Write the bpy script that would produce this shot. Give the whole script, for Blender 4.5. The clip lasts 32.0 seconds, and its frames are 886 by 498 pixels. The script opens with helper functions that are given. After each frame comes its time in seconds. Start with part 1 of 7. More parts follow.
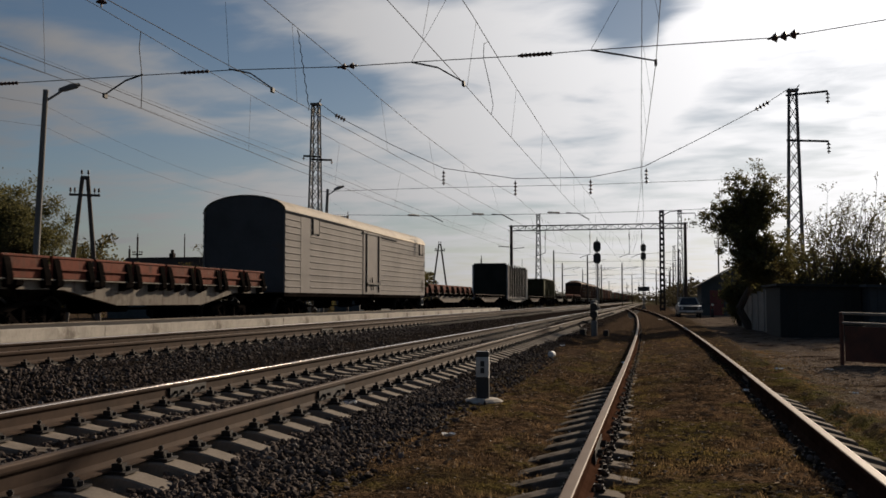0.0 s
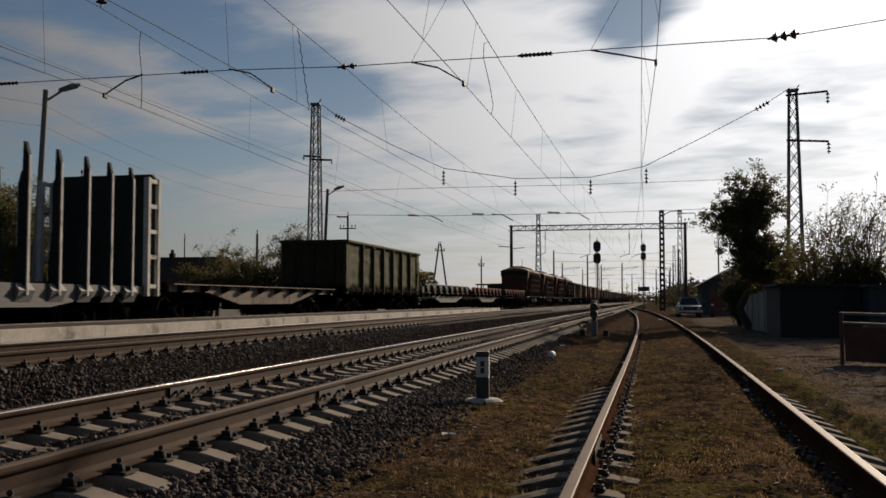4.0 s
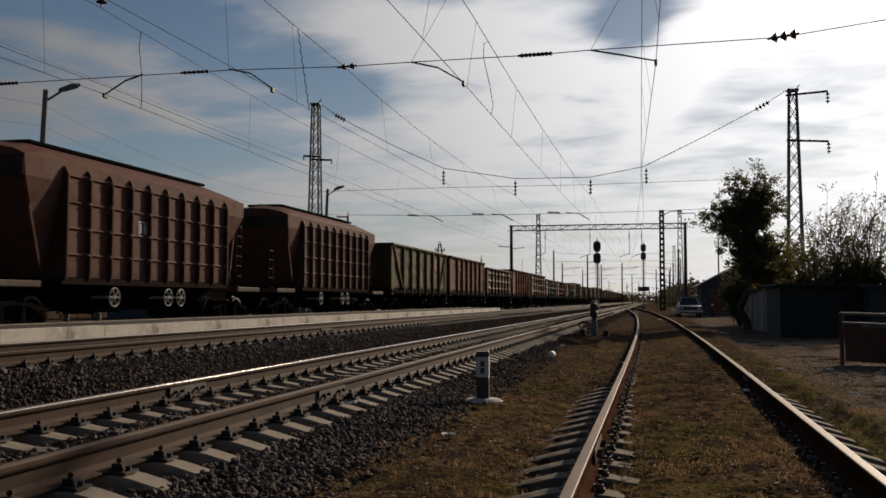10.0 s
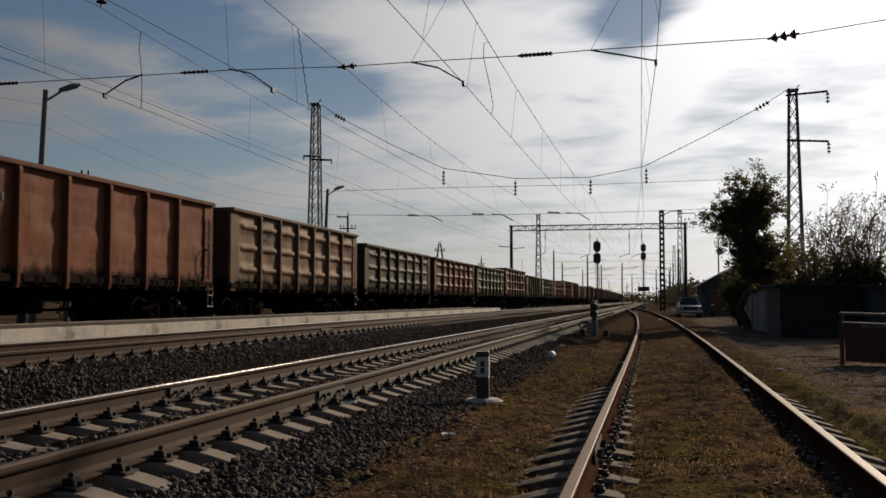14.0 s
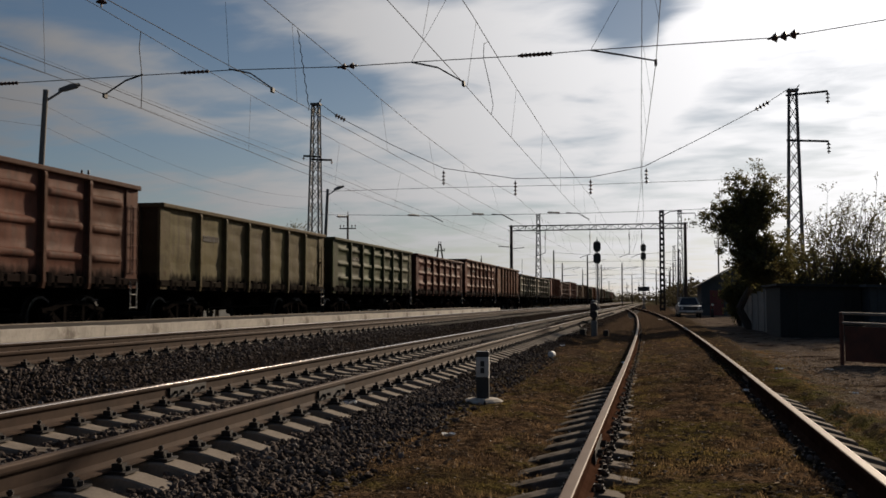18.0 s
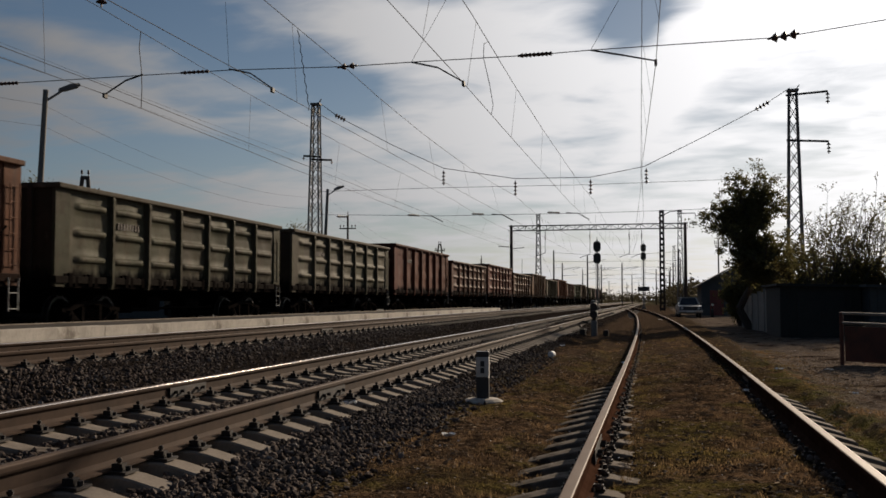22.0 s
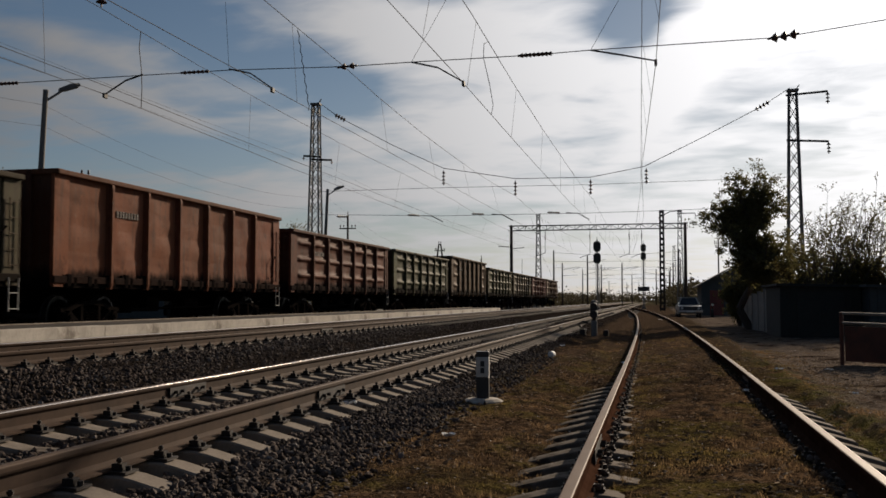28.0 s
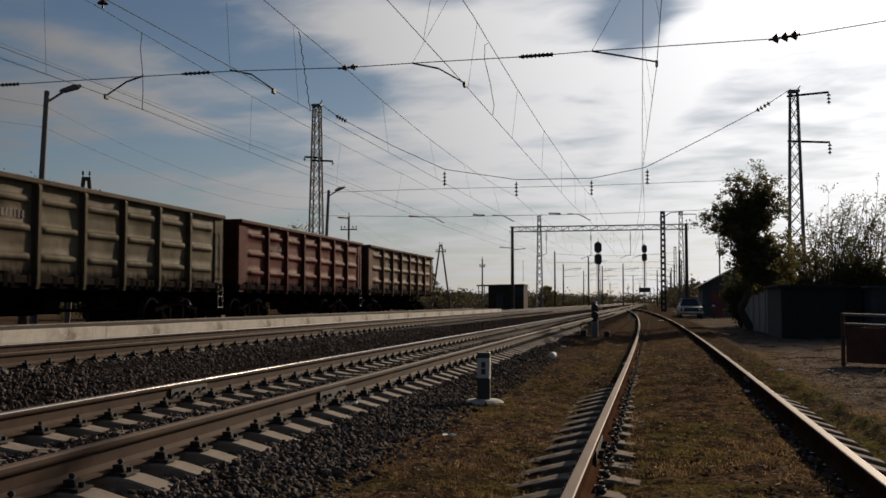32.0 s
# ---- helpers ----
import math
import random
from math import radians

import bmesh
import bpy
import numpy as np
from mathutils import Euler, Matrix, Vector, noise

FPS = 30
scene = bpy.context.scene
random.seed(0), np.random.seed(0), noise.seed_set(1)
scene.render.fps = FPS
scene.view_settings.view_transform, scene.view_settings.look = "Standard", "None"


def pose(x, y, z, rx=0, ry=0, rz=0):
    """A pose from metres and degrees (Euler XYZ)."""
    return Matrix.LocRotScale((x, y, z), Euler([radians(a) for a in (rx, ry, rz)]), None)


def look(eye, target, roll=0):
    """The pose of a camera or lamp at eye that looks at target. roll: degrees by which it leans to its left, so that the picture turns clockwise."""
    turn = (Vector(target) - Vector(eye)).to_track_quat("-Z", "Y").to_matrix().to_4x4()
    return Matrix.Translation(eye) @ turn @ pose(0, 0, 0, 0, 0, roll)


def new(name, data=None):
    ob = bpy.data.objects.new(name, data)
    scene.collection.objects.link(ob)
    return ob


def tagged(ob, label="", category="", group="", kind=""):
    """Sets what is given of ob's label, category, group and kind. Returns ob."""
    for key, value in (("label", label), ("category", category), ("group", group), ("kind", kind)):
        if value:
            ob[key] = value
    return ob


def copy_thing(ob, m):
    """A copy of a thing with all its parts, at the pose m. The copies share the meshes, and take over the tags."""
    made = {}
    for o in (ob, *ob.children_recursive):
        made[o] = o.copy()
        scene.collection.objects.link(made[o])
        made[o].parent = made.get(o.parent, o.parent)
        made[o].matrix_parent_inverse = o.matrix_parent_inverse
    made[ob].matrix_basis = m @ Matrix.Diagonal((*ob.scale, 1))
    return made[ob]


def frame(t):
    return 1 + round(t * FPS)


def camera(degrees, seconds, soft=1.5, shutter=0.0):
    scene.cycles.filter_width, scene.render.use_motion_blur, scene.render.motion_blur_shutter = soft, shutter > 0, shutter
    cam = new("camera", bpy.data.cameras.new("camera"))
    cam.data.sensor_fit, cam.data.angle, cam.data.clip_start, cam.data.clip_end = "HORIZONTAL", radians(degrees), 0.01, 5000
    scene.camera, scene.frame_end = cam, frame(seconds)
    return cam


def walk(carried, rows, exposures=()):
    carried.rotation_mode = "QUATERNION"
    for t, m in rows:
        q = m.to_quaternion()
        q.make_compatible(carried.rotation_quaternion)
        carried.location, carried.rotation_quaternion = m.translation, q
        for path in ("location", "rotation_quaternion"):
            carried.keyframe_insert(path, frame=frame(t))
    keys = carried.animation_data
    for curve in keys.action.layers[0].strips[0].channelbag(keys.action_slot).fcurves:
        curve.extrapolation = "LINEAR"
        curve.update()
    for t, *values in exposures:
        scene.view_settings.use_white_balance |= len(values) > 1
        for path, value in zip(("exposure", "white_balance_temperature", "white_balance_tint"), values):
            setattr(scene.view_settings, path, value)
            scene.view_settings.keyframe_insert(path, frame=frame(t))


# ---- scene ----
# One plan: z = 0 is the rail top of the near main track, +y runs along the tracks, x to the right of them.
CAM_Z = 0.84
cam = camera(49.52, 32.0, soft=1.6, shutter=0.1)
HOLD = look((0, 0, CAM_Z), (-21.43, 97.53, 6.19))
NUDGE = HOLD @ pose(0, 0, 0, 0.06, 0.06, 0)
walk(cam, [(0.0, HOLD), (16.0, HOLD), (31.6, HOLD), (31.8, HOLD), (32.0, NUDGE)],
     exposures=((0.0, 0.0), (32.0, 0.0)))

# ---- world and sun ----
SUN_AZ, SUN_EL = 20.0, 20.5          # degrees from +y towards +x, and above the horizon
SUN_DIR = Vector((math.sin(radians(SUN_AZ)) * math.cos(radians(SUN_EL)),
                  math.cos(radians(SUN_AZ)) * math.cos(radians(SUN_EL)), math.sin(radians(SUN_EL))))


# cloud banks and gaps: azimuth, elevation, half length, half width, tilt (degrees), density
BANKS = ((8.4, 15.9, 6.4, 1.3, 6, 0.28),
         (1.7, 12.7, 5.1, 1.1, 52, 0.22),
         (-1.1, 15.9, 2.7, 2.2, 50, -0.27),
         (6.5, 13.2, 4.7, 1.3, 12, -0.06),
         (-18.6, 12.7, 4.4, 2.2, -35, -0.16),
         (-27.5, 15.2, 5.1, 2.0, -20, -0.16),
         (-26.2, 8.4, 5.7, 1.5, -10, -0.14),
         (-34.3, 14.2, 4.4, 0.7, -8, 0.12),
         (-29.5, 10.8, 3.7, 0.7, -18, 0.18),
         (-15.6, 16.0, 5.1, 1.9, -10, 0.12),
         (-9.1, 10.6, 4.4, 1.7, 0, 0.12),
         (-21.3, 6.6, 6.7, 1.3, 5, 0.12),
         (-35.7, 10.6, 3.0, 1.0, 0, 0.1),
         (-5.1, 13.3, 3.4, 1.0, -10, 0.1))


def build_world():
    w = bpy.data.worlds.new("sky")
    scene.world = w
    w.use_nodes = True
    nt = w.node_tree
    nt.nodes.clear()
    N, L = nt.nodes.new, nt.links.new

    def math_node(op, a, b=None, clamp=False):
        n = N("ShaderNodeMath")
        n.operation, n.use_clamp = op, clamp
        for i, v in enumerate((a, b)):
            if v is None:
                continue
            if isinstance(v, (int, float)):
                n.inputs[i].default_value = v
            else:
                L(v, n.inputs[i])
        return n.outputs[0]

    def mix(fac, a, b):
        n = N("ShaderNodeMix")
        n.data_type = "RGBA"
        for idx, v in ((0, fac), (6, a), (7, b)):
            if isinstance(v, (int, float)):
                n.inputs[idx].default_value = v
            elif isinstance(v, tuple):
                n.inputs[idx].default_value = v
            else:
                L(v, n.inputs[idx])
        return n.outputs[2]

    def ramp(v, lo, hi):
        n = N("ShaderNodeMapRange")
        n.interpolation_type = "SMOOTHSTEP"
        n.inputs[1].default_value, n.inputs[2].default_value = lo, hi
        L(v, n.inputs[0])
        return n.outputs[0]

    sky = N("ShaderNodeTexSky")
    sky.sky_type = "NISHITA"
    sky.sun_disc = False
    sky.sun_elevation = radians(SUN_EL)
    sky.sun_rotation = radians(SUN_AZ)
    sky.air_density, sky.dust_density, sky.ozone_density = 1.0, 0.4, 2.5
    tc = N("ShaderNodeTexCoord")
    nrm = N("ShaderNodeVectorMath")
    nrm.operation = "NORMALIZE"
    L(tc.outputs["Generated"], nrm.inputs[0])
    sep = N("ShaderNodeSeparateXYZ")
    L(nrm.outputs[0], sep.inputs[0])
    up = math_node("MAXIMUM", sep.outputs[2], 0.0)
    den = math_node("ADD", up, 0.10)
    com = N("ShaderNodeCombineXYZ")
    L(math_node("DIVIDE", sep.outputs[0], den), com.inputs[0])
    L(math_node("DIVIDE", sep.outputs[1], den), com.inputs[1])
    dot = N("ShaderNodeVectorMath")
    dot.operation = "DOT_PRODUCT"
    L(nrm.outputs[0], dot.inputs[0])
    dot.inputs[1].default_value = SUN_DIR
    toward = math_node("MAXIMUM", dot.outputs["Value"], 0.0)
    wide = math_node("POWER", toward, 4.0)
    glow = math_node("POWER", toward, 14.0)
    glow2 = math_node("POWER", toward, 60.0)

    def cloud(scale, detail, offset, stretch):
        mp = N("ShaderNodeMapping")
        mp.inputs["Location"].default_value = offset
        mp.inputs["Rotation"].default_value = (0, 0, radians(35))
        mp.inputs["Scale"].default_value = (scale, scale * stretch, scale)
        L(com.outputs[0], mp.inputs[0])
        n = N("ShaderNodeTexNoise")
        n.inputs["Scale"].default_value = 1.0
        n.inputs["Detail"].default_value = detail
        n.inputs["Roughness"].default_value = 0.5
        n.inputs["Distortion"].default_value = 0.6
        L(mp.outputs[0], n.inputs["Vector"])
        return n.outputs["Fac"]

    big = cloud(0.55, 4.0, (3.2, 1.7, 0), 1.0)
    fine = cloud(1.7, 8.0, (2.3, 8.4, 0), 1.25)
    wisp = cloud(4.6, 6.0, (7.1, 1.4, 0), 1.5)
    field = math_node("ADD", math_node("ADD", math_node("MULTIPLY", big, 0.36), math_node("MULTIPLY", fine, 0.44)), math_node("MULTIPLY", wisp, 0.20))
    field = math_node("ADD", field, math_node("MULTIPLY", wide, 0.20))
    for az, el, half_l, half_w, tilt, dense in BANKS:
        az, el, tilt = radians(az), radians(el), radians(tilt)
        east = Vector((math.cos(az), -math.sin(az), 0.0))
        rise = Vector((-math.sin(az) * math.sin(el), -math.cos(az) * math.sin(el), math.cos(el)))
        mid = Vector((math.sin(az) * math.cos(el), math.cos(az) * math.cos(el), math.sin(el)))
        total = None
        for axis, half in ((east * math.cos(tilt) + rise * math.sin(tilt), half_l), (rise * math.cos(tilt) - east * math.sin(tilt), half_w)):
            d = N("ShaderNodeVectorMath")
            d.operation = "DOT_PRODUCT"
            L(nrm.outputs[0], d.inputs[0])
            d.inputs[1].default_value = axis / math.sin(radians(half))
            sq = math_node("MULTIPLY", d.outputs["Value"], d.outputs["Value"])
            total = sq if total is None else math_node("ADD", total, sq)
        d = N("ShaderNodeVectorMath")
        d.operation = "DOT_PRODUCT"
        L(nrm.outputs[0], d.inputs[0])
        d.inputs[1].default_value = mid
        front = math_node("GREATER_THAN", d.outputs["Value"], 0.5)
        spread = math_node("MULTIPLY", math_node("POWER", 2.718, math_node("MULTIPLY", total, -1.0)), front)
        field = math_node("ADD", field, math_node("MULTIPLY", spread, dense))
    cover = ramp(field, 0.45, 0.70)
    # thin cloud scatters the sun forward, so it brightens towards it
    light = math_node("ADD", math_node("ADD", math_node("ADD", 0.8, math_node("MULTIPLY", ramp(dot.outputs["Value"], -0.15, 0.5), 2.5)), math_node("MULTIPLY", wide, 27.0)), math_node("ADD", math_node("MULTIPLY", glow, 7.0), math_node("MULTIPLY", glow2, 6.0)))
    tone = N("ShaderNodeCombineXYZ")
    L(math_node("MULTIPLY", light, 1.01), tone.inputs[0])
    L(math_node("MULTIPLY", light, 1.0), tone.inputs[1])
    L(math_node("MULTIPLY", light, 1.015), tone.inputs[2])
    haze = math_node("POWER", math_node("SUBTRACT", 1.0, up), 9.0)
    clear = N("ShaderNodeVectorMath")
    clear.operation = "SCALE"
    clear.inputs["Scale"].default_value = 1.3
    L(sky.outputs[0], clear.inputs[0])
    body = mix(cover, clear.outputs[0], tone.outputs[0])
    body = mix(math_node("MULTIPLY", haze, 0.70), body, tone.outputs[0])
    bg = N("ShaderNodeBackground")
    bg.inputs["Strength"].default_value = 0.034
    L(body, bg.inputs["Color"])
    out = N("ShaderNodeOutputWorld")
    L(bg.outputs[0], out.inputs["Surface"])


build_world()
sun_data = bpy.data.lights.new("sun", "SUN")
sun_data.energy, sun_data.angle, sun_data.color = 5.0, radians(0.6), (1.0, 0.82, 0.62)
sun = new("sun", sun_data)
sun.rotation_euler = (-SUN_DIR).to_track_quat("-Z", "Y").to_euler()
sun.location = (30, 60, 60)

# ---- materials ----
class Nodes:
    """Short writing for node trees."""

    def __init__(self, name):
        self.mat = bpy.data.materials.new(name)
        self.mat.use_nodes = True
        self.nt = self.mat.node_tree
        self.bsdf = self.nt.nodes["Principled BSDF"]
        self.coord = self.nt.nodes.new("ShaderNodeTexCoord")

    def link(self, a, b):
        self.nt.links.new(a, b)

    def put(self, sock, v):
        if isinstance(v, (int, float)):
            sock.default_value = v
        elif isinstance(v, tuple):
            sock.default_value = (*v, 1.0) if len(v) == 3 and sock.type == "RGBA" else v
        else:
            self.link(v, sock)

    def noise(self, scale, detail=4.0, rough=0.6, stretch=(1, 1, 1), offset=(0, 0, 0), vec=None):
        mp = self.nt.nodes.new("ShaderNodeMapping")
        mp.inputs["Scale"].default_value = stretch
        mp.inputs["Location"].default_value = offset
        self.link(vec if vec is not None else self.coord.outputs["Object"], mp.inputs[0])
        n = self.nt.nodes.new("ShaderNodeTexNoise")
        n.inputs["Scale"].default_value = scale
        n.inputs["Detail"].default_value = detail
        n.inputs["Roughness"].default_value = rough
        self.link(mp.outputs[0], n.inputs["Vector"])
        return n.outputs["Fac"]

    def voronoi(self, scale, feature="F1", out="Distance"):
        n = self.nt.nodes.new("ShaderNodeTexVoronoi")
        n.feature = feature
        n.inputs["Scale"].default_value = scale
        self.link(self.coord.outputs["Object"], n.inputs["Vector"])
        return n.outputs[out]

    def math(self, op, a, b=0.0, clamp=False):
        n = self.nt.nodes.new("ShaderNodeMath")
        n.operation, n.use_clamp = op, clamp
        self.put(n.inputs[0], a)
        self.put(n.inputs[1], b)
        return n.outputs[0]

    def step(self, v, lo, hi):
        n = self.nt.nodes.new("ShaderNodeMapRange")
        n.interpolation_type = "SMOOTHSTEP"
        n.inputs[1].default_value, n.inputs[2].default_value = lo, hi
        self.put(n.inputs[0], v)
        return n.outputs[0]

    def mix(self, fac, a, b, blend="MIX"):
        n = self.nt.nodes.new("ShaderNodeMix")
        n.data_type, n.blend_type = "RGBA", blend
        self.put(n.inputs[0], fac)
        self.put(n.inputs[6], a)
        self.put(n.inputs[7], b)
        return n.outputs[2]

    def xyz(self, vec=None):
        n = self.nt.nodes.new("ShaderNodeSeparateXYZ")
        self.link(vec if vec is not None else self.coord.outputs["Object"], n.inputs[0])
        return n.outputs

    def info(self, out):
        return self.nt.nodes.new("ShaderNodeObjectInfo").outputs[out]

    def island(self):
        return self.nt.nodes.new("ShaderNodeNewGeometry").outputs["Random Per Island"]

    def bump(self, height, strength=0.4, dist=0.01):
        n = self.nt.nodes.new("ShaderNodeBump")
        n.inputs["Strength"].default_value = strength
        n.inputs["Distance"].default_value = dist
        self.put(n.inputs["Height"], height)
        self.link(n.outputs[0], self.bsdf.inputs["Normal"])

    def done(self, color, rough=0.8, metal=0.0, spec=None):
        self.put(self.bsdf.inputs["Base Color"], color)
        self.put(self.bsdf.inputs["Roughness"], rough)
        self.put(self.bsdf.inputs["Metallic"], metal)
        if spec is not None:
            self.put(self.bsdf.inputs["Specular IOR Level"], spec)
        return self.mat


def surf(name, c1, c2, rough=0.8, metal=0.0, scale=6.0, grain=60.0, bump=0.35, dist=0.004, c3=None, spot=(0.58, 0.7),
         stretch=(1, 1, 1), spec=None):
    """A plain worn surface: two tones in large patches, a fine grain, and stains of c3."""
    n = Nodes(name)
    a = n.noise(scale, 5.0, 0.65, stretch)
    g = n.noise(grain, 3.0, 0.7, stretch)
    col = n.mix(n.step(a, 0.35, 0.68), c1, c2)
    col = n.mix(n.math("MULTIPLY", n.step(g, 0.35, 0.8), 0.45), col, tuple(0.55 * v for v in c1))
    if c3:
        s = n.noise(scale * 0.45, 6.0, 0.7, stretch, (5, 2, 8))
        col = n.mix(n.step(s, *spot), col, c3)
    n.bump(n.math("ADD", g, n.math("MULTIPLY", a, 0.5)), bump, dist)
    r = n.math("ADD", rough - 0.08, n.math("MULTIPLY", g, 0.16), True)
    return n.done(col, r, metal, spec)


M_CONCRETE = surf("sleeper_concrete", (0.235, 0.20, 0.165), (0.16, 0.133, 0.108), 0.95, c3=(0.07, 0.054, 0.042), scale=3.0, grain=45, bump=0.6, spec=0.1, spot=(0.5, 0.68))
M_OLD_SLEEPER = surf("dirty_concrete", (0.19, 0.165, 0.14), (0.11, 0.092, 0.076), 0.9, c3=(0.045, 0.035, 0.026), scale=3.0, grain=45, bump=0.6, spec=0.1, spot=(0.46, 0.62))
M_SIDING_SLEEPER = surf("muddy_concrete", (0.19, 0.158, 0.13), (0.105, 0.086, 0.068), 0.95, c3=(0.040, 0.030, 0.023), scale=3.5, grain=45, bump=0.8, spec=0.05, spot=(0.50, 0.66))
M_POLE = surf("pole_concrete", (0.21, 0.20, 0.185), (0.15, 0.14, 0.13), 0.9, c3=(0.10, 0.09, 0.08), scale=1.5, grain=30, stretch=(1, 1, 0.3))
M_POST_DARK = surf("dark_stained_post", (0.07, 0.054, 0.045), (0.045, 0.035, 0.030), 0.9, c3=(0.09, 0.05, 0.035), scale=1.5, grain=30, stretch=(1, 1, 0.3), spec=0.1)
M_WHITE_WALL = surf("whitewashed_concrete", (0.50, 0.455, 0.40), (0.34, 0.31, 0.27), 0.95, c3=(0.19, 0.165, 0.14), scale=2.2, grain=16, bump=0.8, spot=(0.52, 0.68), spec=0.1)
M_PLATFORM = surf("platform_asphalt", (0.065, 0.058, 0.052), (0.045, 0.04, 0.036), 0.95, scale=0.8, grain=60, spec=0.05)
M_STEEL_DARK = surf("dark_steel", (0.022, 0.020, 0.020), (0.038, 0.031, 0.027), 0.65, 0.2, scale=4, grain=80, c3=(0.055, 0.032, 0.02), spec=0.3)
M_GALV = surf("weathered_galvanised_steel", (0.20, 0.20, 0.20), (0.135, 0.13, 0.13), 0.7, 0.3, scale=3, grain=50, c3=(0.12, 0.07, 0.04), spot=(0.62, 0.75))
M_WIRE = surf("copper_wire", (0.035, 0.030, 0.029), (0.05, 0.042, 0.038), 0.85, 0.0, scale=2, grain=30, bump=0.1)
M_GLASS_INS = surf("brown_glazed_porcelain", (0.06, 0.035, 0.03), (0.09, 0.05, 0.04), 0.5, 0.0, scale=8, grain=40, bump=0.05, spec=0.2)
M_TIMBER = surf("grey_weathered_timber", (0.12, 0.10, 0.085), (0.075, 0.06, 0.05), 0.9, scale=3, grain=30, stretch=(6, 6, 0.4), bump=0.6)
M_BLACK = surf("black_enamel", (0.018, 0.018, 0.02), (0.03, 0.03, 0.032), 0.45, 0.0, scale=5, grain=60, bump=0.1)
# near black: grime together with the shade under the wagons
M_UNDER = surf("grime_and_shade_black", (0.0075, 0.0064, 0.006), (0.011, 0.0092, 0.0085), 0.85, 0.0, scale=4, grain=40, c3=(0.018, 0.014, 0.012), spot=(0.5, 0.75), spec=0.0)
M_TREAD = surf("worn_wheel_steel", (0.020, 0.018, 0.017), (0.013, 0.012, 0.011), 0.6, 0.2, scale=5, grain=50, c3=(0.04, 0.03, 0.025), spec=0.3)
M_RUBBER = surf("rubber", (0.02, 0.02, 0.02), (0.035, 0.034, 0.033), 0.85, scale=9, grain=60)
M_WHITE = surf("white_paint", (0.78, 0.77, 0.75), (0.62, 0.61, 0.59), 0.7, scale=5, grain=40, c3=(0.35, 0.32, 0.28))
M_PAPER = surf("paper_litter", (0.82, 0.81, 0.79), (0.68, 0.67, 0.65), 0.8, scale=10, grain=60)


def make_rail(name, side, bright):
    """Rust-brown rail, its running edge polished by wheels on the side that faces the track's middle."""
    n = Nodes(name)
    p = n.xyz()
    a = n.noise(3.0, 5.0, 0.65)
    g = n.noise(70.0, 3.0, 0.7)
    rust = n.mix(n.step(a, 0.3, 0.7), (0.036, 0.021, 0.014), (0.066, 0.039, 0.025))
    rust = n.mix(n.math("MULTIPLY", g, 0.4), rust, (0.02, 0.013, 0.010))
    top = n.step(p[2], -0.006, -0.003)
    col = n.mix(n.math("MULTIPLY", top, 0.8), rust, (0.12, 0.083, 0.06))
    edge = n.math("MULTIPLY", n.step(n.math("MULTIPLY", p[0], side), 0.022, 0.026), n.step(p[2], -0.0135, -0.0125))
    edge = n.math("MULTIPLY", edge, bright)
    col = n.mix(edge, col, (0.30, 0.26, 0.23))
    n.bump(g, 0.2, 0.002)
    rough = n.math("SUBTRACT", n.math("SUBTRACT", 0.85, n.math("MULTIPLY", top, 0.2)), n.math("MULTIPLY", edge, 0.74), True)
    return n.done(col, rough, n.math("MULTIPLY", edge, 0.9), 0.12)


def make_rusty_rail():
    n = Nodes("little_used_rail_steel")
    p = n.xyz()
    a = n.noise(3.0, 5.0, 0.65)
    g = n.noise(70.0, 3.0, 0.7)
    rust = n.mix(n.step(a, 0.3, 0.7), (0.040, 0.019, 0.012), (0.066, 0.034, 0.022))
    top = n.step(p[2], -0.006, -0.002)
    worn = n.mix(n.step(n.noise(1.2, 4.0, 0.6, (1, 0.3, 1)), 0.35, 0.65), (0.13, 0.085, 0.057), (0.21, 0.148, 0.105))
    col = n.mix(top, rust, worn)
    n.bump(g, 0.25, 0.003)
    rough = n.math("SUBTRACT", 0.95, n.math("MULTIPLY", top, 0.38))
    return n.done(col, rough, 0.0, n.math("MULTIPLY", top, 0.09))


M_RAIL_L, M_RAIL_R, M_RAIL_OLD = make_rail("polished_left_rail", 1.0, 1.0), make_rail("polished_right_rail", -1.0, 0.5), make_rusty_rail()


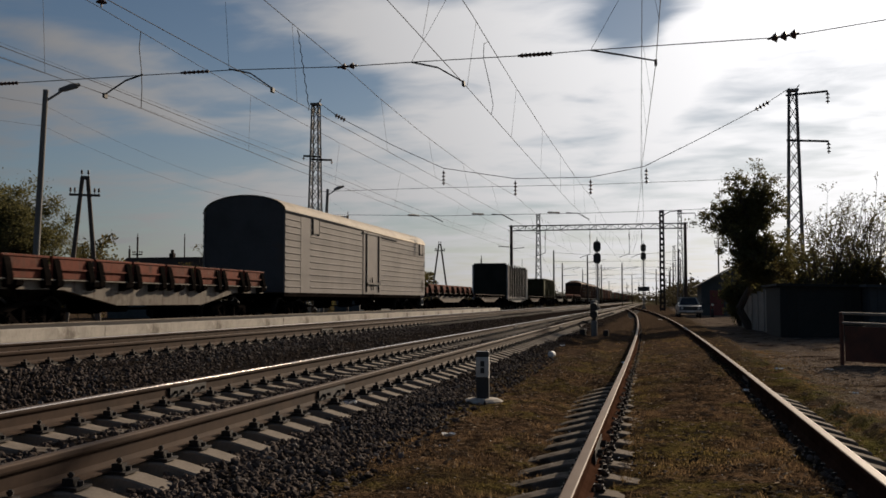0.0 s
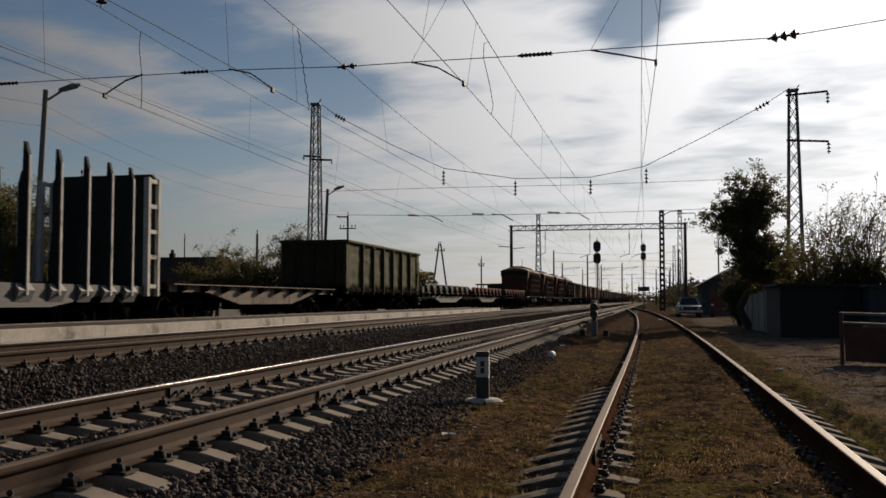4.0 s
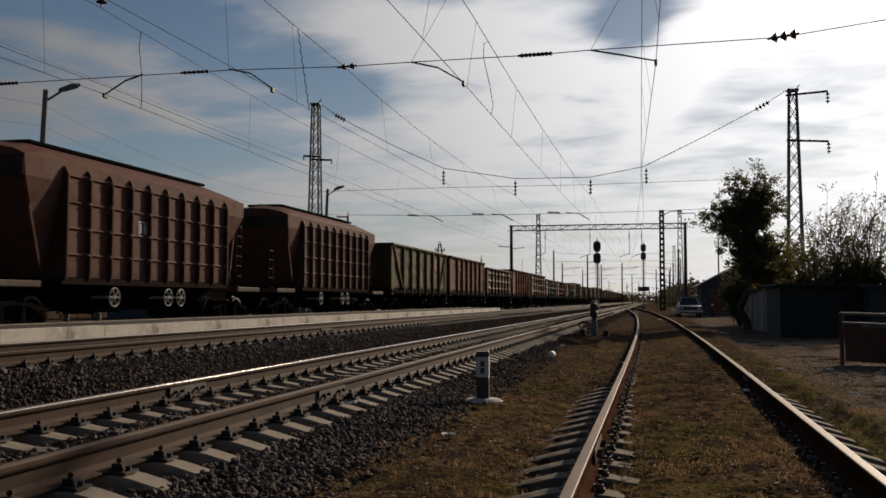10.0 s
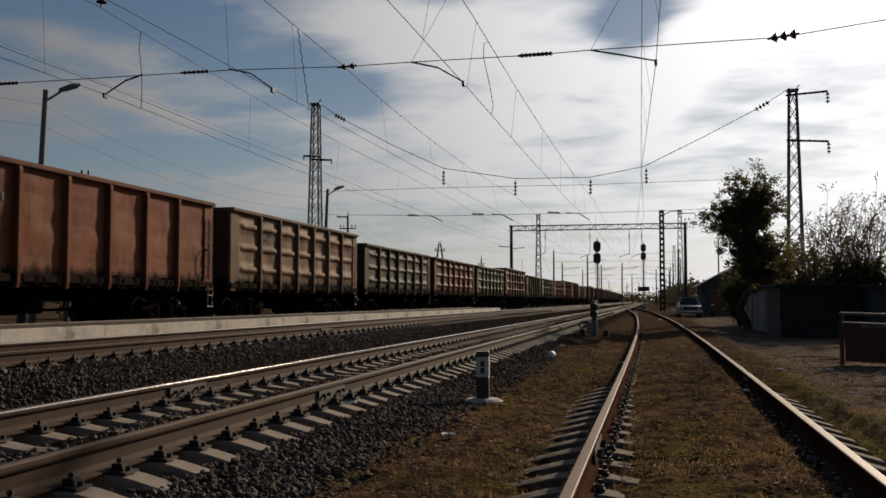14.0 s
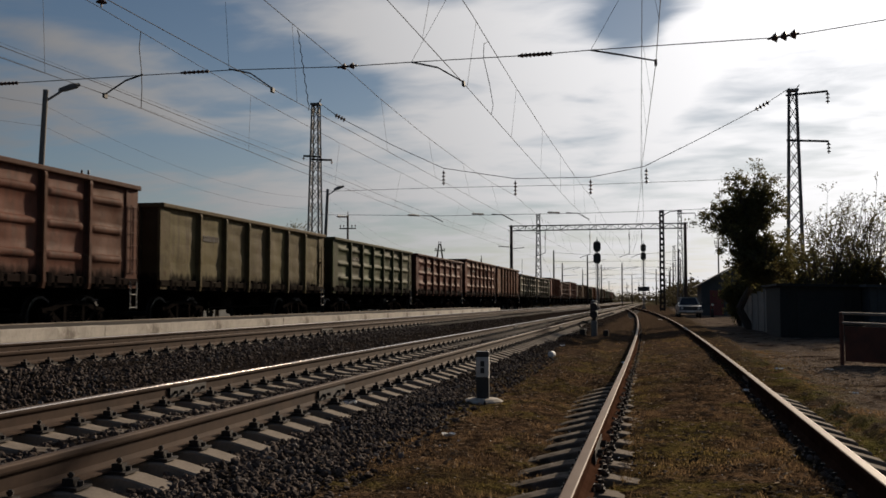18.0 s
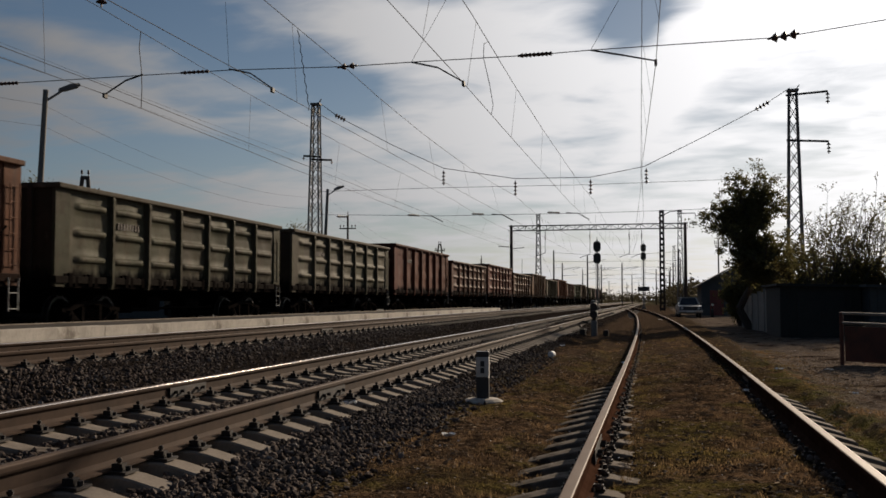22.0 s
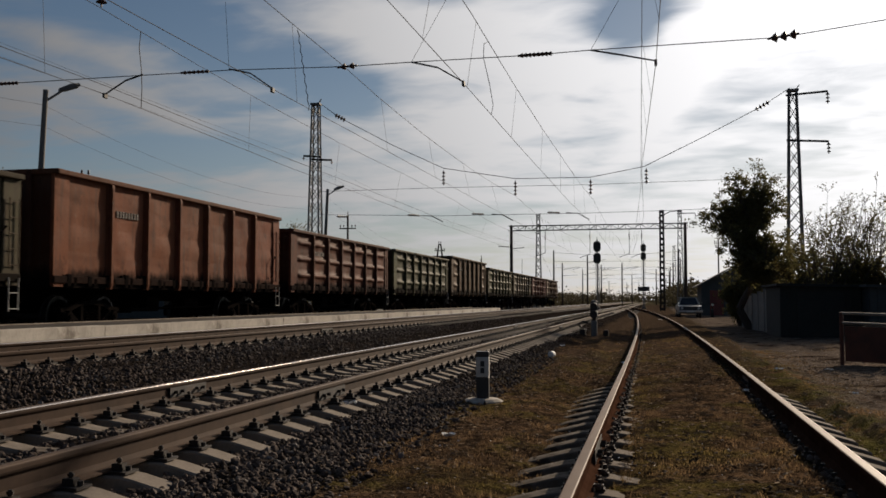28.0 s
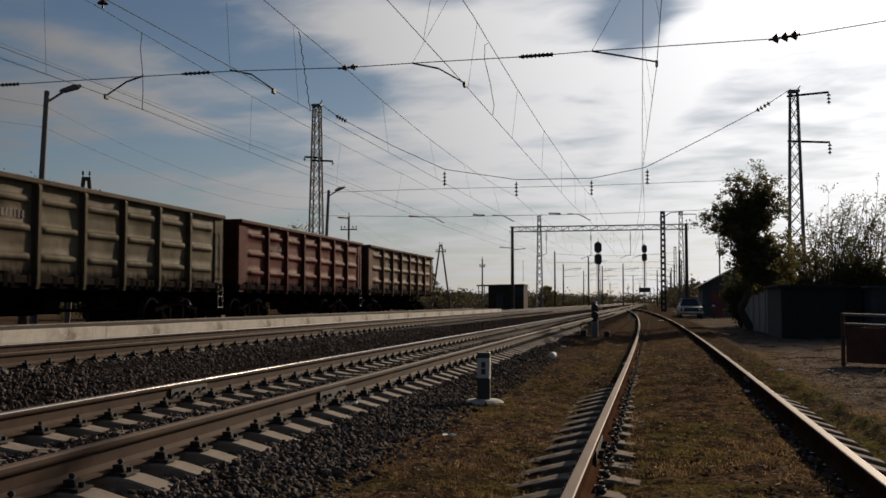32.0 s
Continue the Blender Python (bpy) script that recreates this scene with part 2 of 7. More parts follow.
def make_ground():
    """Ballast under the main tracks, thin grass and moss round the siding, a dirt track beyond it, fields far off."""
    n = Nodes("ground")
    p = n.xyz()
    wob = n.math("MULTIPLY", n.math("SUBTRACT", n.noise(0.9, 4.0, 0.6), 0.5), 0.9)
    x = n.math("ADD", p[0], wob)
    vor = n.voronoi(26.0, "F1", "Color")
    vcol = n.nt.nodes.new("ShaderNodeSeparateColor")
    n.link(vor, vcol.inputs[0])
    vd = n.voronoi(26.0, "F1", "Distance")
    # low tones and dark cell edges hold the shade between the stones
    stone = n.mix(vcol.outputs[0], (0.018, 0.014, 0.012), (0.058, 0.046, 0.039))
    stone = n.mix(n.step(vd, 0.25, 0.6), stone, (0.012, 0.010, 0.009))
    big = n.noise(0.45, 5.0, 0.6)
    fine = n.noise(9.0, 6.0, 0.75)
    moss = n.mix(n.step(fine, 0.35, 0.7), (0.080, 0.050, 0.030), (0.180, 0.115, 0.066))
    moss = n.mix(n.math("MULTIPLY", n.step(n.noise(0.9, 5.0, 0.65, offset=(1, 4, 0)), 0.46, 0.58), 0.8), moss, (0.100, 0.082, 0.024))
    moss = n.mix(n.math("MULTIPLY", n.step(n.noise(34.0, 5.0, 0.85), 0.46, 0.66), 0.75), moss, (0.022, 0.015, 0.010))
    moss = n.mix(n.math("MULTIPLY", n.step(n.noise(1.6, 6.0, 0.7, offset=(9, 1, 0)), 0.47, 0.58), 0.75), moss, (0.036, 0.024, 0.017))
    moss = n.mix(n.math("MULTIPLY", n.step(n.noise(60.0, 3.0, 0.7), 0.56, 0.68), 0.6), moss, (0.17, 0.125, 0.08))
    moss = n.mix(n.math("MULTIPLY", n.step(n.noise(5.5, 6.0, 0.75, offset=(2, 7, 0)), 0.47, 0.57), 0.85), moss, (0.024, 0.017, 0.012))
    dirt = n.mix(n.step(fine, 0.3, 0.7), (0.10, 0.078, 0.062), (0.195, 0.158, 0.128))
    dirt = n.mix(n.step(n.noise(1.7, 4.0, 0.6, offset=(3, 3, 0)), 0.5, 0.65), dirt, (0.036, 0.025, 0.019))
    verge = n.math("MULTIPLY", n.math("MULTIPLY", n.step(x, 1.45, 1.9), n.math("SUBTRACT", 1.0, n.step(x, 2.5, 3.1))), n.step(n.noise(1.1, 4.0, 0.6, offset=(6, 2, 0)), 0.36, 0.55))
    moss = n.mix(n.math("MULTIPLY", verge, 0.7), moss, (0.105, 0.098, 0.028))
    grass_mask = n.step(x, -2.45, -1.95)
    dirt_mask = n.step(n.math("ADD", x, n.math("MULTIPLY", big, 0.8)), 2.1, 3.0)
    bare = n.mix(n.step(fine, 0.35, 0.7), (0.052, 0.036, 0.026), (0.095, 0.068, 0.049))
    moss = n.mix(n.math("MULTIPLY", n.step(n.math("ADD", p[1], n.math("MULTIPLY", big, 8.0)), 18.0, 30.0), 0.8), moss, bare)
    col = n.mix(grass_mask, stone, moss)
    col = n.mix(dirt_mask, col, dirt)
    left_mask = n.step(n.math("MULTIPLY", x, -1.0), 16.4, 18.0)
    col = n.mix(left_mask, col, moss)
    far = n.step(p[1], 170.0, 330.0)
    col = n.mix(far, col, n.mix(n.noise(0.01, 3.0), (0.05, 0.048, 0.03), (0.09, 0.075, 0.045)))
    n.bump(n.math("ADD", n.math("MULTIPLY", vd, -0.6), n.math("ADD", fine, n.math("MULTIPLY", n.noise(22.0, 5.0, 0.7), 0.7))), 1.0, 0.05)
    return n.done(col, 1.0, 0.0, 0.0)


M_GROUND = make_ground()


def make_stones():
    n = Nodes("ballast_stone")
    r = n.island()
    col = n.mix(r, (0.045, 0.034, 0.029), (0.15, 0.115, 0.097))
    col = n.mix(n.step(r, 0.90, 1.0), col, (0.20, 0.18, 0.165))
    g = n.noise(80.0, 3.0, 0.7)
    col = n.mix(n.math("MULTIPLY", g, 0.5), col, (0.03, 0.025, 0.022))
    n.bump(g, 0.5, 0.004)
    return n.done(col, 0.95, 0.0, 0.08)


def see_through(n, col, back, share, spec=0.0):
    """Thin blades and leaves let part of the sunlight through."""
    m = n.done(col, 0.8, 0.0, spec)
    thru = n.nt.nodes.new("ShaderNodeBsdfTranslucent")
    n.put(thru.inputs["Color"], back)
    both = n.nt.nodes.new("ShaderNodeMixShader")
    both.inputs[0].default_value = share
    n.link(n.bsdf.outputs[0], both.inputs[1])
    n.link(thru.outputs[0], both.inputs[2])
    n.link(both.outputs[0], n.nt.nodes["Material Output"].inputs["Surface"])
    return m


def make_blades():
    n = Nodes("short_dry_grass")
    r = n.island()
    big = n.step(n.noise(0.9, 5.0, 0.65, offset=(1, 4, 0)), 0.47, 0.62)
    dry = n.mix(r, (0.10, 0.060, 0.033), (0.33, 0.215, 0.115))
    green = n.mix(r, (0.075, 0.062, 0.018), (0.21, 0.165, 0.045))
    col = n.mix(n.math("MULTIPLY", big, 0.75), dry, green)
    col = n.mix(n.math("MULTIPLY", n.step(n.noise(2.4, 5.0, 0.7), 0.45, 0.62), 0.7), col, (0.05, 0.034, 0.022))
    return see_through(n, col, col, 0.5)


def make_debris():
    n = Nodes("turf_debris")
    r = n.island()
    col = n.mix(n.step(r, 0.0, 0.75), (0.03, 0.02, 0.014), (0.19, 0.125, 0.072))
    col = n.mix(n.step(r, 0.80, 0.97), col, (0.24, 0.185, 0.125))
    return n.done(col, 0.95, 0.0, 0.05)


M_STONES, M_BLADES, M_DEBRIS = make_stones(), make_blades(), make_debris()


def leaf_mat(name, c1, c2, c3=None, share=0.45):
    n = Nodes(name)
    r = n.island()
    col = n.mix(r, c1, c2)
    if c3:
        col = n.mix(n.step(n.noise(0.7, 2.0), 0.5, 0.7), col, c3)
    return see_through(n, col, n.mix(0.4, col, (0.15, 0.13, 0.04)), share, 0.1)


M_LEAF_DARK = leaf_mat("dark_green_leaf", (0.07, 0.072, 0.036), (0.135, 0.125, 0.06))
M_LEAF_OLIVE = leaf_mat("olive_autumn_leaf", (0.055, 0.052, 0.026), (0.105, 0.088, 0.042), (0.10, 0.066, 0.034), 0.5)
M_LEAF_LIGHT = leaf_mat("pale_willow_leaf", (0.078, 0.076, 0.042), (0.14, 0.128, 0.070), None, 0.62)
M_BARK = surf("bark", (0.085, 0.065, 0.05), (0.05, 0.038, 0.03), 0.95, scale=6, grain=30, stretch=(3, 3, 0.6), bump=0.8, dist=0.02)


def make_wagon_paint():
    """Wagon paint in the part's own colour, with rust, scuffs, and coal dust with painted-in shade along the bottom."""
    n = Nodes("wagon_paint")
    own = n.info("Color")
    rnd = n.info("Random")
    p = n.xyz()
    vec = n.nt.nodes.new("ShaderNodeVectorMath")
    vec.operation = "ADD"
    n.link(n.coord.outputs["Object"], vec.inputs[0])
    com = n.nt.nodes.new("ShaderNodeCombineXYZ")
    n.put(com.inputs[1], n.math("MULTIPLY", rnd, 40.0))
    n.put(com.inputs[2], n.math("MULTIPLY", rnd, 17.0))
    n.link(com.outputs[0], vec.inputs[1])
    v = vec.outputs[0]
    a = n.noise(0.9, 6.0, 0.68, (1, 1, 1.2), vec=v)
    b = n.noise(4.5, 6.0, 0.7, (1, 1, 0.5), vec=v)
    streak = n.noise(7.0, 4.0, 0.6, (1, 1, 0.06), vec=v)
    g = n.noise(45.0, 3.0, 0.7, vec=v)
    faded = n.mix(0.30, own, (0.115, 0.080, 0.062))
    worn = n.mix(0.55, own, (0.030, 0.018, 0.013))
    col = n.mix(n.math("MULTIPLY", n.step(a, 0.42, 0.66), 0.75), own, faded)
    col = n.mix(n.math("MULTIPLY", n.step(n.noise(1.5, 7.0, 0.72, (1, 1, 0.8), (4, 2, 1), v), 0.54, 0.61), 0.6), col, worn)
    col = n.mix(n.math("MULTIPLY", n.step(b, 0.56, 0.74), 0.6), col, (0.07, 0.035, 0.023))
    col = n.mix(n.math("MULTIPLY", n.step(streak, 0.48, 0.72), 0.55), col, (0.06, 0.045, 0.038))
    col = n.mix(n.math("MULTIPLY", n.step(n.noise(2.2, 5.0, 0.7, offset=(0, 9, 4), vec=v), 0.62, 0.72), 0.35), col, (0.20, 0.165, 0.13))
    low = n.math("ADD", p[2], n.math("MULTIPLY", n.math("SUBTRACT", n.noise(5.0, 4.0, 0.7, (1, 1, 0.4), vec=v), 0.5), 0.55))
    # bottom band: coal dust, and shade painted in with it
    grime_shade = n.math("SUBTRACT", 1.0, n.step(low, 1.40, 1.66))
    grime_shade = n.math("MULTIPLY", n.math("MULTIPLY", grime_shade, 0.92), n.info("Alpha"))
    col = n.mix(grime_shade, col, (0.010, 0.009, 0.0085))
    n.bump(n.math("ADD", n.math("ADD", n.math("MULTIPLY", a, 1.5), n.math("MULTIPLY", b, 0.22)), n.math("MULTIPLY", g, 0.03)), 0.35, 0.05)
    return n.done(col, n.math("ADD", 0.46, n.math("MULTIPLY", b, 0.35)), 0.0, n.math("MULTIPLY", n.math("SUBTRACT", 1.0, grime_shade, True), 0.025))


M_PAINT = make_wagon_paint()
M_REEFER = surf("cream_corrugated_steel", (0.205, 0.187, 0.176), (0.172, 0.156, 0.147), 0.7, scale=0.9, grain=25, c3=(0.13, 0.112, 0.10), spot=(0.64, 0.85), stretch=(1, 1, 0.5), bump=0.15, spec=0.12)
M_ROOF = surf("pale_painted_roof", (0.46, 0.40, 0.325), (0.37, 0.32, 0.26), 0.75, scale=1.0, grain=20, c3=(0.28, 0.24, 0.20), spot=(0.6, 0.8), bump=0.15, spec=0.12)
M_TAR = surf("black_green_paint", (0.020, 0.023, 0.020), (0.030, 0.032, 0.028), 0.8, scale=1.0, grain=20, c3=(0.035, 0.03, 0.024), spec=0.1)
M_PALE_EDGE = surf("pale_worn_paint", (0.55, 0.53, 0.50), (0.40, 0.38, 0.35), 0.8, scale=3, grain=30, c3=(0.2, 0.17, 0.15), spec=0.1)
# dark paint; on wagon ends its tone holds their shade
M_DARK_END = surf("dark_paint_with_end_shade", (0.055, 0.055, 0.06), (0.035, 0.035, 0.038), 0.7, scale=1.0, grain=20, c3=(0.07, 0.05, 0.04))


# ---- mesh helpers ----
class Mesh:
    """Collects vertices and faces of one part."""

    def __init__(self):
        self.v, self.f = [], []

    def add(self, verts, faces):
        o = len(self.v)
        self.v.extend(tuple(p) for p in verts)
        self.f.extend(tuple(i + o for i in face) for face in faces)
        return self

    def box(self, x0, x1, y0, y1, z0, z1, c=0.0):
        if c <= 0:
            v = [(x, y, z) for z in (z0, z1) for y in (y0, y1) for x in (x0, x1)]
            return self.add(v, [(0, 2, 3, 1), (4, 5, 7, 6), (0, 1, 5, 4), (2, 6, 7, 3), (0, 4, 6, 2), (1, 3, 7, 5)])
        ring = lambda d, z: [(x0 + d + c, y0 + d, z), (x1 - d - c, y0 + d, z), (x1 - d, y0 + d + c, z), (x1 - d, y1 - d - c, z),
                             (x1 - d - c, y1 - d, z), (x0 + d + c, y1 - d, z), (x0 + d, y1 - d - c, z), (x0 + d, y0 + d + c, z)]
        v = ring(c * 0.6, z0) + ring(0, z0 + c) + ring(0, z1 - c) + ring(c * 0.6, z1)
        f = [tuple(range(7, -1, -1)), tuple(range(24, 32))]
        for r in range(3):
            for i in range(8):
                j = (i + 1) % 8
                f.append((r * 8 + i, r * 8 + j, r * 8 + 8 + j, r * 8 + 8 + i))
        return self.add(v, f)

    def prism(self, profile, a, b, axis="y"):
        """A closed outline swept from a to b along an axis. For y the outline is (x, z), for x (y, z), for z (x, y)."""
        n = len(profile)
        put = {"y": lambda p, t: (p[0], t, p[1]), "x": lambda p, t: (t, p[0], p[1]), "z": lambda p, t: (p[0], p[1], t)}[axis]
        v = [put(p, a) for p in profile] + [put(p, b) for p in profile]
        f = [tuple(range(n)), tuple(range(2 * n - 1, n - 1, -1))]
        f += [(i, i + n, (i + 1) % n + n, (i + 1) % n) for i in range(n)]
        return self.add(v, f)

    def rod(self, p, q, r, n=6, r2=None, cap=True):
        p, q = Vector(p), Vector(q)
        d = (q - p)
        if d.length < 1e-6:
            return self
        d.normalize()
        s = d.orthogonal().normalized()
        t = d.cross(s)
        r2 = r if r2 is None else r2
        v = []
        for c, rad in ((p, r), (q, r2)):
            v += [c + (s * math.cos(2 * math.pi * i / n) + t * math.sin(2 * math.pi * i / n)) * rad for i in range(n)]
        f = [(i, (i + 1) % n, (i + 1) % n + n, i + n) for i in range(n)]
        if cap:
            f += [tuple(range(n - 1, -1, -1)), tuple(range(n, 2 * n))]
        return self.add(v, f)

    def bar(self, p, q, w, h):
        """A straight bar of rectangular section."""
        p, q = Vector(p), Vector(q)
        d = (q - p).normalized()
        s = d.cross(Vector((0, 0, 1)))
        s = Vector((1, 0, 0)) if s.length < 1e-3 else s.normalized()
        t = s.cross(d)
        v = [c + s * (a * w / 2) + t * (b * h / 2) for c in (p, q) for a, b in ((-1, -1), (1, -1), (1, 1), (-1, 1))]
        return self.add(v, [(0, 1, 2, 3), (7, 6, 5, 4), (0, 4, 5, 1), (1, 5, 6, 2), (2, 6, 7, 3), (3, 7, 4, 0)])

    def line(self, pts, r, n=5):
        """One connected tube through the points."""
        pts = [Vector(p) for p in pts]
        o = len(self.v)
        for k, p in enumerate(pts):
            d = (pts[min(k + 1, len(pts) - 1)] - pts[max(k - 1, 0)]).normalized()
            s = d.cross(Vector((0.0, 0.31, 1.0)) if abs(d.y) < 0.9 else Vector((0.0, 0.0, 1.0)))
            s = s.normalized() if s.length > 1e-4 else d.orthogonal().normalized()
            u = d.cross(s)
            self.v += [tuple(p + (s * math.cos(2 * math.pi * i / n) + u * math.sin(2 * math.pi * i / n)) * r) for i in range(n)]
        for k in range(len(pts) - 1):
            self.f += [(o + k * n + i, o + k * n + (i + 1) % n, o + k * n + n + (i + 1) % n, o + k * n + n + i) for i in range(n)]
        return self

    def lathe(self, prof, cx=0, cy=0, n=12, z0=0.0):
        """Turned about a vertical axis; prof holds (radius, z)."""
        v = [(cx + r * math.cos(2 * math.pi * i / n), cy + r * math.sin(2 * math.pi * i / n), z0 + z) for r, z in prof for i in range(n)]
        f = [(k * n + i, k * n + (i + 1) % n, k * n + n + (i + 1) % n, k * n + n + i) for k in range(len(prof) - 1) for i in range(n)]
        f += [tuple(range(n - 1, -1, -1)), tuple(range((len(prof) - 1) * n, len(prof) * n))]
        return self.add(v, f)

    def disc_wheel(self, prof, x, y, z, n=20):
        """Turned about an axis along x; prof holds (radius, x offset)."""
        v = [(x + dx, y + r * math.cos(2 * math.pi * i / n), z + r * math.sin(2 * math.pi * i / n)) for r, dx in prof for i in range(n)]
        f = [(k * n + i, k * n + n + i, k * n + n + (i + 1) % n, k * n + (i + 1) % n) for k in range(len(prof) - 1) for i in range(n)]
        f += [tuple(range(n)), tuple(range(len(prof) * n - 1, (len(prof) - 1) * n - 1, -1))]
        return self.add(v, f)

    def data(self, name, mat, smooth=False):
        me = bpy.data.meshes.new(name)
        me.from_pydata(self.v, [], self.f)
        me.materials.append(mat)
        if smooth:
            me.polygons.foreach_set("use_smooth", [True] * len(me.polygons))
        me.update()
        return me


def part(name, mesh, mat, parent, label="", smooth=False):
    """Links a mesh as one object under a thing or under a part."""
    ob = new(name, mesh.data(name, mat, smooth) if isinstance(mesh, Mesh) else mesh)
    ob.parent = parent
    if label:
        tagged(ob, label)
    return ob


def thing(name, label, category, group="", at=(0, 0, 0), kind="", rz=0.0):
    ob = new(name)
    ob.empty_display_size = 0.2
    ob.matrix_basis = pose(*at, 0, 0, rz)
    return tagged(ob, label, category, group, kind)


def single(name, mesh, mat, label, category, group="", kind="", at=(0, 0, 0), smooth=False):
    ob = new(name, mesh.data(name, mat, smooth))
    ob.location = at
    return tagged(ob, label, category, group, kind)


# ---- levels and lines of the plan ----
A_X, B_X, C_X = -4.05, -8.72, -14.13       # track centres
A_Z, B_Z, C_Z, D_Z = 0.0, 0.20, 0.0, -0.10  # rail tops
GAUGE = 1.595 / 2                           # half the distance between the rail heads' centres
RAIL_H = 0.18


def siding_x(y):
    return 0.37 if y < 12 else 0.37 - 0.000286 * (y - 12) ** 2


def lerp(x, pts):
    for (xa, za), (xb, zb) in zip(pts, pts[1:]):
        if x <= xb:
            return za + (zb - za) * max(0.0, (x - xa) / (xb - xa))
    return pts[-1][1]


PROFILE = [(-60, -0.6), (-24, -0.55), (-18.5, -0.5), (-16.6, -0.24), (-12.5, -0.24), (-10.4, -0.2), (-9.9, -0.02), (-7.1, -0.02), (-6.4, -0.1),
           (-5.6, -0.30), (-5.3, -0.295), (-4.7, -0.295), (-4.4, -0.245), (-3.75, -0.245), (-3.5, -0.295), (-3.0, -0.292), (-2.84, -0.270), (-2.6, -0.275), (-2.1, -0.365), (-1.3, -0.33), (-1.0, -0.385), (-0.4, -0.375), (-0.2, -0.305), (0.25, -0.285), (0.55, -0.262), (0.98, -0.258), (1.10, -0.30), (1.2, -0.385), (1.75, -0.395), (2.1, -0.33), (2.6, -0.37), (6.0, -0.33), (60, -0.4)]


def ground_z(x, y):
    z = lerp(x, PROFILE)
    if 1.2 < x < 2.0 and y < 13.5:                 # sleeper ends lie bare here
        z -= 0.075 * min(1.0, (13.5 - y) / 2.0)
    if y > 9.5 and -1.4 < x < 2.0:                 # turf has grown over the siding
        z += 0.10 * min(1.0, max(0.0, y - 12.2) / 2) if x < -0.3 or x > 1.1 else 0.03 * min(1.0, (y - 9.5) / 3)
    if y > 32 and abs(x - A_X) < 1.35:             # cribs filled to the brim further on
        z = max(z, -0.29 + 0.085 * min(1.0, (y - 32) / 14))
    if y > 20:                                     # the main line's crown levels out towards the junction
        k = min(1.0, (y - 20) / 120)
        z = z + (min(z, -0.24) - z) * k * (0.5 if x > -12 else 0)
    return z


# ---- ground ----
def build_ground():
    xs = [-1800, -900, -500, -300, -180, -110, -70, -45, -32, -24]
    x = -22.0
    while x < 9.0:
        xs.append(x)
        x += 0.075 if -2.4 < x < 3.0 else 0.16 if -7.5 < x < 4.5 else 0.4
    xs += [9, 12, 17, 25, 40, 70, 110, 180, 300, 500, 900, 1800]
    ys = [-300, -100, -40, -15, -6]
    y = -2.0
    while y < 32:
        ys.append(y)
        y += 0.09 if 3.5 < y < 15 else 0.22
    while y < 200:
        ys.append(y)
        y *= 1.06
    ys += [200, 260, 340, 450, 600, 900, 1400, 2200, 3500]
    verts = []
    for yy in ys:
        for xx in xs:
            near = 1.0 if -9 < xx < 8 and -2 < yy < 60 else 0.4
            rough = noise.noise(Vector((xx * 2.3, yy * 2.3, 0))) * 0.022 + noise.noise(Vector((xx * 0.5, yy * 0.5, 3))) * 0.03
            if xx > -2.2:
                rough += noise.noise(Vector((xx * 8, yy * 8, 1))) * 0.022 + noise.noise(Vector((xx * 3.4, yy * 3.4, 6))) * 0.020
            verts.append((xx, yy, ground_z(xx, yy) + rough * near))
    w = len(xs)
    faces = [(j * w + i, j * w + i + 1, j * w + w + i + 1, j * w + w + i) for j in range(len(ys) - 1) for i in range(w - 1)]
    m = Mesh()
    m.v, m.f = verts, faces
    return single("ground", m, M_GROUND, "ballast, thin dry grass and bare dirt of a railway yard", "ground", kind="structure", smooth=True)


build_ground()

# ---- tracks ----
CORNER = [(math.sin(radians(t)) * 0.013, math.cos(radians(t)) * 0.013 - 0.013) for t in (82, 66, 50, 34, 18, 4)]
RAIL_PROFILE = ([(-0.0235 - x, z) for x, z in CORNER] + [(0.0235 + x, z) for x, z in reversed(CORNER)] +
                [(0.0365, -0.030), (0.030, -0.044), (0.010, -0.056), (0.009, -0.130), (0.030, -0.155), (0.075, -0.168), (0.075, -0.180),
                 (-0.075, -0.180), (-0.075, -0.168), (-0.030, -0.155), (-0.009, -0.130), (-0.010, -0.056), (-0.030, -0.044), (-0.0365, -0.030)])


def rail_mesh(line, off, y0, y1, step, z):
    """A rail along a centre line; off: its distance to the side. The mesh's own z = 0 is the rail top."""
    m = Mesh()
    n = len(RAIL_PROFILE)
    ys = np.linspace(y0, y1, max(2, int((y1 - y0) / step)))
    for y in ys:
        y = float(y)
        for px, pz in RAIL_PROFILE:
            m.v.append((line(y) + off + px, y, pz))
    for k in range(len(ys) - 1):
        for i in range(n):
            j = (i + 1) % n
            m.f.append((k * n + i, k * n + j, k * n + n + j, k * n + n + i))
    m.f += [tuple(range(n - 1, -1, -1)), tuple(range((len(ys) - 1) * n, len(ys) * n))]
    return m


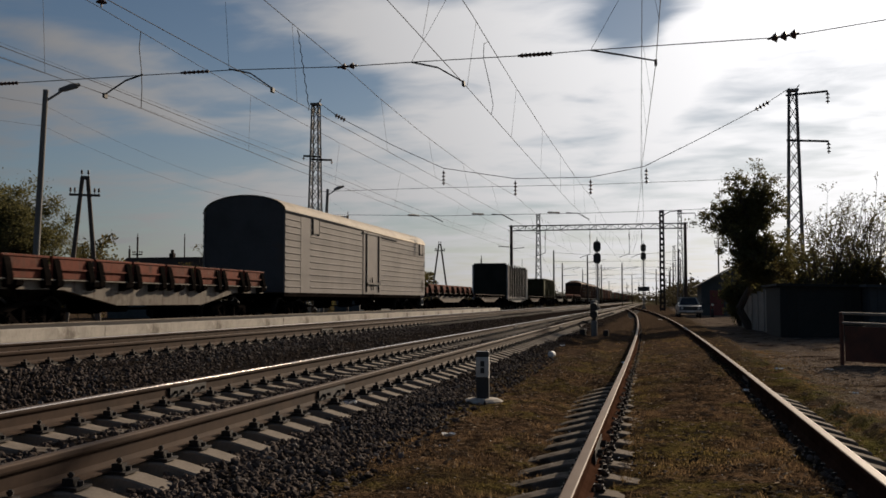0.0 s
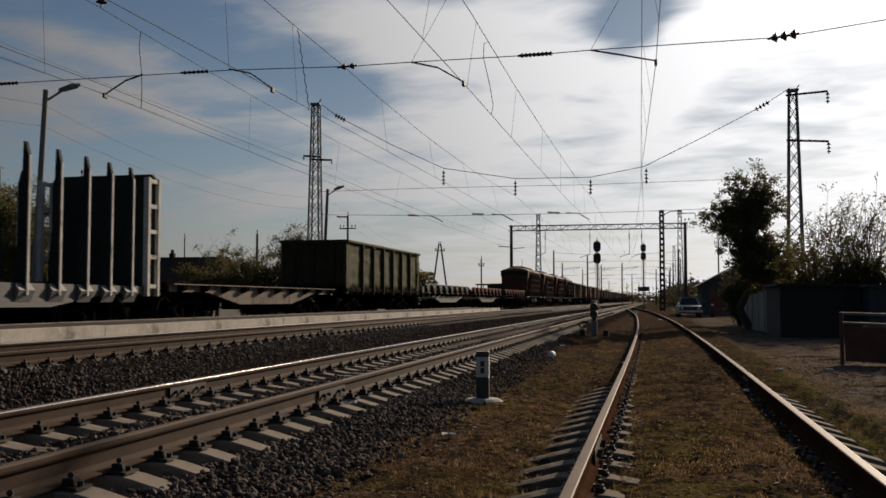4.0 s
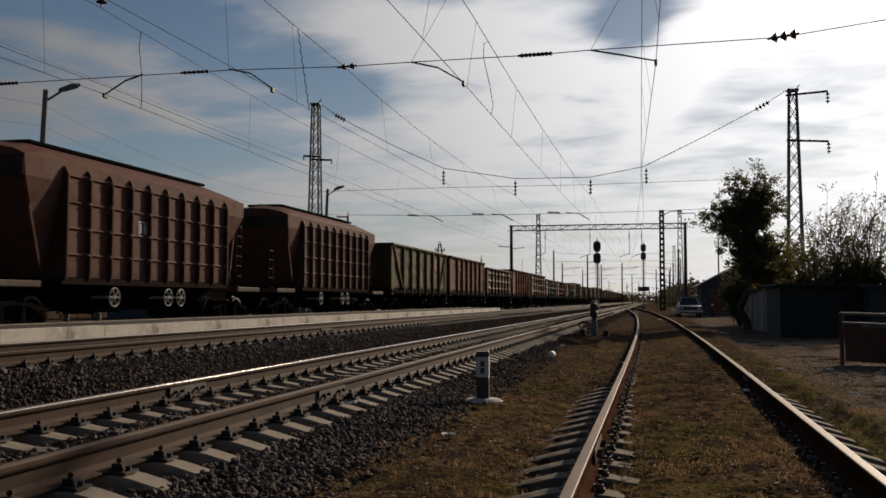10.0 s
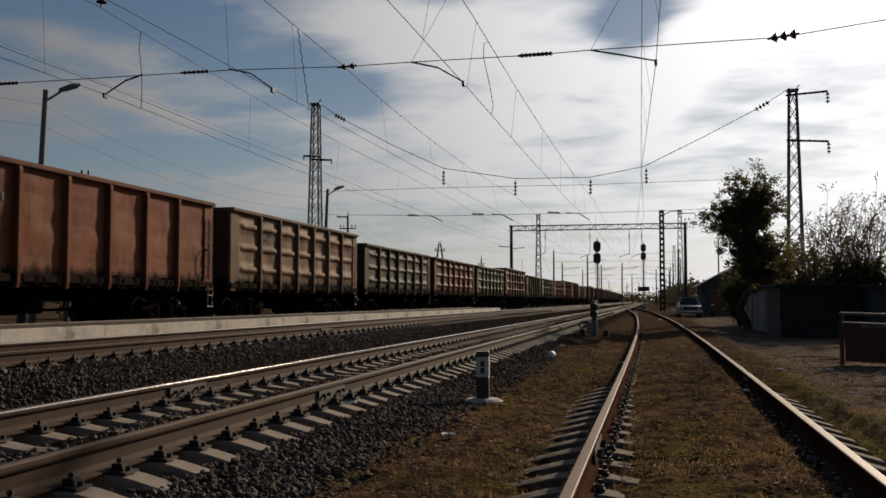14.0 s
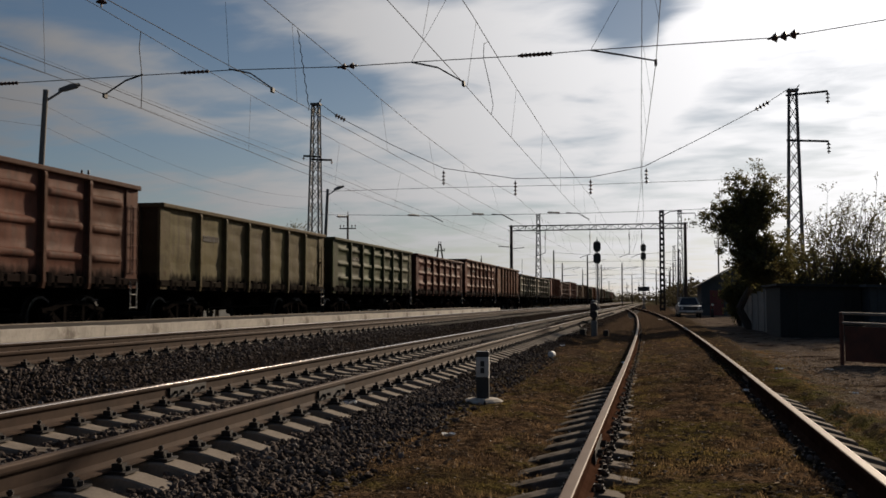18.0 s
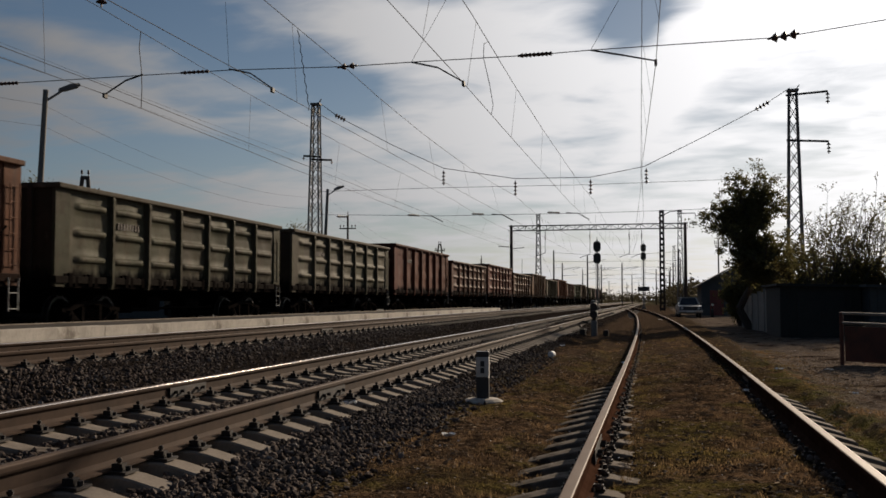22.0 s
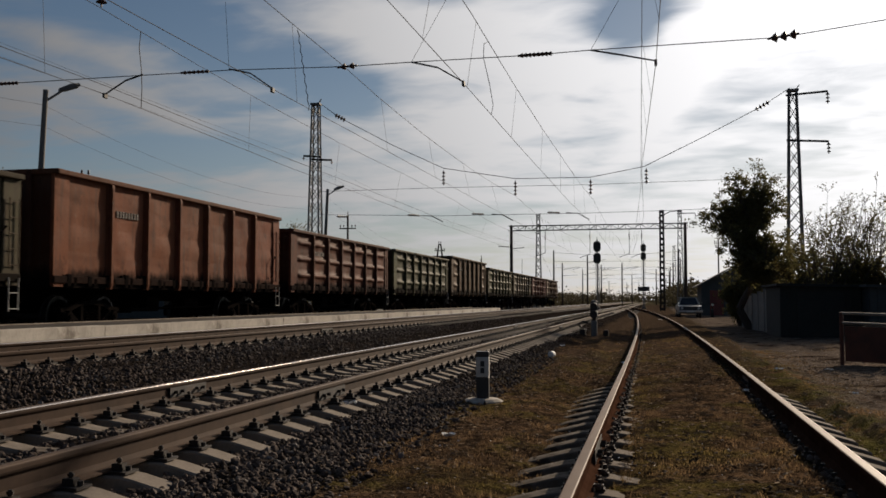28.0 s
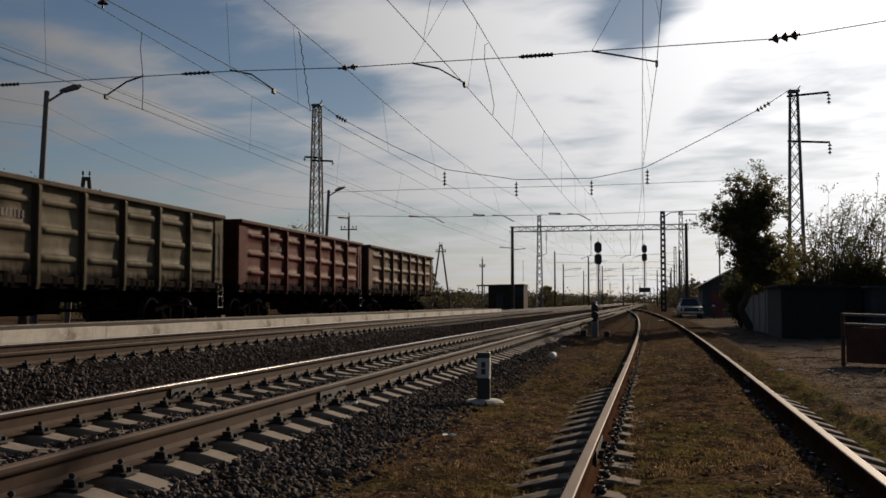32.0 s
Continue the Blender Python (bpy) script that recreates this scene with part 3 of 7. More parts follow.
def sleeper_mesh(mat):
    """A concrete sleeper 2.7 m long: thick at the ends, thinner in the middle, with sloping shoulders. Rail seats at z = -0.19."""
    secs = [(-1.35, 0.125, -0.300), (-1.33, 0.13, -0.286), (-1.02, 0.135, -0.205), (-0.93, 0.135, -0.192), (-0.66, 0.135, -0.196), (-0.42, 0.125, -0.232),
            (0, 0.115, -0.240), (0.42, 0.125, -0.232), (0.66, 0.135, -0.196), (0.93, 0.135, -0.192), (1.02, 0.135, -0.205), (1.33, 0.13, -0.286), (1.35, 0.125, -0.300)]
    m = Mesh()
    for x, w, t in secs:
        m.v += [(x, -w, -0.46), (x, -w * 0.80, t - 0.012), (x, -w * 0.70, t), (x, w * 0.70, t), (x, w * 0.80, t - 0.012), (x, w, -0.46)]
    for k in range(len(secs) - 1):
        for i in range(6):
            j = (i + 1) % 6
            m.f.append((k * 6 + i, k * 6 + 6 + i, k * 6 + 6 + j, k * 6 + j))
    m.f += [tuple(range(6)), tuple(range(len(secs) * 6 - 1, len(secs) * 6 - 7, -1))]
    return m.data("sleeper", mat)


def fastening(m, x, y, z, small=False):
    """A clamp plate with its bolts on both sides of a rail seat."""
    if not small:
        m.box(x - 0.19, x + 0.19, y - 0.075, y + 0.075, z - 0.192, z - 0.176)
    if small:
        m.box(x - 0.13, x + 0.13, y - 0.03, y + 0.03, z - 0.192, z - 0.176)
        for s in (-1, 1):
            m.box(x + s * 0.09 - 0.03, x + s * 0.09 + 0.03, y - 0.025, y + 0.025, z - 0.18, z - 0.155)
            m.rod((x + s * 0.10, y, z - 0.16), (x + s * 0.10, y, z - 0.125), 0.014, 6)
        return
    for s in (-1, 1):
        m.box(x + s * 0.105 - 0.035, x + s * 0.105 + 0.035, y - 0.03, y + 0.03, z - 0.176, z - 0.135)
        m.rod((x + s * 0.105, y, z - 0.14), (x + s * 0.105, y, z - 0.102), 0.012, 6)
        m.rod((x + s * 0.105, y, z - 0.125), (x + s * 0.105, y, z - 0.110), 0.019, 6)
        m.rod((x + s * 0.165, y, z - 0.18), (x + s * 0.165, y, z - 0.148), 0.018, 6)


def fishplate(m, x, y, z):
    for s in (-1, 1):
        m.box(x + s * 0.022 - 0.012, x + s * 0.022 + 0.012, y - 0.4, y + 0.4, z - 0.148, z - 0.05)
        for k in (-0.3, -0.16, 0.16, 0.3):
            m.rod((x + s * 0.03, y + k, z - 0.10), (x + s * 0.072, y + k, z - 0.10), 0.017, 6)


CLAMP = Mesh()
fastening(CLAMP, 0, 0, 0)
CLAMP = CLAMP.data("rail_clamp", M_STEEL_DARK)
CLAMP_SMALL = Mesh()
fastening(CLAMP_SMALL, 0, 0, 0, True)
CLAMP_SMALL = CLAMP_SMALL.data("rail_clamp", M_STEEL_DARK)


def build_track(label, line, z, y0, y1, spacing, near_to, far_to, sleeper, rail_mat, step, joints=()):
    track = thing("railway_track", label, "railway track", "tracks of the station", at=(0, 0, z))
    for s in (-1, 1):
        if rail_mat is None:                       # straight main line: the rail's own x = 0 is its middle
            r = part("rail", rail_mesh(lambda y: 0.0, 0.0, y0, y1, step, z), M_RAIL_L if s < 0 else M_RAIL_R, track)
            r.location = (line(0) + s * GAUGE, 0, 0)
        else:
            part("rail", rail_mesh(line, s * GAUGE, y0, y1, step, z), rail_mat, track)
    y, fast, far = y0 + 0.3, Mesh(), Mesh()
    base = sleeper
    bv = [tuple(v.co) for v in base.vertices]
    bf = [tuple(p.vertices) for p in base.polygons]
    rng = random.Random(len(label))
    while y < far_to:
        slope = (line(y + 0.5) - line(y - 0.5))
        jig = rng.uniform(-0.02, 0.02)
        if y < near_to:
            ob = part("sleeper", base, None, track)
            ob.matrix_basis = pose(line(y), y + jig, rng.uniform(-0.006, 0.0), rng.uniform(-1, 1), 0, -math.degrees(slope) + rng.uniform(-0.6, 0.6))
            for s in (-1, 1):
                c = part("rail_clamp", CLAMP_SMALL if z < -0.05 else CLAMP, None, track)
                c.location = (line(y) + s * GAUGE, y + jig, 0)
        else:
            far.add([(v[0] + line(y), v[1] + y, v[2]) for v in bv], bf)
            if y < near_to + 25:
                for s in (-1, 1):
                    x = line(y) + s * GAUGE
                    fast.box(x - 0.13, x + 0.13, y - 0.03, y + 0.03, -0.19, -0.10)
        y += spacing
    for s, yj in joints:
        plate = Mesh()
        fishplate(plate, line(yj) + s * GAUGE, yj, 0.0)
        part("fishplate", plate, M_STEEL_DARK, track)
    if fast.v:
        tagged(part("far_clamps", fast, M_STEEL_DARK, track, "black bolted rail clamps"), kind="stuff")
    if far.v:
        tagged(part("far_sleepers", far, sleeper.materials[0], track), kind="stuff")
    return track


SLEEPER_NEW, SLEEPER_OLD, SLEEPER_SIDING = sleeper_mesh(M_CONCRETE), sleeper_mesh(M_OLD_SLEEPER), sleeper_mesh(M_SIDING_SLEEPER)
build_track("main track with rust-sided polished rails on concrete sleepers", lambda y: A_X, A_Z, -11.9586, 700.0, 0.4977, 52.0, 130.0, SLEEPER_NEW, None, 40.0,
            ((-1, 9.4), (1, 9.4), (-1, 34.0), (1, 34.0)))
build_track("second main track with rust-brown rails in deep ballast", lambda y: B_X, B_Z, -12.36, 700.0, 0.52, 50.0, 130.0, SLEEPER_OLD, None, 40.0,
            ((1, 22.6),))
build_track("platform track that carries the goods train", lambda y: C_X, C_Z, -650.0, 1400.0, 0.54, -640.0, 150.0, SLEEPER_OLD, None, 60.0)
build_track("little-used siding with worn rails half sunk in grass", siding_x, D_Z, -11.9, 134.0, 0.545, 60.0, 128.0, SLEEPER_SIDING, M_RAIL_OLD, 1.5,
            ((-1, 6.9), (1, 13.0)))


# ---- stones and grass, too many to count ----
def scatter_stones():
    rng = np.random.default_rng(7)
    ico = bmesh.new()
    bmesh.ops.create_icosphere(ico, subdivisions=1, radius=1.0)
    bv = np.array([v.co[:] for v in ico.verts])
    bf = np.array([[v.index for v in f.verts] for f in ico.faces])
    ico.free()
    bv, bf = bv[:12], bf
    pos = []
    for count, xa, xb, ya, yb in ((11500, -6.9, -2.25, 3.2, 13), (3500, -3.0, -2.1, 3.2, 12), (6500, -7.3, -2.3, 13, 26), (3600, -7.4, -2.4, 26, 48), (4200, -8.2, -6.6, 9, 32), (1500, -2.6, -1.9, 3.5, 20), (500, 2.6, 4.5, 5, 22), (380, -0.385, -0.32, 4, 16), (300, 1.04, 1.11, 5, 16)):
        pos.append(np.stack([rng.uniform(xa, xb, count), rng.uniform(ya, yb, count)], 1))
    pos = np.concatenate(pos)
    V, F = [], []
    n = len(bv)
    k = 0
    for x, y in pos:
        s = rng.uniform(0.014, 0.040)
        if 0.42 < abs(x - A_X) < 1.22:                        # cribs: keep the sleepers clear
            near = (y - (-2.7)) % 0.4977
            if min(near, 0.4977 - near) < 0.115:
                continue
        q = rng.normal(size=(3, 3))
        rot, _ = np.linalg.qr(q)
        p = (bv * (1 + rng.uniform(-0.28, 0.28, (n, 1)))) * np.array([1.0, rng.uniform(0.55, 1.0), rng.uniform(0.4, 0.75)]) * s
        z = ground_z(x, y) + rng.uniform(-0.008, 0.016)
        if -0.7 < x < 1.2:                                   # dirt heaped against the siding's rails
            p, z = p * 0.8, D_Z - 0.165 + rng.uniform(-0.03, 0.015)
        elif x > -1.9:
            p = p * 0.55
        V.append(p @ rot.T + np.array([x, y, z]))
        F.append(bf + k * n)
        k += 1
    m = Mesh()
    m.v, m.f = np.concatenate(V).tolist(), np.concatenate(F).tolist()
    single("ballast_stones", m, M_STONES, "loose grey-brown crushed stone ballast between the tracks", "ballast", kind="stuff")


def scatter_grass():
    rng = np.random.default_rng(11)
    V, F = [], []
    k = 0
    zones = ((34000, -2.2, -0.65, 3.6, 12), (14000, -2.4, -0.75, 12, 30), (34000, -0.35, 1.05, 4.2, 14), (12000, -0.6, 0.9, 14, 34),
             (12000, 1.3, 2.6, 4.5, 16), (11000, 1.0, 2.5, 16, 40), (6000, 2.3, 4.5, 10, 40), (14000, 1.75, 2.5, 8, 24))
    for count, xa, xb, ya, yb in zones:
        xs, ys = rng.uniform(xa, xb, count), rng.uniform(ya, yb, count)
        for x, y in zip(xs, ys):
            den = noise.noise(Vector((x * 1.1, y * 1.1, 5))) + 0.6 * noise.noise(Vector((x * 4, y * 4, 9)))
            if den < 0.12 + rng.uniform(-0.22, 0.22):
                continue
            z = ground_z(x, y) - 0.012
            h = rng.uniform(0.004, 0.016) * (1.8 if den > 0.6 else 1.0)
            a, b = rng.uniform(0, 6.283), rng.uniform(0.6, 2.2)
            w = rng.uniform(0.002, 0.0045) * (1 + y * 0.02)
            dx, dy = math.cos(a), math.sin(a)
            tx, ty = x + dx * h * b, y + dy * h * b
            V += [(x - dy * w, y + dx * w, z), (x + dy * w, y - dx * w, z), (tx, ty, z + h + 0.012)]
            F.append((k, k + 1, k + 2))
            k += 3
    for _ in range(6500):                          # taller tufts
        x, y = rng.uniform(-2.3, 2.9), 3.8 + 26 * rng.uniform() ** 1.6
        if -0.75 < x < -0.3 or 0.95 < x < 1.35 or noise.noise(Vector((x * 0.8, y * 0.8, 2))) + 0.7 * noise.noise(Vector((x * 3.1, y * 2.2, 7))) < 0.02:
            continue
        z = ground_z(x, y) - 0.01
        for _ in range(int(rng.integers(6, 17))):
            h = rng.uniform(0.012, 0.055)
            a, b = rng.uniform(0, 6.283), rng.uniform(0.2, 1.0)
            bx, by = x + rng.normal() * 0.025, y + rng.normal() * 0.025
            w = rng.uniform(0.002, 0.004)
            dx, dy = math.cos(a), math.sin(a)
            V += [(bx - dy * w, by + dx * w, z), (bx + dy * w, by - dx * w, z), (bx + dx * h * b, by + dy * h * b, z + h)]
            F.append((k, k + 1, k + 2))
            k += 3
    m = Mesh()
    m.v, m.f = V, F
    single("short_grass", m, M_BLADES, "short dry brown and olive grass round the siding", "grass", kind="stuff")


def scatter_debris():
    """Clods, dead leaves and bits of twig lying in the turf."""
    rng = np.random.default_rng(23)
    V, F = [], []
    for i in range(17000):
        x, y = rng.uniform(-2.4, 3.2), 3.8 + 17 * rng.uniform() ** 1.5
        k = noise.noise(Vector((x * 2.2, y * 2.2, 4)))
        if k < rng.uniform(-0.5, 0.4):
            continue
        s = rng.uniform(0.004, 0.013) * (1 + 0.03 * y)
        a = rng.uniform(0, 6.283)
        L = s * rng.uniform(1.0, 3.2)
        z = ground_z(x, y) + rng.uniform(0.0, 0.035)
        dx, dy = math.cos(a), math.sin(a)
        h = s * rng.uniform(0.2, 1.1)
        o = len(V)
        V += [(x - dx * L, y - dy * L, z), (x + dy * s, y - dx * s, z + h * 0.3), (x + dx * L, y + dy * L, z + h * 0.4), (x - dy * s, y + dx * s, z), (x, y, z + h)]
        F += [(o, o + 1, o + 4), (o + 1, o + 2, o + 4), (o + 2, o + 3, o + 4), (o + 3, o, o + 4)]
    m = Mesh()
    m.v, m.f = V, F
    single("turf_debris", m, M_DEBRIS, "clods, dead leaves and twigs scattered in the turf", "debris", kind="stuff")


scatter_stones()
scatter_grass()
scatter_debris()


# ---- platform ----
PLAT_X0, PLAT_X1, PLAT_Z, PLAT_END = -12.45, -10.2, 0.375, 64.5


def build_platform():
    plat = thing("platform", "low station platform with a whitewashed concrete edge between two tracks", "platform", kind="structure")
    part("deck", Mesh().box(PLAT_X0 + 0.3, PLAT_X1 - 0.24, -300, PLAT_END - 0.02, -0.3, PLAT_Z - 0.015), M_PLATFORM, plat, "dark asphalt deck")
    rng = random.Random(4)
    slab = Mesh().box(-0.24, 0.0, -1.4995, 1.4995, -0.62, 0.0, 0.004).data("edge_slab", M_WHITE_WALL)
    y = -31.5
    while y + 3 <= PLAT_END + 0.1:
        s = part("edge_slab", slab, None, plat)
        s.matrix_basis = pose(PLAT_X1 + rng.uniform(-0.004, 0.004), y + 1.5, PLAT_Z + rng.uniform(-0.008, 0.004) - 0.0006 * y, 0, rng.uniform(-0.4, 0.4), rng.uniform(-0.05, 0.05))
        y += 3.0
    back = Mesh().box(PLAT_X0, PLAT_X0 + 0.3, -300, PLAT_END, -0.5, PLAT_Z, 0.01)
    part("back_kerb", back, M_CONCRETE, plat)


build_platform()


# ---- the goods train ----
SPEED = 18.545
TRAIN = []          # (wagon, its centre's y at the start)


def bogie(parent, y):
    """A cast three-piece bogie: bolster, two open side frames with springs and round axle caps, two wheelsets."""
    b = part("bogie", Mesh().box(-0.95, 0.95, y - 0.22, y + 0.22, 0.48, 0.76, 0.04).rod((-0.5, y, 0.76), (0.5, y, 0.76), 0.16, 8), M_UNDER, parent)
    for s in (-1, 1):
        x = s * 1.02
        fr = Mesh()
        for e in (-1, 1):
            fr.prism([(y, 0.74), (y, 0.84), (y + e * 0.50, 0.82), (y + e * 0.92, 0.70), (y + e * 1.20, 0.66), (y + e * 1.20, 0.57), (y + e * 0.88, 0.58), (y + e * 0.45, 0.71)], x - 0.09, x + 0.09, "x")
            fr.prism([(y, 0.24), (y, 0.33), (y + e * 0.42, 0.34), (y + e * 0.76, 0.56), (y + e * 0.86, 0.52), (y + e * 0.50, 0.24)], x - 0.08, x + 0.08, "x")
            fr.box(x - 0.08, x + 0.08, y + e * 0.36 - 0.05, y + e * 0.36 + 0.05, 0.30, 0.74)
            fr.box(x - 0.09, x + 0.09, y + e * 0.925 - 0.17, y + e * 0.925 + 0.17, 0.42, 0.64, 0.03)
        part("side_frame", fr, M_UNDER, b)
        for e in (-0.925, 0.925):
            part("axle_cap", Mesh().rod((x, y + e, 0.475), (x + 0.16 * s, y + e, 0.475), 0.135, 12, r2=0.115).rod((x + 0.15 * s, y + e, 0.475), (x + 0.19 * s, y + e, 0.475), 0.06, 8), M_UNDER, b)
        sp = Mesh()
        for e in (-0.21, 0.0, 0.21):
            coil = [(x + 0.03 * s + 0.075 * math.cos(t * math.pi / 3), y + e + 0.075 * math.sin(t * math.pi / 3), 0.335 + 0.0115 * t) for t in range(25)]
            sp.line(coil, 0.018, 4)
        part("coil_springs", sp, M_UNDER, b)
    for e in (-0.925, 0.925):
        w = Mesh().rod((-1.0, y + e, 0.475), (1.0, y + e, 0.475), 0.08, 8)
        for s in (-1, 1):
            w.disc_wheel([(0.475, 0.065), (0.475, -0.05), (0.505, -0.065), (0.42, -0.05), (0.40, -0.02), (0.15, -0.04), (0.15, 0.06), (0.40, 0.03), (0.41, 0.065)] if s > 0 else
                         [(0.475, -0.065), (0.475, 0.05), (0.505, 0.065), (0.42, 0.05), (0.40, 0.02), (0.15, 0.04), (0.15, -0.06), (0.40, -0.03), (0.41, -0.065)], s * 0.795, y + e, 0.475, 18)
        part("wheelset", w, M_TREAD, b, "wheels with dull worn rims")
    return b


def running_gear(w, half, pivot, sill=True):
    for s in (-1, 1):
        bogie(w, s * pivot)
        c = Mesh().box(-0.13, 0.13, min(s * (half - 0.75), s * half), max(s * (half - 0.75), s * half), 0.93, 1.18, 0.02)
        c.box(-0.2, 0.2, min(s * (half - 0.28), s * (half + 0.02)), max(s * (half - 0.28), s * (half + 0.02)), 0.88, 1.22, 0.05)
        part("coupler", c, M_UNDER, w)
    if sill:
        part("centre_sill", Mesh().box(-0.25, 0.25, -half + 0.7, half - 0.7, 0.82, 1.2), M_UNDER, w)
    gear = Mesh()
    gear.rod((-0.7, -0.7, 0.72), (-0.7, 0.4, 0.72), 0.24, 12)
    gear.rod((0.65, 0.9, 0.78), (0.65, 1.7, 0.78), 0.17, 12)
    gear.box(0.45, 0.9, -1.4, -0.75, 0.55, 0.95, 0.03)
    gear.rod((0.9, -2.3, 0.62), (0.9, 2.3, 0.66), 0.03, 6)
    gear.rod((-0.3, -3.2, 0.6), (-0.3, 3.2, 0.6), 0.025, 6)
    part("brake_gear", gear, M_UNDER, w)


def ladder(parent, x, y, z0, z1, w=0.36, mat=None, name="ladder"):
    m = Mesh()
    for s in (-1, 1):
        m.rod((x, y + s * w / 2, z0), (x, y + s * w / 2, z1), 0.014, 6)
    z = z0 + 0.05
    while z < z1:
        m.rod((x, y - w / 2, z), (x, y + w / 2, z), 0.012, 6)
        z += 0.32
    return part(name, m, mat or M_PAINT, parent)


def sheet(x, y0, y1, z0, z1, s, dents, rng, style, ny=20, lead=0.09):
    """One side panel: a dented sheet with horizontal pressed ribs; s is the side it faces."""
    m = Mesh()
    rows = []
    levels = {i / 12 for i in range(13)}
    if style == "ribbed":                          # crisp rows along the edges of each rib
        levels = {t for t in levels if min(abs(t - c) for c in (0.20, 0.50, 0.80)) > 0.055}
        levels |= {c + d for c in (0.20, 0.50, 0.80) for d in (-0.046, -0.038, -0.034, -0.020, 0.0, 0.020, 0.034, 0.038, 0.046)}
    elif style == "plain":
        levels |= {c + d for c in (0.25, 0.5, 0.75) for d in (-0.012, 0.012)}
    levels = sorted(levels)
    nz = len(levels) - 1
    for tz in levels:
        for i in range(ny + 1):
            ty = i / ny
            y, z = y0 + (y1 - y0) * ty, z0 + (z1 - z0) * tz
            edge = min(1.0, 6 * min(ty, 1 - ty)) * min(1.0, 6 * min(tz, 1 - tz))
            d = dents * edge * noise.noise(Vector((y * 1.3 + rng * 31, z * 1.5, rng * 7)))
            if style == "ribbed":
                for c in (0.20, 0.50, 0.80):
                    k = abs(tz - c) / 0.040
                    e = min(1.0, 20 * min(ty - lead, 0.90 - ty))
                    if k < 1 and e > 0:
                        d += 0.062 * math.sqrt(1 - k * k) * e
            elif style == "plain":
                for c in (0.25, 0.5, 0.75):
                    if abs(tz - c) < 0.02:
                        d -= 0.010
            m.v.append((x + s * d, y, z))
    w = ny + 1
    for j in range(nz):
        for i in range(ny):
            f = (j * w + i, j * w + i + 1, j * w + w + i + 1, j * w + w + i)
            m.f.append(f if s > 0 else f[::-1])
    # the sheet's inner face closes it
    o = len(m.v)
    xi = x - s * 0.06
    m.v += [(xi, y0, z0), (xi, y1, z0), (xi, y1, z1), (xi, y0, z1)]
    m.f.append((o, o + 3, o + 2, o + 1))
    return m


M_MARK = surf("faded_white_lettering", (0.11, 0.092, 0.078), (0.06, 0.047, 0.039), 0.8, scale=6, grain=40, c3=(0.06, 0.04, 0.03), spot=(0.48, 0.6))
LOCK = Mesh().box(-0.04, 0.05, -0.08, 0.08, -0.06, 0.2, 0.015).box(-0.03, 0.04, 0.16, 0.30, -0.05, 0.15, 0.015)
LOCK.rod((0, -0.2, 0.16), (0, 0.34, 0.10), 0.035, 6)
LOCK = LOCK.data("hatch_lock", M_UNDER)


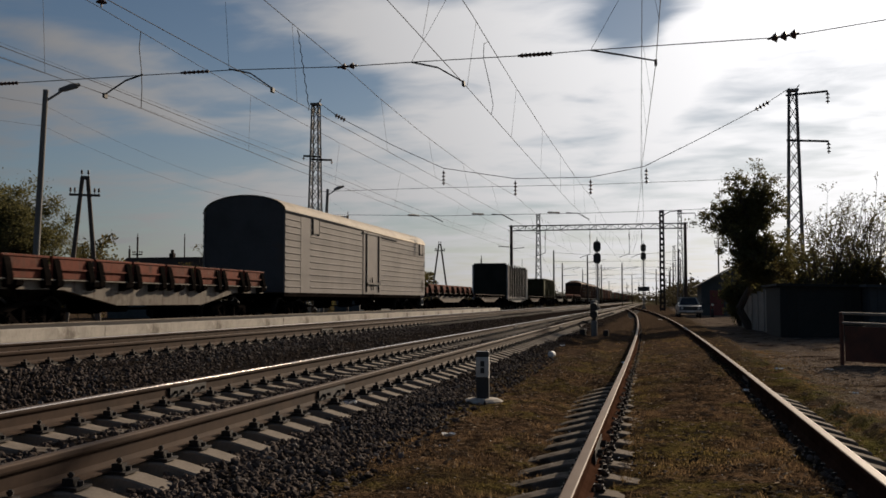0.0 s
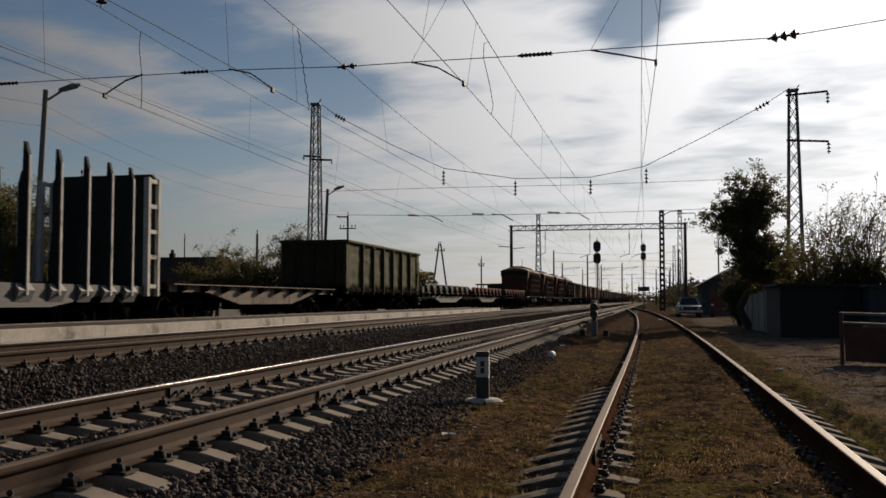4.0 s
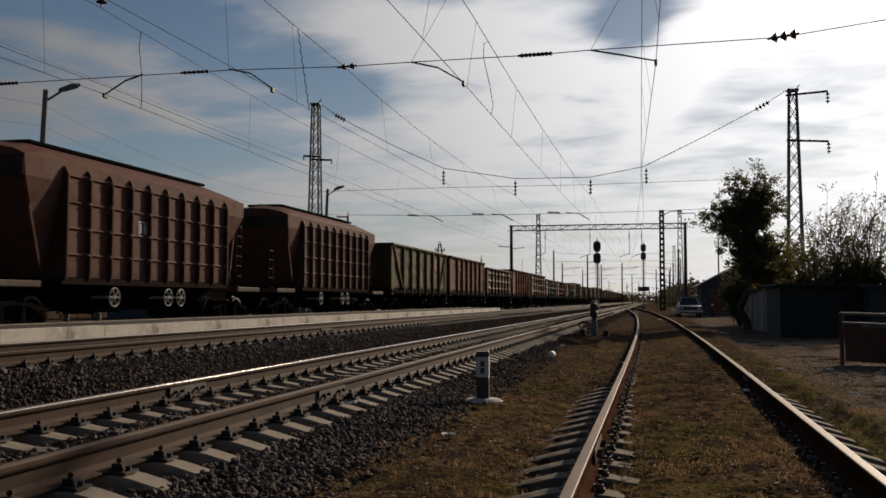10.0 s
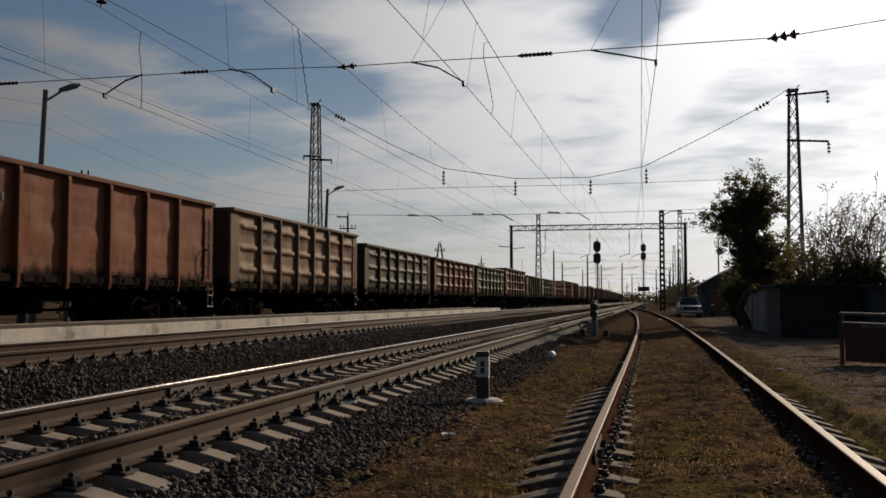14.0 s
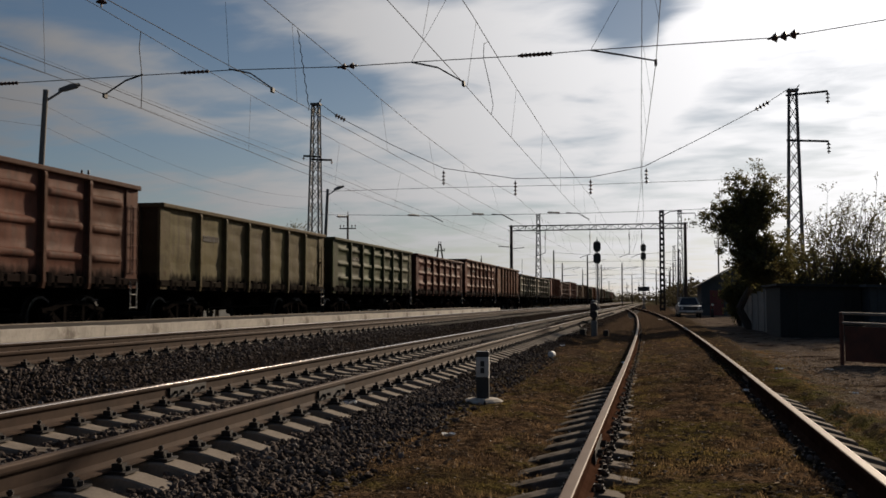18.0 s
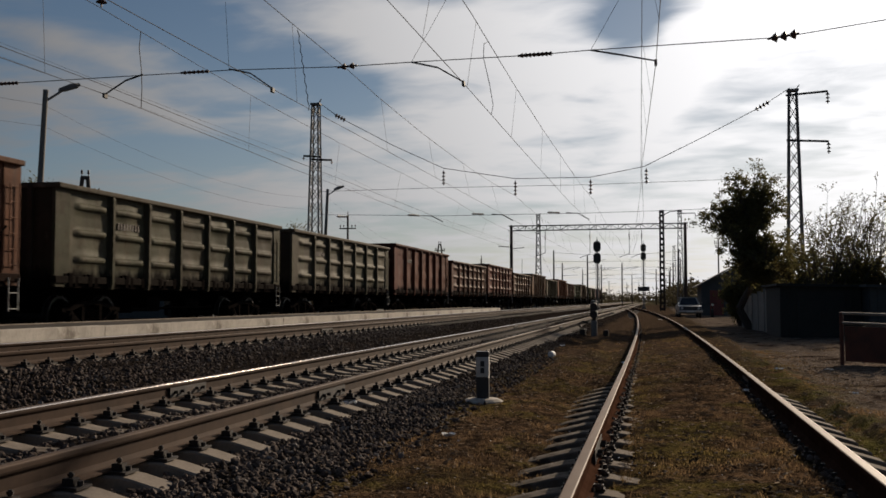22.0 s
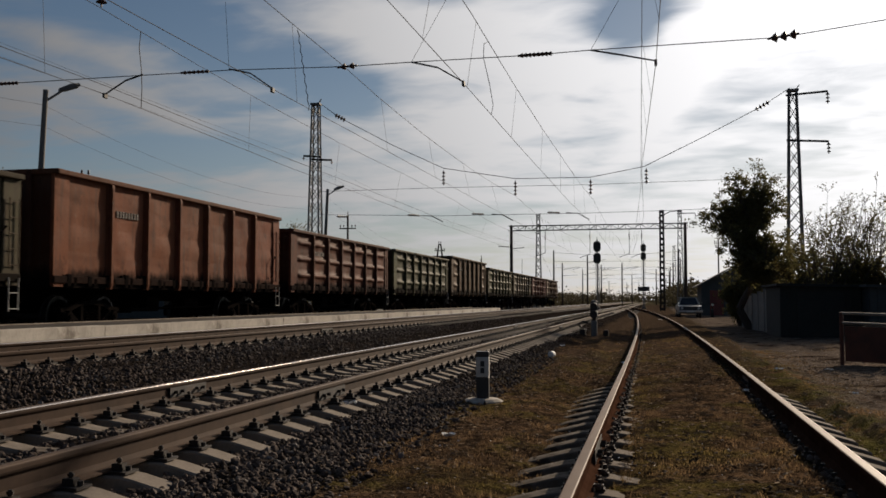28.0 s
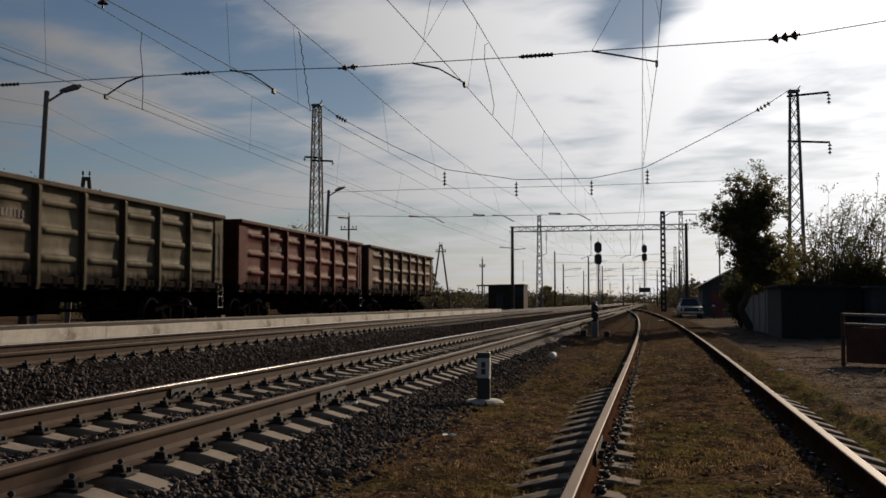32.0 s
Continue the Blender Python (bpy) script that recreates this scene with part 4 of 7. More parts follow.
def gondola(style, top, variant):
    """An open-topped wagon, 13.92 m over couplers; built once for each style and height."""
    w = new("gondola_wagon")
    w.empty_display_size = 0.5
    half, hw, z0 = 6.38, 1.56, 1.24
    running_gear(w, 6.96, 4.33)
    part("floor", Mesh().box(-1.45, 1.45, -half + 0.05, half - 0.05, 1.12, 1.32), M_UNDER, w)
    ny = [-5.88 + 1.68 * i for i in range(8)]      # seven panels between broad corner posts
    rng = random.Random(variant * 7 + len(style))
    for s in (-1, 1):
        for a, b in zip(ny, ny[1:]):
            end_panel = a == ny[0] or b == ny[-1]
            st = "ribbed" if style == "mixed" and end_panel else "plain" if style in ("mixed", "diag") else style
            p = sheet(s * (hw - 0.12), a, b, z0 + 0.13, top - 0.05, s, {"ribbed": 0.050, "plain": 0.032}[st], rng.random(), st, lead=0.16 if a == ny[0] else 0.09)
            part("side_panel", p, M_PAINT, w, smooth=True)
        for i, y in enumerate(ny):
            end = i in (0, 7)
            if end:                                # broad plates at the corners, their feet cut off below
                ya, yb = (-half, y + 0.03) if i == 0 else (y - 0.03, half)
                x0, x1 = hw - 0.17, hw - 0.085
                cut = 0.16
                if i == 0:
                    foot = [(ya, z0 - 0.02), (ya, top - 0.04), (yb, top - 0.04), (yb, z0 + 0.10), (yb - cut, z0 - 0.10), (ya + 0.05, z0 - 0.10)]
                else:
                    foot = [(ya, z0 + 0.10), (ya, top - 0.04), (yb, top - 0.04), (yb, z0 - 0.02), (yb - 0.05, z0 - 0.10), (ya + cut, z0 - 0.10)]
                part("corner_post", Mesh().prism(foot, min(s * x0, s * x1), max(s * x0, s * x1), "x"), M_PAINT, w)
            else:                                  # hat-shaped posts
                x0, x1 = hw - 0.15, hw + 0.01
                po = Mesh().prism([(s * x0, z0 - 0.14), (s * (x1 - 0.03), z0 - 0.14), (s * x1, z0 + 0.0), (s * x1, top - 0.2), (s * (x1 - 0.03), top - 0.03), (s * x0, top - 0.03)], y - 0.045, y + 0.045)
                po.prism([(s * x0, z0 + 0.12), (s * (hw - 0.10), z0 + 0.12), (s * (hw - 0.10), top - 0.06), (s * x0, top - 0.06)], y - 0.10, y + 0.10)
                part("side_post", po, M_PAINT, w)
        rail = Mesh().box(min(s * (hw - 0.16), s * (hw + 0.01)), max(s * (hw - 0.16), s * (hw + 0.01)), -half, half, top - 0.11, top, 0.02)
        part("top_rail", rail, M_PAINT, w)
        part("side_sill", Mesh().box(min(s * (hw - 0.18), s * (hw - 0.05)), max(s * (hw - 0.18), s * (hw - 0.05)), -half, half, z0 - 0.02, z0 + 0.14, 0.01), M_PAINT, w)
        y = -half + 0.55
        while y < half - 0.4:
            k = part("hatch_lock", LOCK, None, w)
            k.matrix_basis = pose(s * (hw - 0.09), y, z0 - 0.03, 0, 0, 0 if s > 0 else 180) @ Matrix.Diagonal((1, 1, rng.uniform(0.85, 1.3), 1))
            y += 0.80 + rng.uniform(-0.12, 0.12)
        if style == "diag":
            for e in (-1, 1):
                d = Mesh()
                ya, yb = e * (half - 0.30), e * (half - 2.05)
                d.bar((s * (hw - 0.07), ya, top - 0.15), (s * (hw - 0.07), yb, z0 + 0.2), 0.10, 0.10)
                part("diagonal_brace", d, M_PAINT, w)
        ladder(w, s * (hw - 0.03), half - 0.24, 0.62, 1.30, 0.30, mat=M_GALV, name="step")
        ladder(w, s * (hw - 0.04), half - 0.24, 1.5, top - 0.5, 0.30, name="handhold")
        if style == "plain":                       # bent handhold by the corner
            part("grab_iron", Mesh().line([(s * (hw - 0.09), half - 0.72, 1.62), (s * (hw - 0.02), half - 0.72, 1.66), (s * (hw - 0.02), half - 0.66, 2.2), (s * (hw - 0.02), half - 0.50, 2.32), (s * (hw - 0.09), half - 0.46, 2.32)], 0.02, 5), M_UNDER, w)
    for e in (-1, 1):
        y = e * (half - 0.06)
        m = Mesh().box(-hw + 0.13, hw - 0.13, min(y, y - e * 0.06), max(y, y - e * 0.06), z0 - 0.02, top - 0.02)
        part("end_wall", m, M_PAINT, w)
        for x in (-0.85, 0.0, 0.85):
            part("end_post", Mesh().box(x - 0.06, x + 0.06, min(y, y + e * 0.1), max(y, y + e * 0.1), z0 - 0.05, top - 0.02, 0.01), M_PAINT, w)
        part("end_rail", Mesh().box(-hw, hw, min(y - e * 0.08, y + e * 0.08), max(y - e * 0.08, y + e * 0.08), top - 0.11, top + 0.004, 0.015), M_PAINT, w)
    for s in (-1, 1):
        bars = Mesh()
        for i in range(8):
            y = (ny[1] + 0.34 if s > 0 else ny[2] - 0.34) + s * i * 0.13
            bars.box(min(s * (hw - 0.11), s * (hw - 0.085)), max(s * (hw - 0.11), s * (hw - 0.085)), y - 0.03, y + 0.03, top - 0.86, top - 0.70)
        tagged(part("number_mark", bars, M_MARK, w, "faded pale number marks"), kind="stuff")
    part("load", Mesh().box(-1.35, 1.35, -half + 0.2, half - 0.2, 1.32, 1.5, 0.1), M_UNDER, w, "dark residue on the wagon floor")
    return w


def colour_all(w, rgb):
    for o in w.children_recursive:
        o.color = (rgb[0] * 0.52, rgb[1] * 0.42, rgb[2] * 0.38, 1.0)


BROWN, RED, ORANGE, DARKRED = (0.135, 0.075, 0.055), (0.20, 0.075, 0.055), (0.27, 0.125, 0.08), (0.14, 0.045, 0.04)
TAN, GREY, OLIVE, GREEN = (0.27, 0.21, 0.155), (0.19, 0.175, 0.15), (0.20, 0.185, 0.10), (0.13, 0.155, 0.085)
GONDOLAS = [("diag", 1, OLIVE, "olive-green"), ("plain", 1, (0.22, 0.115, 0.085), "red-brown"), ("ribbed", 0, BROWN, "dark brown"), ("plain", 1, ORANGE, "faded orange-red"),
            ("ribbed", 1, TAN, "dusty tan"), ("ribbed", 0, GREY, "grey-brown"), ("ribbed", 0, (0.20, 0.10, 0.07), "rusty brown"), ("ribbed", 0, (0.165, 0.175, 0.125), "grey-green"),
            ("ribbed", 1, (0.19, 0.11, 0.085), "mottled red-brown"), ("plain", 0, (0.235, 0.20, 0.115), "olive-yellow"), ("ribbed", 0, GREEN, "dull green"),
            ("ribbed", 0, (0.16, 0.07, 0.055), "dark red-brown"), ("ribbed", 1, (0.19, 0.09, 0.065), "red-brown"), ("plain", 1, (0.27, 0.155, 0.105), "tan and rust"),
            ("ribbed", 0, (0.17, 0.165, 0.13), "grey-green"), ("ribbed", 0, (0.185, 0.175, 0.14), "grey"), ("plain", 1, (0.18, 0.08, 0.06), "dark red-brown"),
            ("ribbed", 0, (0.16, 0.095, 0.075), "brown"), ("ribbed", 1, (0.22, 0.105, 0.085), "dusty red"), ("ribbed", 0, (0.19, 0.13, 0.09), "brown"),
            ("plain", 1, (0.24, 0.18, 0.125), "dusty tan"), ("plain", 0, (0.15, 0.135, 0.095), "dark olive"), ("plain", 1, (0.26, 0.12, 0.075), "faded orange-red"),
            ("ribbed", 0, (0.17, 0.082, 0.060), "dark red-brown"), ("ribbed", 0, (0.18, 0.18, 0.12), "dusty green"), ("mixed", 1, (0.165, 0.135, 0.095), "dark tan"),
            ("ribbed", 0, (0.165, 0.165, 0.105), "olive-grey"), ("ribbed", 0, (0.19, 0.165, 0.125), "grey-tan"), ("ribbed", 0, DARKRED, "dark red"), ("ribbed", 0, (0.18, 0.14, 0.11), "brown-grey")]


SLACK = ((0, 0.0), (3, -0.05), (8, 0.32), (11, 0.28), (15, 0.38), (19, 0.30), (24, 0.16), (27, 0.28), (30, 0.28))   # play in the couplers


def build_gondolas():
    made = {}
    rows = [(119.2, "plain", 0, (0.15, 0.165, 0.085), "olive-green")] + [(237.6 + 13.92 * k + lerp(k, SLACK), *g) for k, g in enumerate(GONDOLAS)]
    for yc, style, tall, rgb, word in rows:
        key = (style, tall)
        if key not in made:
            w = made[key] = gondola(style, 3.70 if tall else 3.41, len(made))
        else:
            w = copy_thing(made[key], Matrix.Identity(4))
        colour_all(w, rgb)
        rng = random.Random(int(yc))
        for o in w.children:                       # every panel has faded in its own way
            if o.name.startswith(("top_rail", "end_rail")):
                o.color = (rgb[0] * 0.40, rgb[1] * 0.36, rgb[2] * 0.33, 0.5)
            # end walls and posts: shade of the sunless ends is put into the colour
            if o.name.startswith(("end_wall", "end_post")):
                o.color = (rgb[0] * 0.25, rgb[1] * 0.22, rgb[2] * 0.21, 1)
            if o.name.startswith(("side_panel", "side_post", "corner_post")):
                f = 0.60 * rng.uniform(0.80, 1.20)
                # share of the bottom band's dust and shade that each part shows
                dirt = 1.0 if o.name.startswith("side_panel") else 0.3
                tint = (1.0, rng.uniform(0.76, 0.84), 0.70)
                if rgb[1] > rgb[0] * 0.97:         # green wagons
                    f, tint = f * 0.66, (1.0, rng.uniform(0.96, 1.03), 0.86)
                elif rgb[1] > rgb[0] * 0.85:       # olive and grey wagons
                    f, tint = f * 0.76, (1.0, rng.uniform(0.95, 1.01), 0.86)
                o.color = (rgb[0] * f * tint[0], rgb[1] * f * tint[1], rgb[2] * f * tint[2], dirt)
        if len(TRAIN) == 1:                        # the first of the long rake has a patched panel
            patch = part("patch_plate", Mesh().box(1.44, 1.475, 3.10, 3.66, 2.58, 3.28, 0.004), M_PAINT, w, "rust-red patch plate")
            patch.color = (0.30, 0.15, 0.10, 1)
        kind = {"ribbed": "pressed ribbed side panels", "plain": "flat side panels", "diag": "diagonal end braces", "mixed": "ribbed end panels"}[style]
        tagged(w, f"{word} open-topped goods wagon with {kind}", "goods wagon", "wagons of the goods train")
        TRAIN.append((w, yc))


build_gondolas()


def flatcar_mesh(boards, rgb, sill_rgb, word, belly=True):
    w = thing("flat_wagon", f"{word}", "flat wagon", "wagons of the goods train")
    half, hw = 6.65, 1.47
    rgb, sill_rgb = tuple(c * k for c, k in zip(rgb, (0.92, 0.66, 0.60))), tuple(1.0 * c for c in sill_rgb)
    running_gear(w, 7.31, 4.86, sill=False)
    part("deck", Mesh().box(-1.42, 1.42, -half, half, 1.10, 1.24), M_UNDER, w)
    for s in (-1, 1):
        if belly:
            prof = [(-half, 1.27), (half, 1.27), (half, 1.07), (4.4, 1.07), (2.2, 0.72), (-2.2, 0.72), (-4.4, 1.07), (-half, 1.07)]
        else:
            prof = [(-half, 1.27), (half, 1.27), (half, 1.05), (-half, 1.05)]
        sill = part("side_sill", Mesh().prism(prof, min(s * (hw - 0.1), s * hw), max(s * (hw - 0.1), s * hw), "x"), M_PAINT, w, "dusty grey fish-bellied side sill")
        sill.color = (*sill_rgb, 0.12)
        for i in range(10):
            y = -half + 0.5 + i * (2 * half - 1.0) / 9
            # deep near-black pockets, coloured for the shadow streaks on the sill
            part("stake_pocket", Mesh().prism([(s * hw, 1.263), (s * (hw + 0.22), 1.263), (s * (hw + 0.20), 1.15), (s * hw, 1.06)], y - 0.11, y + 0.11), M_UNDER, w)
        ledge = part("floor_edge", Mesh().box(min(s * hw, s * (hw + 0.09)), max(s * hw, s * (hw + 0.13)), -half, half, 1.268, 1.295), M_PAINT, w, "pale floor edge")
        ledge.color = (*[1.1 * c for c in sill_rgb], 0.0)
        if boards:
            for i in range(8):
                pitch = (2 * half - 0.1) / 8
                y0 = -half + 0.05 + i * pitch
                b = part("side_board", Mesh().box(min(s * hw, s * (hw + 0.05)), max(s * hw, s * (hw + 0.05)), y0 + 0.07, y0 + pitch - 0.07, 1.30, 1.76, 0.012), M_PAINT, w)
                f = 0.70 + 0.16 * ((i * 37) % 7) / 7
                b.color = (rgb[0] * f, rgb[1] * f, rgb[2] * f, 0.15)
                st = part("board_stiffener", Mesh().box(min(s * (hw + 0.05), s * (hw + 0.10)), max(s * (hw + 0.05), s * (hw + 0.10)), y0 + 0.10, y0 + pitch - 0.10, 1.49, 1.53), M_PAINT, w)
                st.color = b.color
                # hinges widened and blackened to take in the shadow beside them
                for e in (0.10, pitch - 0.32):
                    part("hinge", Mesh().prism([(s * (hw + 0.05), 1.73), (s * (hw + 0.08), 1.70), (s * (hw + 0.17), 1.34), (s * (hw + 0.17), 1.16), (s * (hw + 0.05), 1.10)], y0 + e, y0 + e + 0.20), M_UNDER, w)
                part("board_edge", Mesh().box(min(s * (hw - 0.02), s * (hw + 0.07)), max(s * (hw - 0.02), s * (hw + 0.07)), y0 + 0.05, y0 + pitch - 0.05, 1.74, 1.79, 0.008), M_PAINT, w).color = b.color
    for e in (-1, 1):
        y = e * half
        t = part("end_board", Mesh().box(-1.4, 1.4, min(y, y + e * 0.06), max(y, y + e * 0.06), 1.1, 1.62 if boards else 1.34, 0.01), M_PAINT, w)
        t.color = (*[0.6 * c for c in rgb], 1)
    return w


def build_flatcars():
    red, dust = (0.25, 0.115, 0.085), (0.24, 0.215, 0.185)
    first = flatcar_mesh(True, red, dust, "flat wagon with rust-red folding side boards and a pale dusty sill")
    TRAIN.append((first, 23.2))
    for yc in (8.6, 60.2, 148.0):
        TRAIN.append((copy_thing(first, Matrix.Identity(4)), yc))
    grey = flatcar_mesh(True, (0.23, 0.335, 0.32), (0.26, 0.26, 0.24), "flat wagon with grey-green folding side boards")
    TRAIN.append((grey, 133.4))
    low = flatcar_mesh(False, (0.12, 0.08, 0.065), (0.20, 0.17, 0.145), "empty flat wagon with a bare deck and dusty side sill")
    TRAIN.append((low, 74.8))
    TRAIN.append((copy_thing(low, Matrix.Identity(4)), 104.4))
    straight = flatcar_mesh(True, (0.23, 0.12, 0.095), (0.17, 0.15, 0.13), "flat wagon with rust-red side boards and a straight sill", belly=False)
    TRAIN.append((straight, 163.0))


build_flatcars()


def build_stake_wagon():
    w = thing("timber_wagon", "empty dark timber wagon with tall end walls and pale-edged side stakes", "timber wagon", "wagons of the goods train")
    half, hw, top = 6.65, 1.50, 4.12
    running_gear(w, 7.31, 4.86)
    part("deck", Mesh().box(-1.45, 1.45, -half, half, 1.06, 1.24), M_UNDER, w)
    for s in (-1, 1):
        prof = [(-half, 1.20), (half, 1.20), (half, 1.0), (4.4, 1.0), (2.2, 0.70), (-2.2, 0.70), (-4.4, 1.0), (-half, 1.0)]
        part("side_sill", Mesh().prism(prof, min(s * (hw - 0.1), s * hw), max(s * (hw - 0.1), s * hw), "x"), M_DARK_END, w)
        ys = [-5.6, -4.55, -3.5, -2.2, -1.05, 0.1, 1.25, 2.35, 3.4, 4.35, 5.3]
        for y in ys:
            st = Mesh().prism([(s * (hw - 0.16), 0.95), (s * (hw + 0.10), 0.95), (s * (hw + 0.10), top - 0.28), (s * (hw + 0.03), top), (s * (hw - 0.02), top), (s * (hw - 0.06), 2.6), (s * (hw - 0.16), 1.6)], y - 0.045, y + 0.045)
            k = part("stake", st, M_TAR, w)
            part("edge_flange", Mesh().box(min(s * (hw + 0.10), s * (hw + 0.125)), max(s * (hw + 0.10), s * (hw + 0.125)), y - 0.035, y + 0.035, 0.95, top - 0.28), M_PALE_EDGE, k, "pale outer edge")
            foot = Mesh().prism([(s * hw, 1.2), (s * (hw + 0.12), 1.05), (s * hw, 0.8)], y - 0.25, y + 0.25)
            part("stake_foot", foot, M_GALV, w)
    for e in (-1, 1):
        y = e * half
        a, b = min(y, y - e * 0.12), max(y, y - e * 0.12)
        # plate darkened to include the shade on the end walls
        part("end_wall", Mesh().prism([(-1.5, 1.0), (1.5, 1.0), (1.5, 3.98), (1.38, 4.12), (-1.38, 4.12), (-1.5, 3.98)], a, b), M_TAR, w, "tall dark plate end wall")
        for s in (-1, 1):
            fr = Mesh()
            y2 = y - e * 0.55
            fr.box(min(s * 1.46, s * 1.60), max(s * 1.46, s * 1.60), min(y2 - 0.06, y2 + 0.06), max(y2 - 0.06, y2 + 0.06), 0.95, 3.98)
            for z in (1.2, 1.95, 2.6, 3.25, 3.9):
                fr.box(min(s * 1.48, s * 1.58), max(s * 1.48, s * 1.58), min(y, y2), max(y, y2), z - 0.05, z + 0.05)
            fr.box(min(s * 1.46, s * 1.60), max(s * 1.46, s * 1.60), min(y, y - e * 0.1), max(y, y - e * 0.1), 0.95, 3.98)
            part("end_frame", fr, M_PALE_EDGE, w, "pale ladder-like end frame")
    TRAIN.append((w, 90.3))


build_stake_wagon()


def build_reefer():
    w = thing("refrigerated_wagon", "long cream corrugated refrigerated wagon with a pale rounded roof", "refrigerated wagon", "wagons of the goods train")
    half, hw, z0, ze = 10.45, 1.55, 1.12, 3.98
    running_gear(w, 11.05, 8.2)
    arch = [(hw * math.cos(radians(a)), ze + 0.60 * math.sin(radians(a))) for a in range(0, 181, 12)]
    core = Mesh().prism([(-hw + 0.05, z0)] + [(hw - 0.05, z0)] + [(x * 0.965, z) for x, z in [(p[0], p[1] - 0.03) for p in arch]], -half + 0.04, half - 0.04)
    # dark core shows at both ends, their shade painted into it
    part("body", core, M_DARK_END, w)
    n = len(arch)
    roof = Mesh()
    roof.v = [(x * 1.012, y, z) for y in (-half, half) for x, z in arch]
    roof.f = [(i, i + 1, n + i + 1, n + i) for i in range(n - 1)]
    roof.prism([(hw - 0.02, ze - 0.06), (hw + 0.03, ze - 0.06), (hw + 0.03, ze + 0.02), (hw - 0.02, ze + 0.02)], -half, half)
    roof.prism([(-hw - 0.03, ze - 0.06), (-hw + 0.02, ze - 0.06), (-hw + 0.02, ze + 0.02), (-hw - 0.03, ze + 0.02)], -half, half)
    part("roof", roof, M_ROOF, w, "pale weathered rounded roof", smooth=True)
    for s in (-1, 1):
        for a, b in ((-half, -8.95), (-7.95, -1.3), (1.55, half)):
            steps, prof = 12, [(s * (hw - 0.05), z0), (s * hw, z0)]
            for i in range(steps):
                zb = z0 + (ze - z0) * (i + 1) / steps
                prof += [(s * hw, zb - 0.055), (s * (hw + 0.024), zb - 0.04), (s * (hw + 0.024), zb - 0.015), (s * hw, zb)]
            m = Mesh().prism(prof + [(s * (hw - 0.05), ze)], a, b)
            part("corrugated_side", m, M_REEFER, w)
        part("plain_panel", Mesh().box(min(s * (hw - 0.05), s * (hw + 0.01)), max(s * (hw - 0.05), s * (hw + 0.01)), -8.95, -7.95, z0, ze), M_REEFER, w)
        door = part("side_door", Mesh().box(min(s * (hw - 0.05), s * (hw + 0.03)), max(s * (hw - 0.05), s * (hw + 0.03)), -1.28, 1.53, z0, ze - 0.02, 0.01), M_REEFER, w)
        for y in (-0.87, 1.05):
            part("lock_bar", Mesh().rod((s * (hw + 0.06), y, z0 + 0.1), (s * (hw + 0.06), y, ze - 0.1), 0.028, 8), M_UNDER, door, "dark vertical locking bar")
        part("lock_lever", Mesh().box(min(s * (hw + 0.03), s * (hw + 0.11)), max(s * (hw + 0.03), s * (hw + 0.11)), -0.85, 1.2, z0 + 0.44, z0 + 0.53).rod((s * (hw + 0.08), 0.1, z0 + 0.2), (s * (hw + 0.08), -0.1, z0 + 0.75), 0.03, 6), M_STEEL_DARK, door)
        part("door_rail", Mesh().box(min(s * hw, s * (hw + 0.07)), max(s * hw, s * (hw + 0.07)), -1.4, 4.5, ze - 0.16, ze - 0.11), M_STEEL_DARK, w)
        for y in (-7.7, 9.15):
            v = part("vent_hatch", Mesh().box(min(s * hw, s * (hw + 0.05)), max(s * hw, s * (hw + 0.05)), y, y + 0.6, ze - 0.62, ze - 0.08, 0.01), M_REEFER, w)
            part("hatch_frame", Mesh().box(min(s * hw, s * (hw + 0.06)), max(s * hw, s * (hw + 0.06)), y - 0.05, y, ze - 0.66, ze - 0.04).box(min(s * hw, s * (hw + 0.06)), max(s * hw, s * (hw + 0.06)), y + 0.6, y + 0.64, ze - 0.66, ze - 0.04), M_STEEL_DARK, v)
        ladder(w, s * (hw + 0.02), half - 0.7, 0.55, 1.12, 0.4, M_WHITE, "step")
        ladder(w, s * (hw + 0.02), 0.1, 0.50, 1.12, 0.4, M_UNDER, "step")
        part("handrail", Mesh().rod((s * (hw + 0.06), half - 0.9, 1.35), (s * (hw + 0.06), half - 0.9, 1.95), 0.016, 6).rod((s * (hw + 0.06), half - 0.65, 1.35), (s * (hw + 0.06), half - 0.65, 1.95), 0.016, 6), M_REEFER, w)
        part("skirt", Mesh().box(min(s * (hw - 0.1), s * (hw - 0.02)), max(s * (hw - 0.1), s * (hw - 0.02)), -half, half, 0.98, z0), M_UNDER, w)
    TRAIN.append((w, 42.0))


build_reefer()


BOLT_CAP = Mesh().lathe([(0.03, -0.03), (0.034, 0.0), (0.022, 0.025), (0.006, 0.032)], 0, 0, 8).data("bolt_cap", M_GALV)


